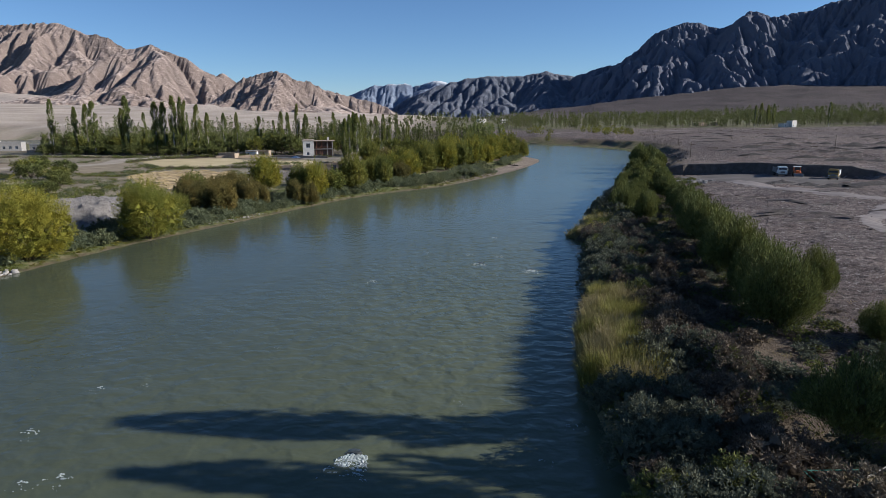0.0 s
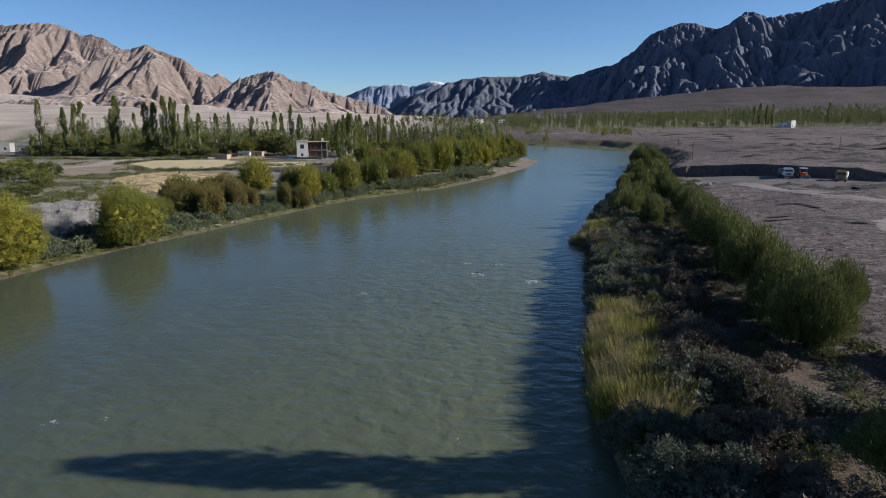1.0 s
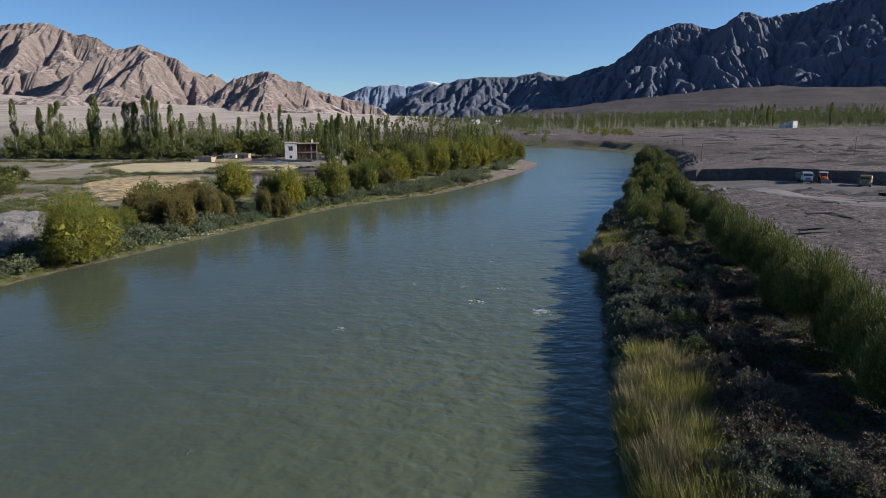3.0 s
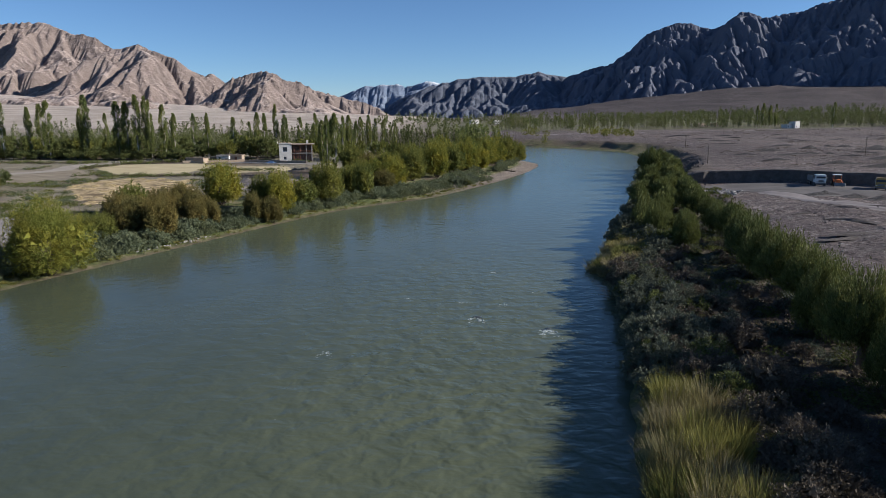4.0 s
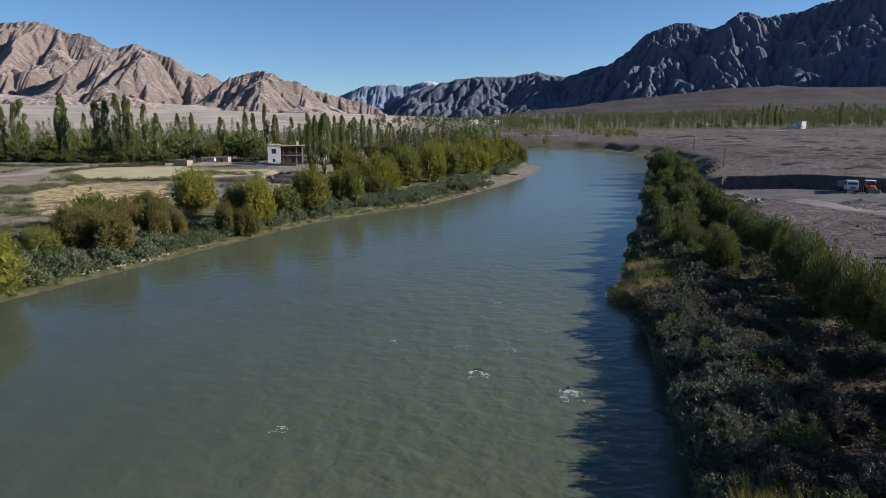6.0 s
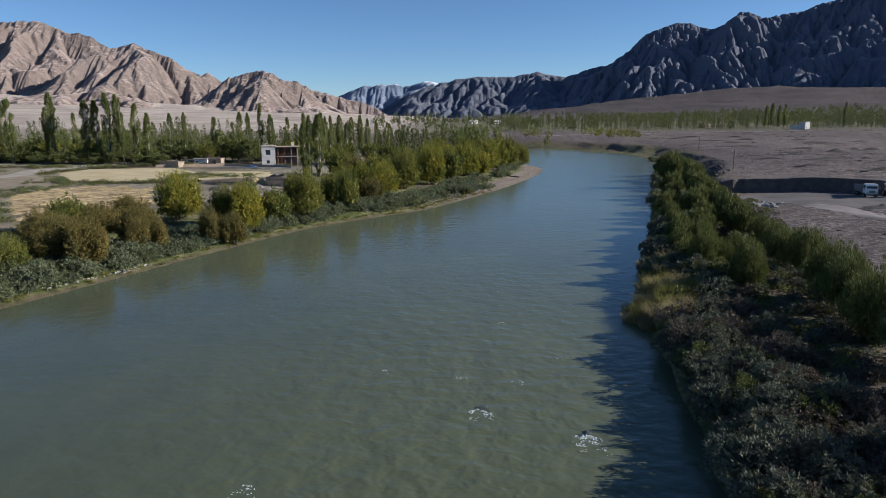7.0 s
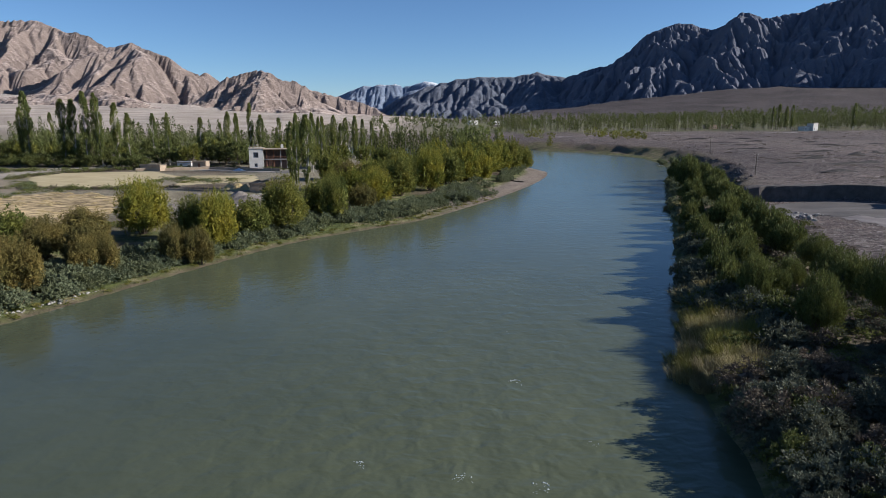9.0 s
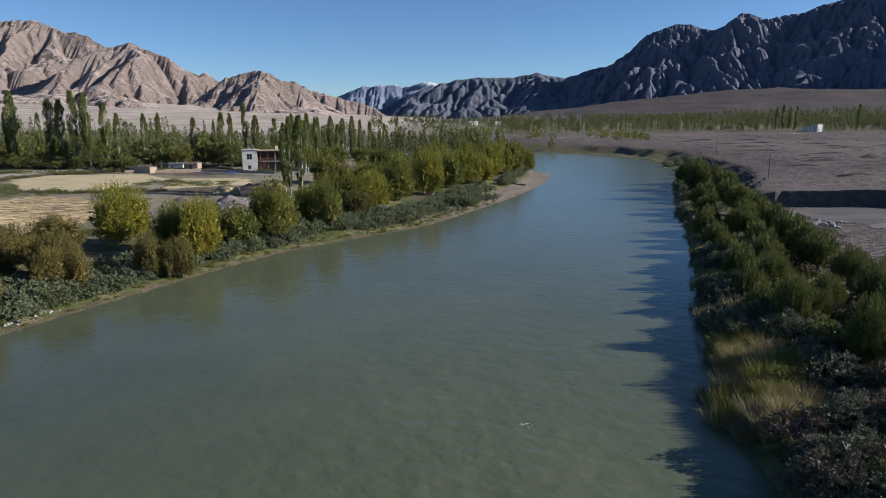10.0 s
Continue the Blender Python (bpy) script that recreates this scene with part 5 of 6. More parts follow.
drape("dirt_track", "pale wheel track across dark gravel", "road", ribbon(smooth_line([(72, 172), (72, 157), (77, 145), (80, 134), (85, 126), (97, 119), (130, 108)]), 6.0), MAT_TRACK, 0.8, 0.08, 0.5, 19)
drape("dirt_track", "pale wheel track across dark gravel", "road", ribbon(smooth_line([(88, 124), (77, 114), (69, 106), (64, 98), (65, 89), (74, 80), (95, 66)]), 4.2), MAT_TRACK, 0.9, 0.08, 0.5, 23)


def stone_mesh(key, seed, subdiv=2, flat=0.62):
    bm = bmesh.new()
    bmesh.ops.create_icosphere(bm, subdivisions=subdiv, radius=0.5)
    for v in bm.verts:
        c = v.co.normalized()
        n = noise.noise(c * 1.3 + Vector((seed * 3.1, 0, 0))) * 0.5 + noise.noise(c * 3.1 + Vector((0, seed * 2.7, 0))) * 0.2
        v.co = c * 0.5 * (1 + n)
        v.co.z *= flat
    me = bpy.data.meshes.new(key)
    bm.to_mesh(me)
    bm.free()
    return me


STONES = [stone_mesh("stone", k) for k in range(5)]
PALE_STONES, DARK_STONES = tinted(STONES, MAT_STONE), tinted(STONES, MAT_DARK_STONE)


def stones(name, places, meshes, label, group, lo, hi, seed):
    q = np.random.default_rng(seed)
    for k, (x, y) in enumerate(places):
        s = q.uniform(lo, hi)
        o = part(name, meshes[k % len(meshes)], None)
        put(o, pose(x, y, gz(x, y) + s * 0.14, q.uniform(-20, 20), q.uniform(-20, 20), q.uniform(0, 360)) @ Matrix.Diagonal((s, s * q.uniform(0.7, 1.2), s, 1)))
        tagged(o, label, "rock", group)


q = np.random.default_rng(17)
stones("boulder", [(62.5 + q.normal(0, 2.2), 168.5 + q.normal(0, 2.4)) for _ in range(70)], PALE_STONES, "pale broken boulder in a rubble pile beside the pit", "rubble pile", 0.3, 1.05, 1)
stones("bank_stone", [(-38.9 + (y - 119) * 0.46 + q.normal(0, 0.25) - 0.4, y) for y in q.uniform(112, 125, 44)], PALE_STONES, "pale stone at the water's edge", "bank stones", 0.15, 0.42, 2)
stones("bank_stone", [(-54.5 + q.normal(0, 0.8), q.uniform(71, 77)) for _ in range(24)], PALE_STONES, "pale stone at the water's edge", "bank stones", 0.4, 1.0, 3)
stones("gravel_stone", [(q.uniform(44, 110), q.uniform(75, 160)) for _ in range(90)], DARK_STONES, "grey stone lying on the gravel flat", "gravel stones", 0.2, 0.55, 4)
stones("gravel_stone", [(q.uniform(38, 75), q.uniform(58, 130)) for _ in range(36)], PALE_STONES, "pale stone lying on the gravel flat", "gravel stones", 0.15, 0.4, 5)
edge = [(72, 210), (80, 230), (88, 250), (94, 272), (98, 292), (101, 312), (104, 340)]
stones("scarp_boulder", [(a[0] + (b[0] - a[0]) * t + q.normal(0, 2.0) - 1.0, a[1] + (b[1] - a[1]) * t + q.normal(0, 1.5)) for a, b in zip(edge, edge[1:]) for t in q.uniform(0, 1, 18)], DARK_STONES, "dark rough boulder on the terrace's crumbling edge", "scarp boulders", 0.3, 1.0, 8)
stones("scarp_boulder", [(q.uniform(64, 104), 186 + q.normal(0, 1.2)) for _ in range(16)], DARK_STONES, "dark rough boulder below the pit's wall", "scarp boulders", 0.2, 0.6, 9)
stones("rubble_stone", [(q.uniform(-47, -34), q.uniform(172, 200)) for _ in range(60)], PALE_STONES, "pale rubble stone on the waste ground below the house", "rubble", 0.4, 1.1, 6)


def joined_stones(name, label, n, x0, x1, y0, y1, lo, hi, mat, seed):
    w = np.random.default_rng(seed)
    x, y = w.uniform(x0, x1, n), w.uniform(y0, y1, n)
    d = to_line(x, y, BANK_R)[0]
    ok = (d > 17) & ~inside(x, y, RIVER)
    x, y = x[ok], y[ok]
    z, s = land(x, y), w.uniform(lo, hi, len(x)) ** 1.5
    base = np.array([(1, 0, -0.15), (0, 1, -0.15), (-1, 0, -0.15), (0, -1, -0.15), (0.1, 0.1, 0.5)])
    tri = np.array([(0, 1, 4), (1, 2, 4), (2, 3, 4), (3, 0, 4)])
    v = base[None] * s[:, None, None] * w.uniform(0.55, 1.3, (len(x), 5, 1)) + np.stack([x, y, z], -1)[:, None]
    f = tri[None] + (np.arange(len(x)) * 5)[:, None, None]
    tagged(part(name, fast_mesh(name, v.reshape(-1, 3), f.reshape(-1, 3)), mat), label, "gravel", kind="stuff")


joined_stones("gravel", "loose grey gravel and cobbles on the flat", 26000, 34, 112, 52, 176, 0.10, 0.30, MAT_DARK_STONE, 3)
joined_stones("gravel", "scattered pale cobbles on the flat", 3500, 38, 112, 56, 176, 0.12, 0.34, MAT_SHINGLE, 5)
joined_stones("gravel", "loose grey cobbles on the terrace", 5000, 65, 200, 192, 330, 0.12, 0.36, MAT_DARK_STONE, 4)


def heap_mesh(key, rx, ry, h, seed, n=34, flat=1.0):
    def z(x, y):
        d = np.sqrt((x / rx) ** 2 + (y / ry) ** 2) + 0.25 * (fbm(x / rx * 2 + 5, y / ry * 2, 3, seed) - 0.5)
        return np.clip((1.0 - d) / flat, -0.12, 1) * h * (1 + 0.35 * (fbm(x * 1.2, y * 1.2, 3, seed + 5) - 0.5)) + 0.12 * (vnoise(x * 3, y * 3, seed) - 0.5)
    return grid_mesh(key, np.linspace(-rx * 1.1, rx * 1.1, n), np.linspace(-ry * 1.1, ry * 1.1, n), z)


def heap(name, label, x, y, rx, ry, h, mat, seed, group="", n=34, turn=0.0, flat=1.0):
    o = part(name, heap_mesh(name, rx, ry, h, seed, n, flat), mat)
    put(o, pose(x, y, gz(x, y) - 0.05, 0, 0, turn))
    tagged(o, label, "heap", group)


heap("shingle_mound", "large grey heap of pebbles behind a bank willow", -63, 110, 10.5, 9.5, 3.3, MAT_SHINGLE, 2, flat=0.45)
w = np.random.default_rng(55)
px, py = w.uniform(-73, -53, 5200), w.uniform(101, 119.5, 5200)
top = bpy.data.objects["shingle_mound"].data
tz = np.empty(len(top.vertices) * 3, np.float32)
top.vertices.foreach_get("co", tz)
tz = tz.reshape(34, 34, 3)
iu, iv = ((px + 63) / 23.1 + 0.5) * 33, ((py - 110) / 20.9 + 0.5) * 33
ok = (iu > 0) & (iu < 32.9) & (iv > 0) & (iv < 32.9)
px, py, iu, iv = px[ok], py[ok], iu[ok], iv[ok]
i, j = iu.astype(int), iv.astype(int)
u, v = iu - i, iv - j
pz = (tz[j, i, 2] * (1 - u) + tz[j, i + 1, 2] * u) * (1 - v) + (tz[j + 1, i, 2] * (1 - u) + tz[j + 1, i + 1, 2] * u) * v
keep = pz > 0.15
px, py, pz = px[keep], py[keep], pz[keep] + gz(-63, 110) - 0.05
ps = w.uniform(0.08, 0.24, len(px))
pv = np.array([(1, 0, -0.2), (0, 1, -0.2), (-1, 0, -0.2), (0, -1, -0.2), (0.1, 0.1, 0.7)])[None] * ps[:, None, None] * w.uniform(0.6, 1.3, (len(px), 5, 1)) + np.stack([px, py, pz], -1)[:, None]
pf = np.array([(0, 1, 4), (1, 2, 4), (2, 3, 4), (3, 0, 4)])[None] + (np.arange(len(px)) * 5)[:, None, None]
tagged(part("pebbles", fast_mesh("pebbles", pv.reshape(-1, 3), pf.reshape(-1, 3)), MAT_SHINGLE), "loose grey pebbles strewn over the heap", "pebbles", kind="stuff")
for k, (x, y, rx, ry, h) in enumerate([(80, 158, 3.2, 1.6, 1.2), (85, 156, 3.2, 1.5, 1.1), (89, 153, 3.6, 1.8, 1.4), (93, 154, 3.6, 1.8, 1.3), (98, 152, 4.5, 2.2, 1.5), (105, 150, 5, 2.5, 1.6), (113, 147, 6, 2.8, 1.8), (90, 146, 3, 1.5, 0.9), (101, 143, 5, 1.8, 1.0)]):
    heap("spoil_mound", "low heap of spoil gravel, coloured dark for its shaded side", x, y, rx * 1.25, ry, h * 0.62, MAT_SPOIL, 10 + k, "spoil heaps")
for k, (x, y, s) in enumerate([(-50, 209, 1.5), (-48, 208, 1.3), (-46.4, 209.5, 1.4), (-48.5, 211, 1.6)]):
    heap("hay_mound", "golden pile of cut hay", x, y, s * 1.3, s, s * 0.9, MAT_HAY, 30 + k, "hay piles")
q = np.random.default_rng(23)
WINDROW = heap_mesh("windrow", 1.9, 1.5, 1.3, 33, 12)
for k in range(230):
    x, y = q.uniform(-100, -57), q.uniform(140, 198)
    if inside(np.array([x]), np.array([y]), [(-92, 180), (-88, 200), (-68, 194), (-59, 173), (-61, 157), (-72, 148)])[0]:
        o = part("windrow", WINDROW, MAT_HAY)
        put(o, pose(x, y, gz(x, y), 0, 0, q.uniform(-35, 25)) @ Matrix.Diagonal((q.uniform(0.5, 1.1), 0.36, 0.32, 1)))
        tagged(o, "low windrow of cut straw on the field", "straw", "straw windrows")

ROAD = [(-230, 168), (-140, 198), (-118, 216), (-122, 236), (-118, 258), (-100, 268), (-60, 258), (-40, 254)]
weeds = [(x, y) for x, y in zip(q.uniform(-140, -52, 3000), q.uniform(112, 238, 3000))
         if not inside(np.array([x]), np.array([y]), [(-92, 180), (-88, 200), (-68, 194), (-59, 173), (-61, 157), (-72, 148)])[0]
         and not inside(np.array([x]), np.array([y]), BARE)[0]
         and not inside(np.array([x]), np.array([y]), [(-120, 239), (-88, 253.5), (-73, 237), (-79, 210), (-95, 208)])[0] and vnoise(np.array([x / 9]), np.array([y / 9]), 77)[0] > (0.40 if y < 165 else 0.48)
         and to_line(np.array([x]), np.array([y]), ROAD)[0][0] > 6.5]
WEEDS = [tufted_mesh("weed", 0.9, 1.3, 26, 8, 0.13, rng) for _ in range(4)]
joined("weeds", WEEDS, weeds[0::2], LEAF_GREEN, 0.5, 1.2, "rough green weeds along the field margins", "weeds", 21, 0.6)
joined("weeds", WEEDS, weeds[1::4], LEAF_SAGE, 0.6, 1.4, "grey-green scrub along the field margins", "weeds", 22, 0.8)
joined("weeds", WEEDS, weeds[3::4], LEAF_DARK, 0.6, 1.3, "dark green weeds along the field margins", "weeds", 23, 0.7)
strip = []
for line in ([(-185, 240), (-150, 245), (-134, 245), (-123, 251)], [(-116, 225), (-113, 234), (-109, 244), (-93, 262), (-72, 268), (-50, 262)], [(-104, 205), (-96, 206), (-80, 206), (-62, 209)], [(-98, 140), (-84, 133), (-74, 131), (-64, 140)]):
    for (ax, ay), (bx, by) in zip(line, line[1:]):
        n = int(math.dist((ax, ay), (bx, by)) / 0.55)
        strip += [(ax + (bx - ax) * t + q.normal(0, 0.9), ay + (by - ay) * t + q.normal(0, 0.9)) for t in q.uniform(0, 1, n)]
joined("hedgerow", WEEDS, strip[::2], LEAF_DARK, 0.7, 1.4, "low dark hedgerows between the fields", "hedge", 24, 1.0)
joined("hedgerow", WEEDS, strip[1::2], LEAF_RUSSET, 0.6, 1.2, "low dry brown brush between the fields", "hedge", 25, 0.8)
for k, (x, y, h, rad) in enumerate([(-107, 176, 5.5, 3.0), (-112, 169, 5.0, 3.2), (-119, 179, 6.0, 3.6), (-99, 160, 4.0, 2.6), (-92, 149, 4.0, 2.6), (-104, 168, 4.4, 2.6), (-123, 190, 5.0, 3.2), (-88, 138, 3.6, 2.4), (-128, 172, 5.5, 3.4)]):
    s = rad / 3.6
    plant("orchard_tree", VILLAGE_DARK["green" if k % 3 == 2 else "dark"][k % 3], (MAT_BARK, None), x, y, s, k * 71, "bushy green tree in the rough field margin", "tree", "field margin trees", h / (8.0 * s))


# ---- the pit's cut wall, and low earth banks on the terrace ----
def pit_wall():
    """A steep face of raw earth along the pit's edge, with a lip that runs back into the terrace."""
    line = smooth_line([(61, 193), (66, 191.5), (73, 190.5), (80, 189), (86, 185.5), (92, 178.5), (99, 174), (106, 168.5), (111, 160)], 3)
    pts = []
    for a, b in zip(line, line[1:]):
        n = max(1, int(math.dist(a, b) / 0.4))
        pts += [(a[0] + (b[0] - a[0]) * k / n, a[1] + (b[1] - a[1]) * k / n) for k in range(n)]
    pts = np.array(pts)
    way = unit(np.gradient(pts, axis=0))
    back = np.stack([-way[:, 1], way[:, 0]], -1)
    s = np.arange(len(pts)) * 0.4
    wob = (fbm(s / 2.2, 0 * s, 4, 71) - 0.5) * 1.1
    end = ramp(0, 6, s) * ramp(s[-1], s[-1] - 9, s)
    rim = land(pts[:, 0] + back[:, 0] * 3.2, pts[:, 1] + back[:, 1] * 3.2)
    foot = land(pts[:, 0] - back[:, 0] * 1.2, pts[:, 1] - back[:, 1] * 1.2)
    cols = []
    for off, up, own in ((-0.9, -0.06, 1.3), (-0.45, 0.12, 1.2), (-0.15, 0.5, 1.0), (0.0, 0.86, 0.9), (0.18, 0.985, 0.8), (0.8, 1.01, 0.5), (3.0, 1.0, 0.0), (3.6, 0.9, 0.0)):
        o = off + wob * own + (vnoise(s / 0.9, s * 0 + up * 9, 75) - 0.5) * 0.25 * (own > 0)
        p = pts + back * o[:, None]
        h = foot + (rim - foot) * up + 0.12 * (vnoise(s / 1.3, s * 0 + up * 4, 77) - 0.5)
        g = land(p[:, 0], p[:, 1])
        h = np.where(off > 2, g + (0.05 if off < 3.3 else -0.4), np.where(up > 0.9, g + (h - g) * end + 0.03, h * end + (g - 0.1) * (1 - end)))
        cols.append(np.concatenate([p, h[:, None]], 1))
    v = np.stack(cols, 1).reshape(-1, 3)
    tagged(part("pit_wall", fast_mesh("pit_wall", v, quads(len(cols), len(pts)), False), MAT_EARTH), "steep dark cut face of raw earth round the quarry pit", "pit wall", kind="structure")


pit_wall()
for k, (x, y, rx, ry, h) in enumerate([(107, 199, 5, 0.9, 0.9), (113, 190, 8, 1.0, 1.1), (120, 186, 5, 1.0, 0.8), (97, 213, 4, 0.9, 0.7), (128, 212, 6, 1.2, 0.9), (121, 240, 5, 1.5, 1.0), (124, 234, 3, 1.2, 0.8), (143, 281, 4, 2, 1.4),
                                        (168, 300, 5, 2, 1.5), (172, 285, 6, 2, 1.4), (178, 276, 5, 2, 1.4), (155, 290, 4, 2, 1.2), (185, 268, 4, 2, 1.3), (122, 268, 5, 1.5, 1.0)]):
    heap("earth_bank", "low bank of bulldozed earth on the terrace, coloured dark as if shaded", x, y, rx, ry, h, MAT_SPOIL, 50 + k, "earth banks")
w = np.random.default_rng(71)
for k in range(46):
    x, y = w.uniform(92, 260), w.uniform(200, 460)
    if x < 100 + (y - 200) * 0.05 or x > 60 + y * 0.55:
        continue
    heap("earth_bank", "long low ridge of bulldozed earth, coloured dark as if shaded", x, y, w.uniform(4, 11), w.uniform(0.5, 1.1), w.uniform(0.5, 1.0), MAT_SPOIL, 90 + k, "earth banks", 16, w.uniform(-25, 15))
for k in range(30):
    x, y = w.uniform(48, 108), w.uniform(92, 158)
    heap("gravel_ridge", "low ridge of loose brown gravel", x, y, w.uniform(1.5, 5), w.uniform(0.4, 0.9), w.uniform(0.25, 0.5), MAT_EARTH, 150 + k, "gravel ridges", 16, w.uniform(-60, 20))
drape("dirt_track", "pale dusty track before the poplar belt", "road", ribbon(smooth_line([(60, 505), (200, 540), (400, 560), (640, 575)]), 9.0), MAT_TRACK, 3.0, 0.15, 0.5, 29)


# ---- scrub on the terrace, mounds below the house, driftwood on the beach ----
w = np.random.default_rng(83)
spots = [(x, y) for x, y in zip(w.uniform(75, 330, 2200), w.uniform(196, 560, 2200)) if x > 62 + 0.14 * y and x < 40 + 0.62 * y and vnoise(np.array([x / 30]), np.array([y / 9]), 88)[0] > 0.55]
joined("terrace_scrub", WEEDS, spots[:900], LEAF_RUSSET, 0.4, 1.0, "low dry brown scrub scattered over the gravel terrace", "shrubs", 84, 0.6)
for k, (x, y, rx, ry, h) in enumerate([(-44, 181, 4.5, 3.0, 1.5), (-40, 190, 5, 3, 1.7), (-48, 189, 4, 3, 1.4), (-36.5, 184, 3.5, 2.5, 1.2), (-51, 179, 4, 3, 1.1), (-44, 197.5, 4.5, 2.2, 1.3), (-53, 196, 5, 2.2, 1.0)]):
    heap("rubble_mound", "grey mound of dug earth and stones below the house", x, y, rx, ry, h, MAT_MOUND, 170 + k, "rubble mounds", 26, 20 * k)


def driftwood():
    """A bleached trunk with stubs of branches, lying on the beach."""
    a, b = np.array([18.5, 251.5, gz(18.5, 251.5) + 0.2]), np.array([24.0, 244.8, gz(24.0, 244.8) + 0.25])
    paths, radii = [bent(a, b, w, 0.03, 7)], [(0.30, 0.16)]
    for t in (0.35, 0.55, 0.8):
        p = a + (b - a) * t
        paths.append(bent(p, p + np.array([w.uniform(-0.4, 0.9), w.uniform(-0.6, 0.6), 0.7]), w, 0.05, 4))
        radii.append((0.09, 0.03))
    v, f = tubes(paths, radii, 8)
    tagged(part("driftwood_log", fast_mesh("driftwood_log", v, f, True), MAT_BARK), "dark driftwood trunk lying on the gravel beach", "log")


driftwood()


# ---- buildings ----
MAT_WHITE = mat_plain("white_plaster", (0.62, 0.59, 0.55), 0.9, vary=0.14, scale=0.8, bump=0.2)
MAT_MUD = mat_plain("mud_plaster", (0.34, 0.26, 0.19), 0.95, vary=0.22, scale=0.9, bump=0.5, dist=0.04)
MAT_CONCRETE = mat_plain("grey_concrete", (0.30, 0.285, 0.27), 0.9, vary=0.2, scale=1.0, bump=0.3)
MAT_DARKWALL = mat_plain("dark_wing_wall", (0.14, 0.095, 0.08), 0.95, vary=0.3, scale=1.5, bump=0.5)
MAT_WOOD = mat_plain("reddish_timber", (0.20, 0.09, 0.055), 0.8, vary=0.3, scale=4, bump=0.3)
MAT_FRAME = mat_plain("blue_grey_frame", (0.16, 0.20, 0.27), 0.6, vary=0.15, scale=4, bump=0.1)
MAT_BRUSH = mat_plain("stacked_brushwood", (0.22, 0.165, 0.10), 0.95, vary=0.45, scale=4, bump=1.0, dist=0.15)
MAT_TARP = mat_plain("blue_white_tarp", (0.42, 0.50, 0.60), 0.5, vary=0.3, scale=2, bump=0.5, dist=0.1)
MAT_POLE = mat_plain("weathered_pole", (0.13, 0.105, 0.085), 0.9, vary=0.3, scale=4, bump=0.4)


def mat_glass(name):
    m, nt, p = graph(name)
    n = noise_node(nt, 2.0, 2)
    nt.links.new(ramp_node(nt, n, [(0.3, (0.015, 0.018, 0.022)), (0.7, (0.035, 0.04, 0.045))]), p.inputs["Base Color"])
    p.inputs["Roughness"].default_value = 0.35
    return m


MAT_GLASS = mat_glass("dark_window_glass")


def block(lo, hi, bevel=0.03):
    """A box with softened edges."""
    bm = bmesh.new()
    bmesh.ops.create_cube(bm, size=1.0)
    for v in bm.verts:
        v.co = [l + (h - l) * (c + 0.5) for l, h, c in zip(lo, hi, v.co)]
    if bevel:
        bmesh.ops.bevel(bm, geom=bm.edges[:], offset=bevel, segments=1, affect="EDGES", clamp_overlap=True)
    return bm


def wall_with_holes(length, height, thick, holes):
    """An upright wall along x with openings (x0, z0, x1, z1) cut through it."""
    xs = sorted({0.0, length, *[h[0] for h in holes], *[h[2] for h in holes]})
    zs = sorted({0.0, height, *[h[1] for h in holes], *[h[3] for h in holes]})
    bm = bmesh.new()
    for a, b in zip(xs, xs[1:]):
        for c, d in zip(zs, zs[1:]):
            if any(h[0] <= a and b <= h[2] and h[1] <= c and d <= h[3] for h in holes):
                continue
            vs = [bm.verts.new((x, y, z)) for z in (c, d) for y in (0, thick) for x in (a, b)]
            for f in ((0, 1, 3, 2), (4, 6, 7, 5), (0, 4, 5, 1), (2, 3, 7, 6), (0, 2, 6, 4), (1, 5, 7, 3)):
                bm.faces.new([vs[i] for i in f])
    bmesh.ops.remove_doubles(bm, verts=bm.verts[:], dist=0.001)
    seen = {}
    for f in bm.faces:
        seen.setdefault(tuple(round(c, 3) for c in f.calc_center_median()), []).append(f)
    bmesh.ops.delete(bm, geom=[f for fs in seen.values() if len(fs) > 1 for f in fs], context="FACES")
    bmesh.ops.recalc_face_normals(bm, faces=bm.faces[:])
    return bm


def add_window(parent, m, x0, z0, x1, z1, thick):
    """A window in a wall's opening: frame bars and panes set back in the depth of the wall."""
    w = part("window", block((x0 + 0.05, thick * 0.55, z0 + 0.05), (x1 - 0.05, thick * 0.55 + 0.02, z1 - 0.05), 0), MAT_GLASS, parent)
    w.matrix_basis = m
    for lo, hi in (((x0, thick * 0.4, z0), (x0 + 0.1, thick * 0.7, z1)), ((x1 - 0.1, thick * 0.4, z0), (x1, thick * 0.7, z1)),
                   ((x0 + 0.1, thick * 0.4, z0), (x1 - 0.1, thick * 0.7, z0 + 0.1)), ((x0 + 0.1, thick * 0.4, z1 - 0.1), (x1 - 0.1, thick * 0.7, z1)),
                   (((x0 + x1) / 2 - 0.04, thick * 0.42, z0 + 0.1), ((x0 + x1) / 2 + 0.04, thick * 0.68, z1 - 0.1))):
        part("frame", block(lo, hi, 0.01), MAT_FRAME, w)
    return w


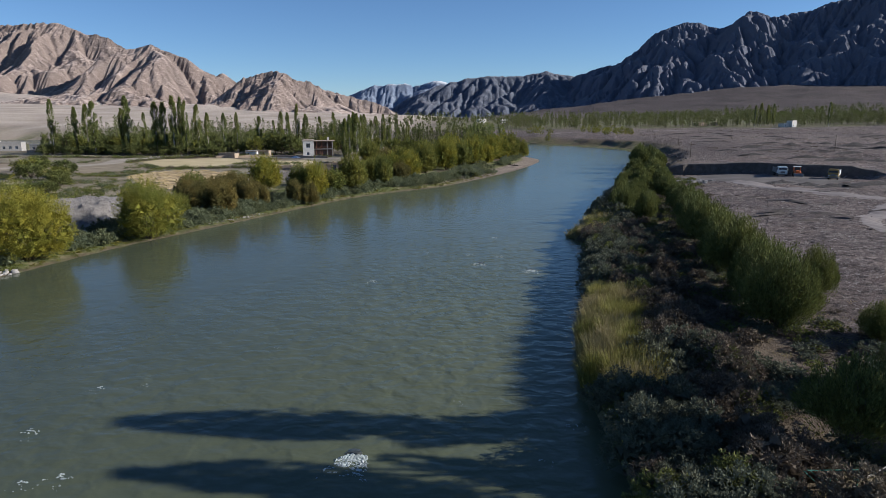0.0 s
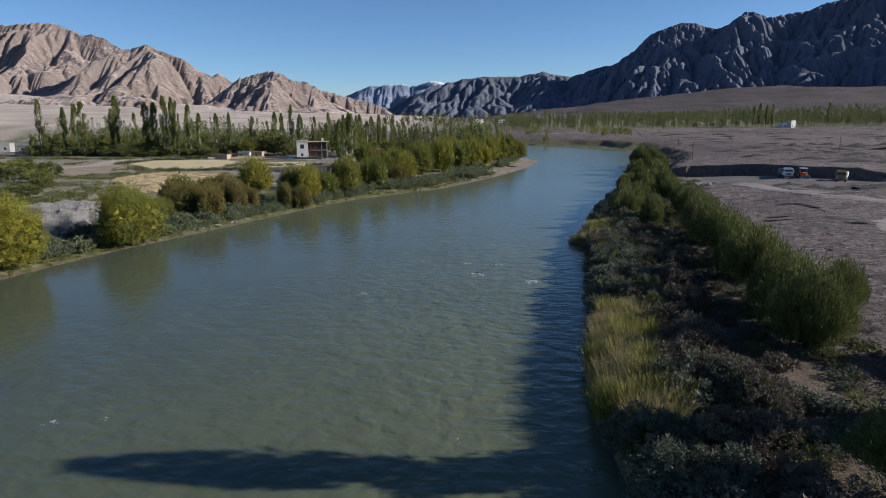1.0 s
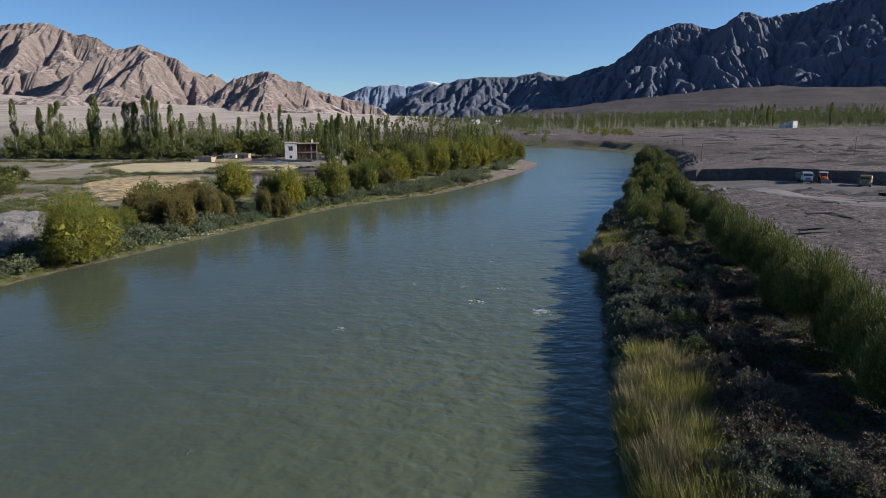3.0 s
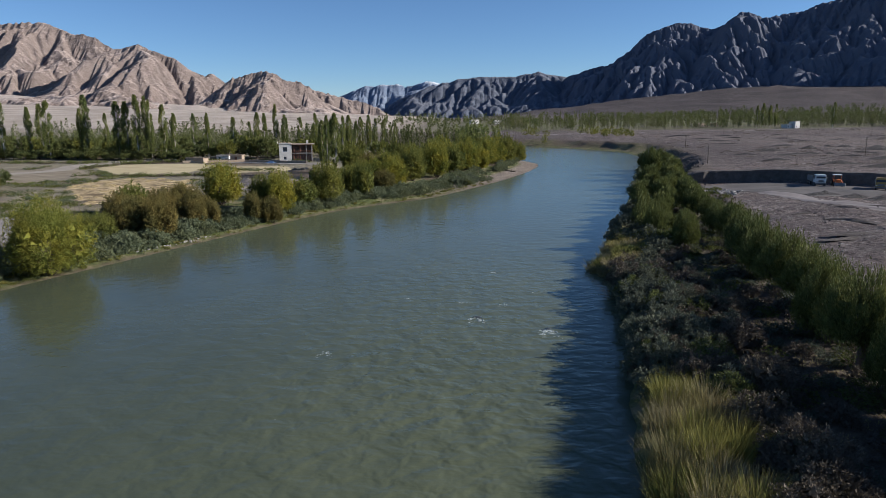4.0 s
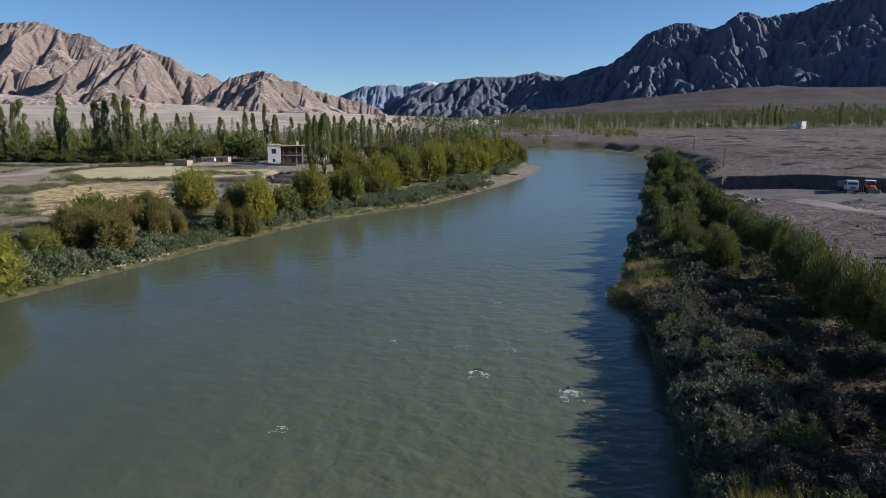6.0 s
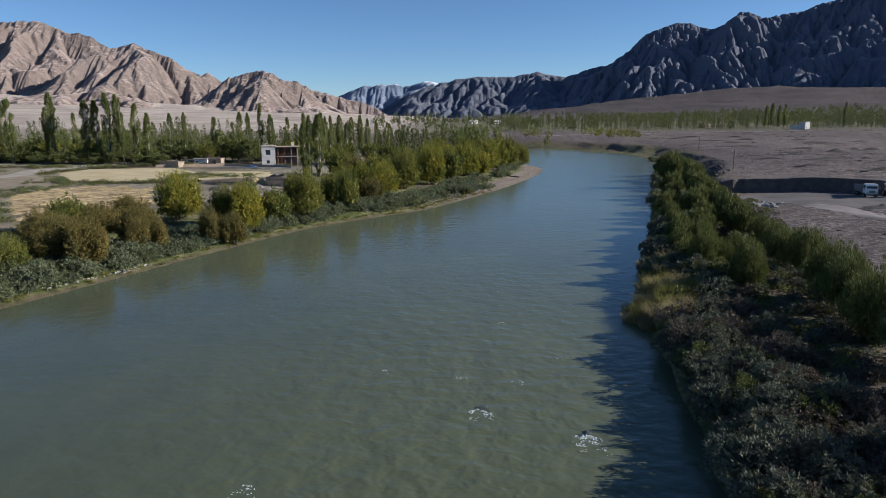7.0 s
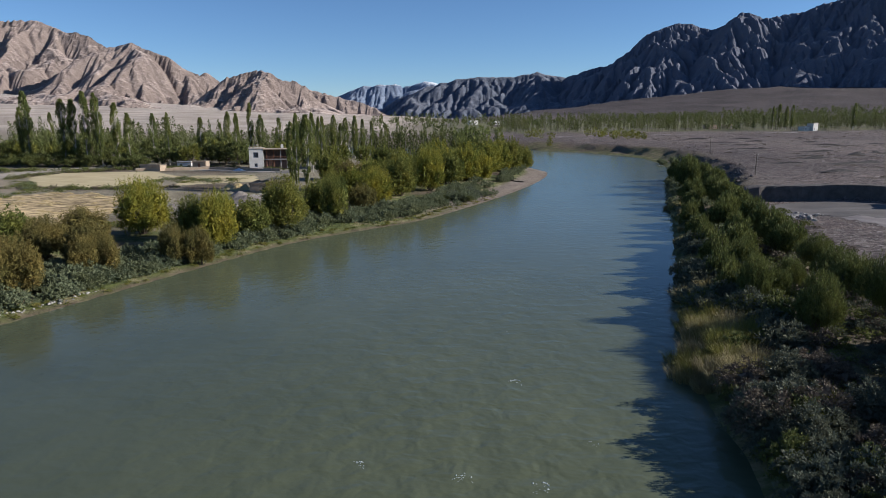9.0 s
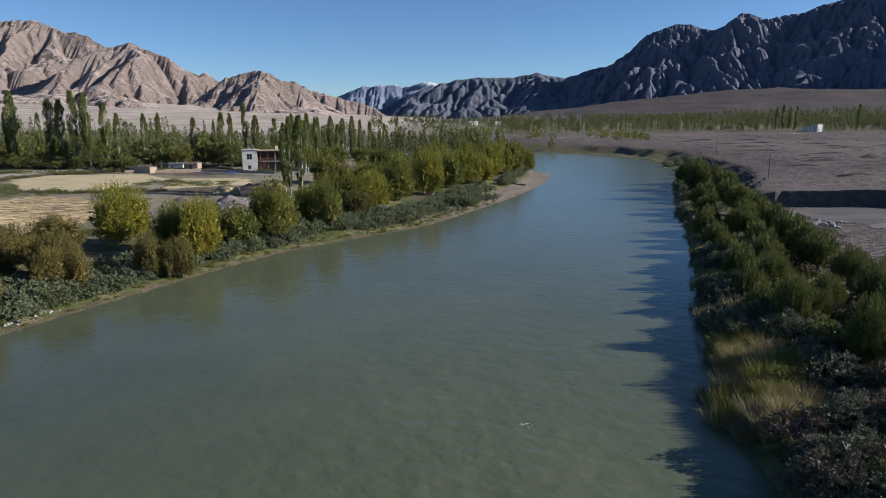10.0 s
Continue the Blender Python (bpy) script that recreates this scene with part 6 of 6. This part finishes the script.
def flat_house(name, x, y, turn, width, deep, tall, mat, holes, label, group="", sink=0.3, side_holes=()):
    """A flat-roofed house: four walls, windows in front, a roof slab with a low parapet."""
    root = put(new(name), pose(x, y, gz(x, y) - sink, 0, 0, turn))
    root.empty_display_size = 0.5
    t = 0.35
    for length, m, hs in ((width, pose(0, 0, 0), holes), (width, pose(width, deep, 0, 0, 0, 180), ()),
                          (deep - 2 * t, pose(width, t, 0, 0, 0, 90), side_holes), (deep - 2 * t, pose(0, deep - t, 0, 0, 0, -90), ())):
        o = part("wall", wall_with_holes(length, tall, t, list(hs)), mat, root)
        o.matrix_basis = m
        for h in hs:
            if h[3] - h[1] < 1.9:
                add_window(root, m, *h, t)
            else:
                d = part("door", block((h[0], 0.12, h[1]), (h[2], 0.18, h[3]), 0.01), MAT_WOOD, root)
                d.matrix_basis = m
    part("roof", block((-0.15, -0.15, tall), (width + 0.15, deep + 0.15, tall + 0.22)), MAT_MUD if mat != MAT_CONCRETE else MAT_CONCRETE, root)
    part("parapet", block((-0.1, -0.1, tall + 0.22), (width + 0.1, 0.2, tall + 0.5)), mat, root)
    return tagged(root, label, "house", group)


def build_house():
    """The two-storey house: a white block, and beside it an unfinished open frame of posts and slabs."""
    h = flat_house("village_house", -61.2, 262.0, 12, 4.4, 7.5, 6.6, MAT_WHITE, [(1.5, 1.0, 2.5, 2.1), (1.3, 3.9, 2.9, 5.6)], "two-storey white house with an unfinished open wing", sink=0.1, side_holes=[(1.5, 3.9, 3.2, 5.4)])
    for x in (5.2, 7.4, 9.6, 11.6):
        part("post", block((x, 0.6, 0), (x + 0.3, 0.9, 6.4)), MAT_WOOD if x < 8 else MAT_CONCRETE, h)
    part("back_wall", block((4.5, 3.4, 0), (12.0, 3.8, 6.3)), MAT_DARKWALL, h, "dark brown wall that darkens the open wing")
    part("side_wall", block((11.7, 0.95, 0), (12.05, 3.35, 6.3)), MAT_DARKWALL, h, "dark brown wall that darkens the open wing")
    # Added panel: closes the lower storey, standing in for its shaded inside.
    part("front_wall", block((4.5, 1.0, 0), (11.65, 1.3, 3.05)), MAT_DARKWALL, h, "dark brown wall that darkens the open wing")
    part("balcony_floor", block((4.6, 0.2, 3.1), (12.0, 3.4, 3.35)), MAT_CONCRETE, h)
    part("wing_roof", block((4.5, -0.2, 6.4), (12.8, 7.0, 6.62)), MAT_MUD, h)
    part("railing", block((4.8, 0.25, 4.1), (11.4, 0.33, 4.2), 0.01), MAT_WOOD, h)
    part("railing", block((4.8, 0.25, 3.7), (11.4, 0.33, 3.78), 0.01), MAT_WOOD, h)
    part("chimney", block((9.8, 3.0, 6.75), (10.6, 3.8, 7.9)), MAT_WHITE, h)
    for k, (x, w) in enumerate(((0.2, 1.0), (1.5, 1.4), (3.1, 1.1))):
        o = part("rooftop_brush", heap_mesh("rooftop_brush", w, 0.7, 0.8, 60 + k, 14), MAT_BRUSH, h, "dry brushwood stacked on the roof edge")
        o.matrix_basis = pose(x + 0.4, 0.6, 6.8)
    for x in (6.2, 6.8):
        part("ladder_rail", block((x, -0.1, 0), (x + 0.09, 0.0, 4.2), 0.01), MAT_WOOD, h)
    for k in range(9):
        part("rung", block((6.29, -0.09, 0.4 + k * 0.42), (6.8, -0.03, 0.46 + k * 0.42), 0.01), MAT_WOOD, h)


build_house()
flat_house("mud_shed", -43.8, 204.5, 6, 8.4, 4.0, 2.1, MAT_MUD, [(5.6, 0.3, 6.6, 2.0)], "low mud-brick shed with brushwood stacked on its roof")
for k in range(4):
    o = part("brushwood_stack", heap_mesh("brushwood_stack", 1.7, 1.6, 0.8, 80 + k, 16), MAT_BRUSH)
    put(o, pose(-42.4 + k * 2.0, 206.6 + 0.2 * k, gz(-43.8, 204.5) + 2.0, 0, 0, 6))
    tagged(o, "dry brushwood stacked on the shed roof", "brushwood", "roof stacks")
flat_house("field_hut", -79.5, 262, 3, 4.2, 4, 2.6, MAT_MUD, [(1.6, 0.3, 2.5, 2.2)], "small pinkish mud-plastered hut beside the field")
flat_house("field_shed", -93.5, 256, -12, 7.0, 3.2, 1.7, MAT_MUD, [], "low dark-roofed mud shed at the field's edge")
flat_house("white_shed", -86.0, 266, 4, 4.5, 3.5, 2.0, MAT_WHITE, [(0.8, 0.9, 1.5, 1.6)], "low whitewashed shed beside the field")
for x, y, turn, w, d, t, label in [(-219, 300, 20, 14, 8, 4.0, "pale flat-roofed village house at the foot of the slope"), (-196, 296, 12, 9, 6, 3.2, "low grey village house among shrubs"), (-146, 312, 8, 7, 6, 6.0, "two-storey white village house behind poplars"),
                                    (-128, 330, 5, 9, 7, 4.0, "white flat-roofed village house among trees"), (-104, 372, 0, 13, 7, 4.2, "white flat-roofed village house among trees"), (-86, 420, 4, 10, 7, 4.6, "white flat-roofed village house among trees"),
                                    (-250, 330, 20, 12, 8, 4.0, "pale flat-roofed village house at the foot of the slope"), (-140, 430, 10, 22, 8, 4.5, "long pale building before the sandy slope"), (-64, 432, 5, 9, 6, 4.6, "white flat-roofed village house among trees")]:
    flat_house("distant_house", x, y, turn, w, d, t, MAT_WHITE if "white" in label else MAT_CONCRETE, [(1.0 + 2.6 * k, 1.1, 2.2 + 2.6 * k, 2.4) for k in range(int((w - 1) / 2.6))], label, "village houses")
for x, y, turn, w, d, t, label in [(299, 592, 24, 5.5, 6, 6.0, "white two-storey house before the poplar belt"), (292, 592, 24, 6, 6, 3.6, "low white house before the poplar belt"), (240, 655, 24, 10, 8, 3.5, "pale house within the poplar belt"), (262, 668, 24, 8, 8, 3.5, "pale house within the poplar belt"),
                                    (30, 900, 24, 11, 8, 5, "small white house on the far plain"), (62, 905, 24, 9, 8, 5, "small white house on the far plain"), (84, 910, 24, 18, 8, 5, "small tan house on the far plain")]:
    flat_house("distant_house", x, y, turn, w, d, t, MAT_WHITE if "white" in label else MAT_MUD, [(1.0 + 2.8 * k, 1.1, 2.3 + 2.8 * k, 2.5) for k in range(int((w - 1) / 2.8))], label, "valley houses")


def low_wall(x0, y0, x1, y1, h, mat, label):
    n = max(2, int(math.dist((x0, y0), (x1, y1)) / 2.5))
    root = new("boundary_wall")
    turn = math.degrees(math.atan2(y1 - y0, x1 - x0))
    for k in range(n):
        x, y = x0 + (x1 - x0) * k / n, y0 + (y1 - y0) * k / n
        o = part("wall_section", block((0, -0.22, -0.3), (math.dist((x0, y0), (x1, y1)) / n, 0.22, h * (0.85 + 0.3 * (k * 37 % 10) / 10)), 0.06), mat, root)
        o.matrix_basis = pose(x, y, gz(x, y), 0, 0, turn)
    tagged(root, label, "wall", "boundary walls")


low_wall(-94, 254, -74, 262, 0.9, MAT_MUD, "low crumbling mud wall along the field")
low_wall(-74, 262, -50, 256, 0.9, MAT_MUD, "low crumbling mud wall along the field")
low_wall(-190, 285, -150, 268, 1.2, MAT_MUD, "low mud wall before the village")
low_wall(-150, 268, -112, 276, 1.0, MAT_MUD, "low mud wall before the village")
o = part("tarpaulin", heap_mesh("tarpaulin", 2.2, 1.2, 0.9, 71, 18), MAT_TARP)
tagged(put(o, pose(-63.5, 258.5, gz(-63.5, 258.5))), "blue and white tarpaulin over a heap beside the house", "tarpaulin")

# ---- power poles ----
def power_pole(x, y, h):
    root = put(new("power_pole"), pose(x, y, gz(x, y), 0, 0, 25))
    bm = bmesh.new()
    bmesh.ops.create_cone(bm, cap_ends=True, segments=10, radius1=0.12, radius2=0.08, depth=h + 0.6)
    bmesh.ops.translate(bm, verts=bm.verts[:], vec=(0, 0, h / 2 - 0.3))
    part("post", bm, MAT_POLE, root)
    part("crossarm", block((-0.7, 0.12, h - 0.5), (0.7, 0.22, h - 0.38), 0.01), MAT_POLE, root)
    for a in (-0.6, 0.6):
        bm = bmesh.new()
        bmesh.ops.create_cone(bm, cap_ends=True, segments=8, radius1=0.07, radius2=0.04, depth=0.22)
        part("insulator", bm, MAT_WHITE, root).matrix_basis = pose(a, 0.17, h - 0.27)
    tagged(root, "thin weathered power pole on the gravel terrace", "power pole", "power poles")


power_pole(78.0, 216.0, 5.4)
power_pole(131.0, 227.0, 5.4)
power_pole(112.0, 330.0, 6.0)

# ---- vehicles in the pit ----
MAT_TRUCK = mat_plain("white_truck_paint", (0.66, 0.66, 0.64), 0.45, vary=0.12, scale=2, bump=0)
MAT_STEEL = mat_plain("dusty_grey_steel", (0.17, 0.165, 0.16), 0.7, vary=0.25, scale=2, bump=0.2)
MAT_ORANGE = mat_plain("orange_paint", (0.55, 0.14, 0.03), 0.5, vary=0.2, scale=2, bump=0)
MAT_YELLOW = mat_plain("yellow_paint", (0.30, 0.19, 0.045), 0.5, vary=0.15, scale=2, bump=0)
MAT_RUBBER = mat_plain("black_rubber", (0.02, 0.02, 0.02), 0.9, vary=0.2, scale=6, bump=0.2)
MAT_LAMP = mat_plain("headlamp_glass", (0.5, 0.5, 0.48), 0.2, vary=0.1, scale=6, bump=0)


def wheel(parent, x, y, r, w):
    def ring(rad, wide, inset):
        bm = bmesh.new()
        bmesh.ops.create_cone(bm, cap_ends=True, segments=18, radius1=rad, radius2=rad, depth=wide)
        bmesh.ops.bevel(bm, geom=[e for e in bm.edges if abs(e.verts[0].co.z - e.verts[1].co.z) < 1e-4], offset=inset, segments=2, affect="EDGES", clamp_overlap=True)
        return bm
    t = part("wheel", ring(r, w, 0.06), MAT_RUBBER, parent)
    t.matrix_basis = pose(x, y, r, 0, 90, 0)
    part("rim", ring(r * 0.55, w + 0.04, 0.02), MAT_STEEL, t)


def tipper_truck(x, y, turn, paint, label, body_mat):
    """Cab in front (towards -y), an open tipping body behind."""
    root = put(new("tipper_truck"), pose(x, y, gz(x, y) + 0.12, 0, 0, turn))
    cab = bmesh.new()
    bmesh.ops.create_cube(cab, size=1.0)
    for v in cab.verts:
        v.co = Vector((v.co.x * 2.3, v.co.y * 1.9 - 2.6, v.co.z * 1.9 + 1.75))
        if v.co.z > 2 and v.co.y < -3:
            v.co.y += 0.35
        if v.co.z > 2:
            v.co.x *= 0.93
    bmesh.ops.bevel(cab, geom=cab.edges[:], offset=0.12, segments=3, affect="EDGES")
    part("cab", cab, paint, root)
    ws = block((-0.95, -3.44, 1.85), (0.95, -3.40, 2.5), 0.01)
    for v in ws.verts:
        v.co.y += 0.30 * (v.co.z - 1.85) / 0.8
    part("windscreen", ws, MAT_GLASS, root)
    for a in (-1.13, 1.13):
        part("side_window", block((a - 0.02, -3.05, 1.9), (a + 0.02, -2.0, 2.5), 0.01), MAT_GLASS, root)
        part("mirror", block((a * 1.18 - 0.05, -3.45, 1.7), (a * 1.18 + 0.05, -3.35, 2.2), 0.02), MAT_STEEL, root)
        part("headlight", block((a * 0.75 - 0.16, -3.60, 0.95), (a * 0.75 + 0.16, -3.53, 1.2), 0.03), MAT_LAMP, root)
    part("grille", block((-0.55, -3.59, 0.95), (0.55, -3.54, 1.45), 0.02), MAT_STEEL, root)
    part("bumper", block((-1.15, -3.72, 0.5), (1.15, -3.5, 0.82), 0.04), MAT_STEEL, root)
    part("chassis", block((-0.5, -3.2, 0.55), (0.5, 2.9, 0.85), 0.03), MAT_STEEL, root)
    for a in (-1.2, 1.1):
        part("body_side", block((a, -1.5, 1.05), (a + 0.1, 3.0, 2.25), 0.02), body_mat, root)
    part("body_front", block((-1.1, -1.5, 1.05), (1.1, -1.4, 2.45), 0.02), body_mat, root)
    part("tailgate", block((-1.1, 2.9, 1.05), (1.1, 3.0, 2.15), 0.02), body_mat, root)
    part("body_floor", block((-1.1, -1.4, 0.9), (1.1, 2.9, 1.04), 0.02), body_mat, root)
    for wx in (-0.98, 0.98):
        for wy in (-2.6, 1.0, 2.2):
            wheel(root, wx, wy, 0.5, 0.32)
    tagged(root, label, "truck", "pit vehicles")


def digger(x, y, turn):
    """A wheeled tractor with a cab and a front loader bucket."""
    root = put(new("loader_tractor"), pose(x, y, gz(x, y) + 0.12, 0, 0, turn))
    part("bonnet", block((-0.5, -2.3, 0.9), (0.5, -0.5, 1.6), 0.12), MAT_ORANGE, root)
    part("cab", block((-0.8, -0.5, 0.9), (0.8, 1.1, 1.5), 0.06), MAT_ORANGE, root)
    for px, py in ((-0.74, -0.45), (0.66, -0.45), (-0.74, 0.95), (0.66, 0.95)):
        part("cab_post", block((px, py, 1.5), (px + 0.09, py + 0.09, 2.45), 0.01), MAT_ORANGE, root)
    part("cab_window", block((-0.62, -0.42, 1.5), (0.64, -0.39, 2.4), 0.0), MAT_GLASS, root)
    part("cab_roof", block((-0.9, -0.6, 2.45), (0.9, 1.2, 2.6), 0.05), MAT_TRUCK, root, "white cab roof")
    for a in (-0.72, 0.62):
        bm = block((a, -3.3, 0.7), (a + 0.1, -0.3, 0.9), 0.02)
        for v in bm.verts:
            v.co.z += max(0, (v.co.y + 3.3)) * 0.22
        part("loader_arm", bm, MAT_ORANGE, root)
    bk = block((-1.1, -3.9, 0.25), (1.1, -3.25, 1.0), 0.05)
    for v in bk.verts:
        if v.co.y < -3.6 and v.co.z > 0.6:
            v.co.y += 0.45
    part("bucket", bk, MAT_STEEL, root)
    for wx in (-0.85, 0.85):
        wheel(root, wx, 0.5, 0.75, 0.4)
        wheel(root, wx, -1.7, 0.48, 0.32)
    tagged(root, "orange wheeled loader tractor with a white cab roof", "tractor", "pit vehicles")


tipper_truck(87.4, 174.8, -14, MAT_TRUCK, "white tipper truck with a dusty grey body in the pit", MAT_STEEL)
digger(90.4, 171.8, -20)
tipper_truck(97.0, 166.3, -34, MAT_YELLOW, "yellow tipper truck with a pale dusty body in the pit", MAT_TRUCK)

# ---- white water ----
def mat_foam():
    m, nt, p = graph("river_foam")
    n = noise_node(nt, 5.0, 6, 0.75)
    nt.links.new(ramp_node(nt, n, [(0.38, (0.17, 0.20, 0.18)), (0.66, (0.56, 0.60, 0.58))]), p.inputs["Base Color"])
    p.inputs["Roughness"].default_value = 0.5
    bump_node(nt, n, 0.6, 0.05, p)
    return m


MAT_FOAM = mat_foam()
MAT_WETROCK = mat_plain("wet_river_rock", (0.055, 0.06, 0.055), 0.35, vary=0.3, scale=2, bump=0.5)


def foam_mesh(key, size, n, seed):
    """Thin broken crests in arcs over a sunken boulder, with flecks trailing downstream (towards -y)."""
    w = np.random.default_rng(seed)
    vs, fs, base = [], [], 0
    m = 18
    for k in range(max(8, n // 2)):
        trail = w.uniform() ** 1.7
        a0, long = w.uniform(-1.2, 0.9), w.uniform(0.25, 0.9) * (1 - 0.5 * trail)
        a = np.linspace(a0, a0 + long, m)
        t = np.linspace(0, 1, m)
        rad = size * (0.62 + 0.4 * trail + 0.10 * (fbm(t * 3, t * 0 + k, 2, seed) - 0.5))
        x = np.sin(a) * rad + w.normal(0, 0.05 * size)
        y = np.cos(a) * rad * 0.55 - trail * size * 1.7 + w.normal(0, 0.06 * size)
        wide = size * (0.17 - 0.10 * trail) * np.sin(t * math.pi) ** 0.7 * (0.3 + 1.2 * vnoise(t * 7, t * 0 + k, seed + 3)) * w.uniform(0.5, 1.1)
        crest = wide * 0.28
        rows = [np.stack([x, y + wide * c, crest * up - 0.015], -1) for c, up in ((0.5, 0.0), (0.15, 1.0), (-0.3, 0.6), (-0.9, 0.0))]
        vs.append(np.stack(rows, 1).reshape(-1, 3))
        q = quads(4, m) + base
        fs += [q[:, :3], q[:, [0, 2, 3]]]
        base += 4 * m
    return fast_mesh(key, np.concatenate(vs), np.concatenate(fs), True)


RAPIDS = [(-4.4, 33.0, 1.5, 170), (10.6, 78.3, 1.0, 90), (-8.4, 73.0, 0.7, 40), (7.2, 86.8, 0.6, 34), (11.0, 91.4, 0.45, 22), (4.3, 81.9, 0.95, 42), (7.2, 100.7, 0.6, 30), (3.1, 87.7, 0.6, 32), (-2.8, 88.9, 0.5, 26),
          (7.6, 111.9, 0.4, 16), (-24.0, 42.5, 0.55, 24), (-21.0, 43.0, 0.45, 16), (-24.7, 36.0, 0.7, 24), (-13.7, 50.8, 0.4, 14), (-19.8, 30.8, 0.8, 26), (-21.6, 30.3, 0.6, 20), (9.0, 37.5, 0.7, 24), (1.5, 40.5, 0.5, 14), (6.5, 33.0, 0.5, 14), (-9.5, 61, 0.3, 10), (93, 330, 1.6, 40), (88, 318, 1.4, 30)]
for k, (x, y, s, n) in enumerate(RAPIDS):
    s *= 1.35 if s < 1.2 else 1.0
    o = part("white_water", foam_mesh("white_water", s, int(n * 1.5), 200 + k), MAT_FOAM)
    put(o, pose(x, y, 0.0, 0, 0, -8))
    tagged(o, "white water breaking over a sunken boulder", "rapids", "rapids")
    if s > 1.25:
        b = part("boulder", STONES[k % 5].copy(), None, o, "dark wet boulder")
        b.data.materials.clear()
        b.data.materials.append(MAT_WETROCK)
        b.matrix_basis = pose(0, s * 0.55, -0.10 * s, 0, 0, 40 * k) @ Matrix.Diagonal((s * 0.9, s * 0.6, s * 0.55, 1))

# ---- small things on the near bank ----
MAT_NET = mat_plain("green_net", (0.02, 0.17, 0.13), 0.7, vary=0.2, scale=6, bump=0)
MAT_STICK = mat_plain("bare_pale_stick", (0.42, 0.38, 0.33), 0.9, vary=0.2, scale=5, bump=0.3)


def rods(name, pairs, r, mat, parent=None, label=""):
    v, f = tubes([np.linspace(a, b, 3) for a, b in pairs], [(r, r * 0.7)] * len(pairs), 6)
    return part(name, fast_mesh(name, v, f, True), mat, parent, label)


def net_frame():
    """A thin frame of poles with green netting, by the nearest willow."""
    z = gz(19.5, 28.0)
    root = put(new("net_frame"), pose(17.8, 27.9, z, 0, 0, 0))
    rods("top_rail", [((0, 0, 1.0), (2.6, 0.1, 1.0))], 0.035, MAT_NET, root)
    for x in (0.0, 1.3, 2.6):
        rods("post", [((x, 0.03 * x, -0.2), (x, 0.03 * x, 1.02))], 0.035, MAT_NET, root)
    for k in range(4):
        rods("brace", [((0.3 * k, 0, 1.0), (1.0 + 0.5 * k, -0.5, 0.05))], 0.022, MAT_NET, root)
    tagged(root, "light frame of green netting poles among shrubs", "net frame")


net_frame()
o = rods("bare_branch", [((19.6, 27.0, gz(19.6, 27) + 0.05), (20.6, 27.7, gz(20, 27) + 0.75)), ((20.6, 27.7, gz(20, 27) + 0.75), (21.9, 28.2, gz(20, 27) + 1.1))], 0.04, MAT_STICK)
tagged(o, "bare pale branch lying over the shrubs", "branch")
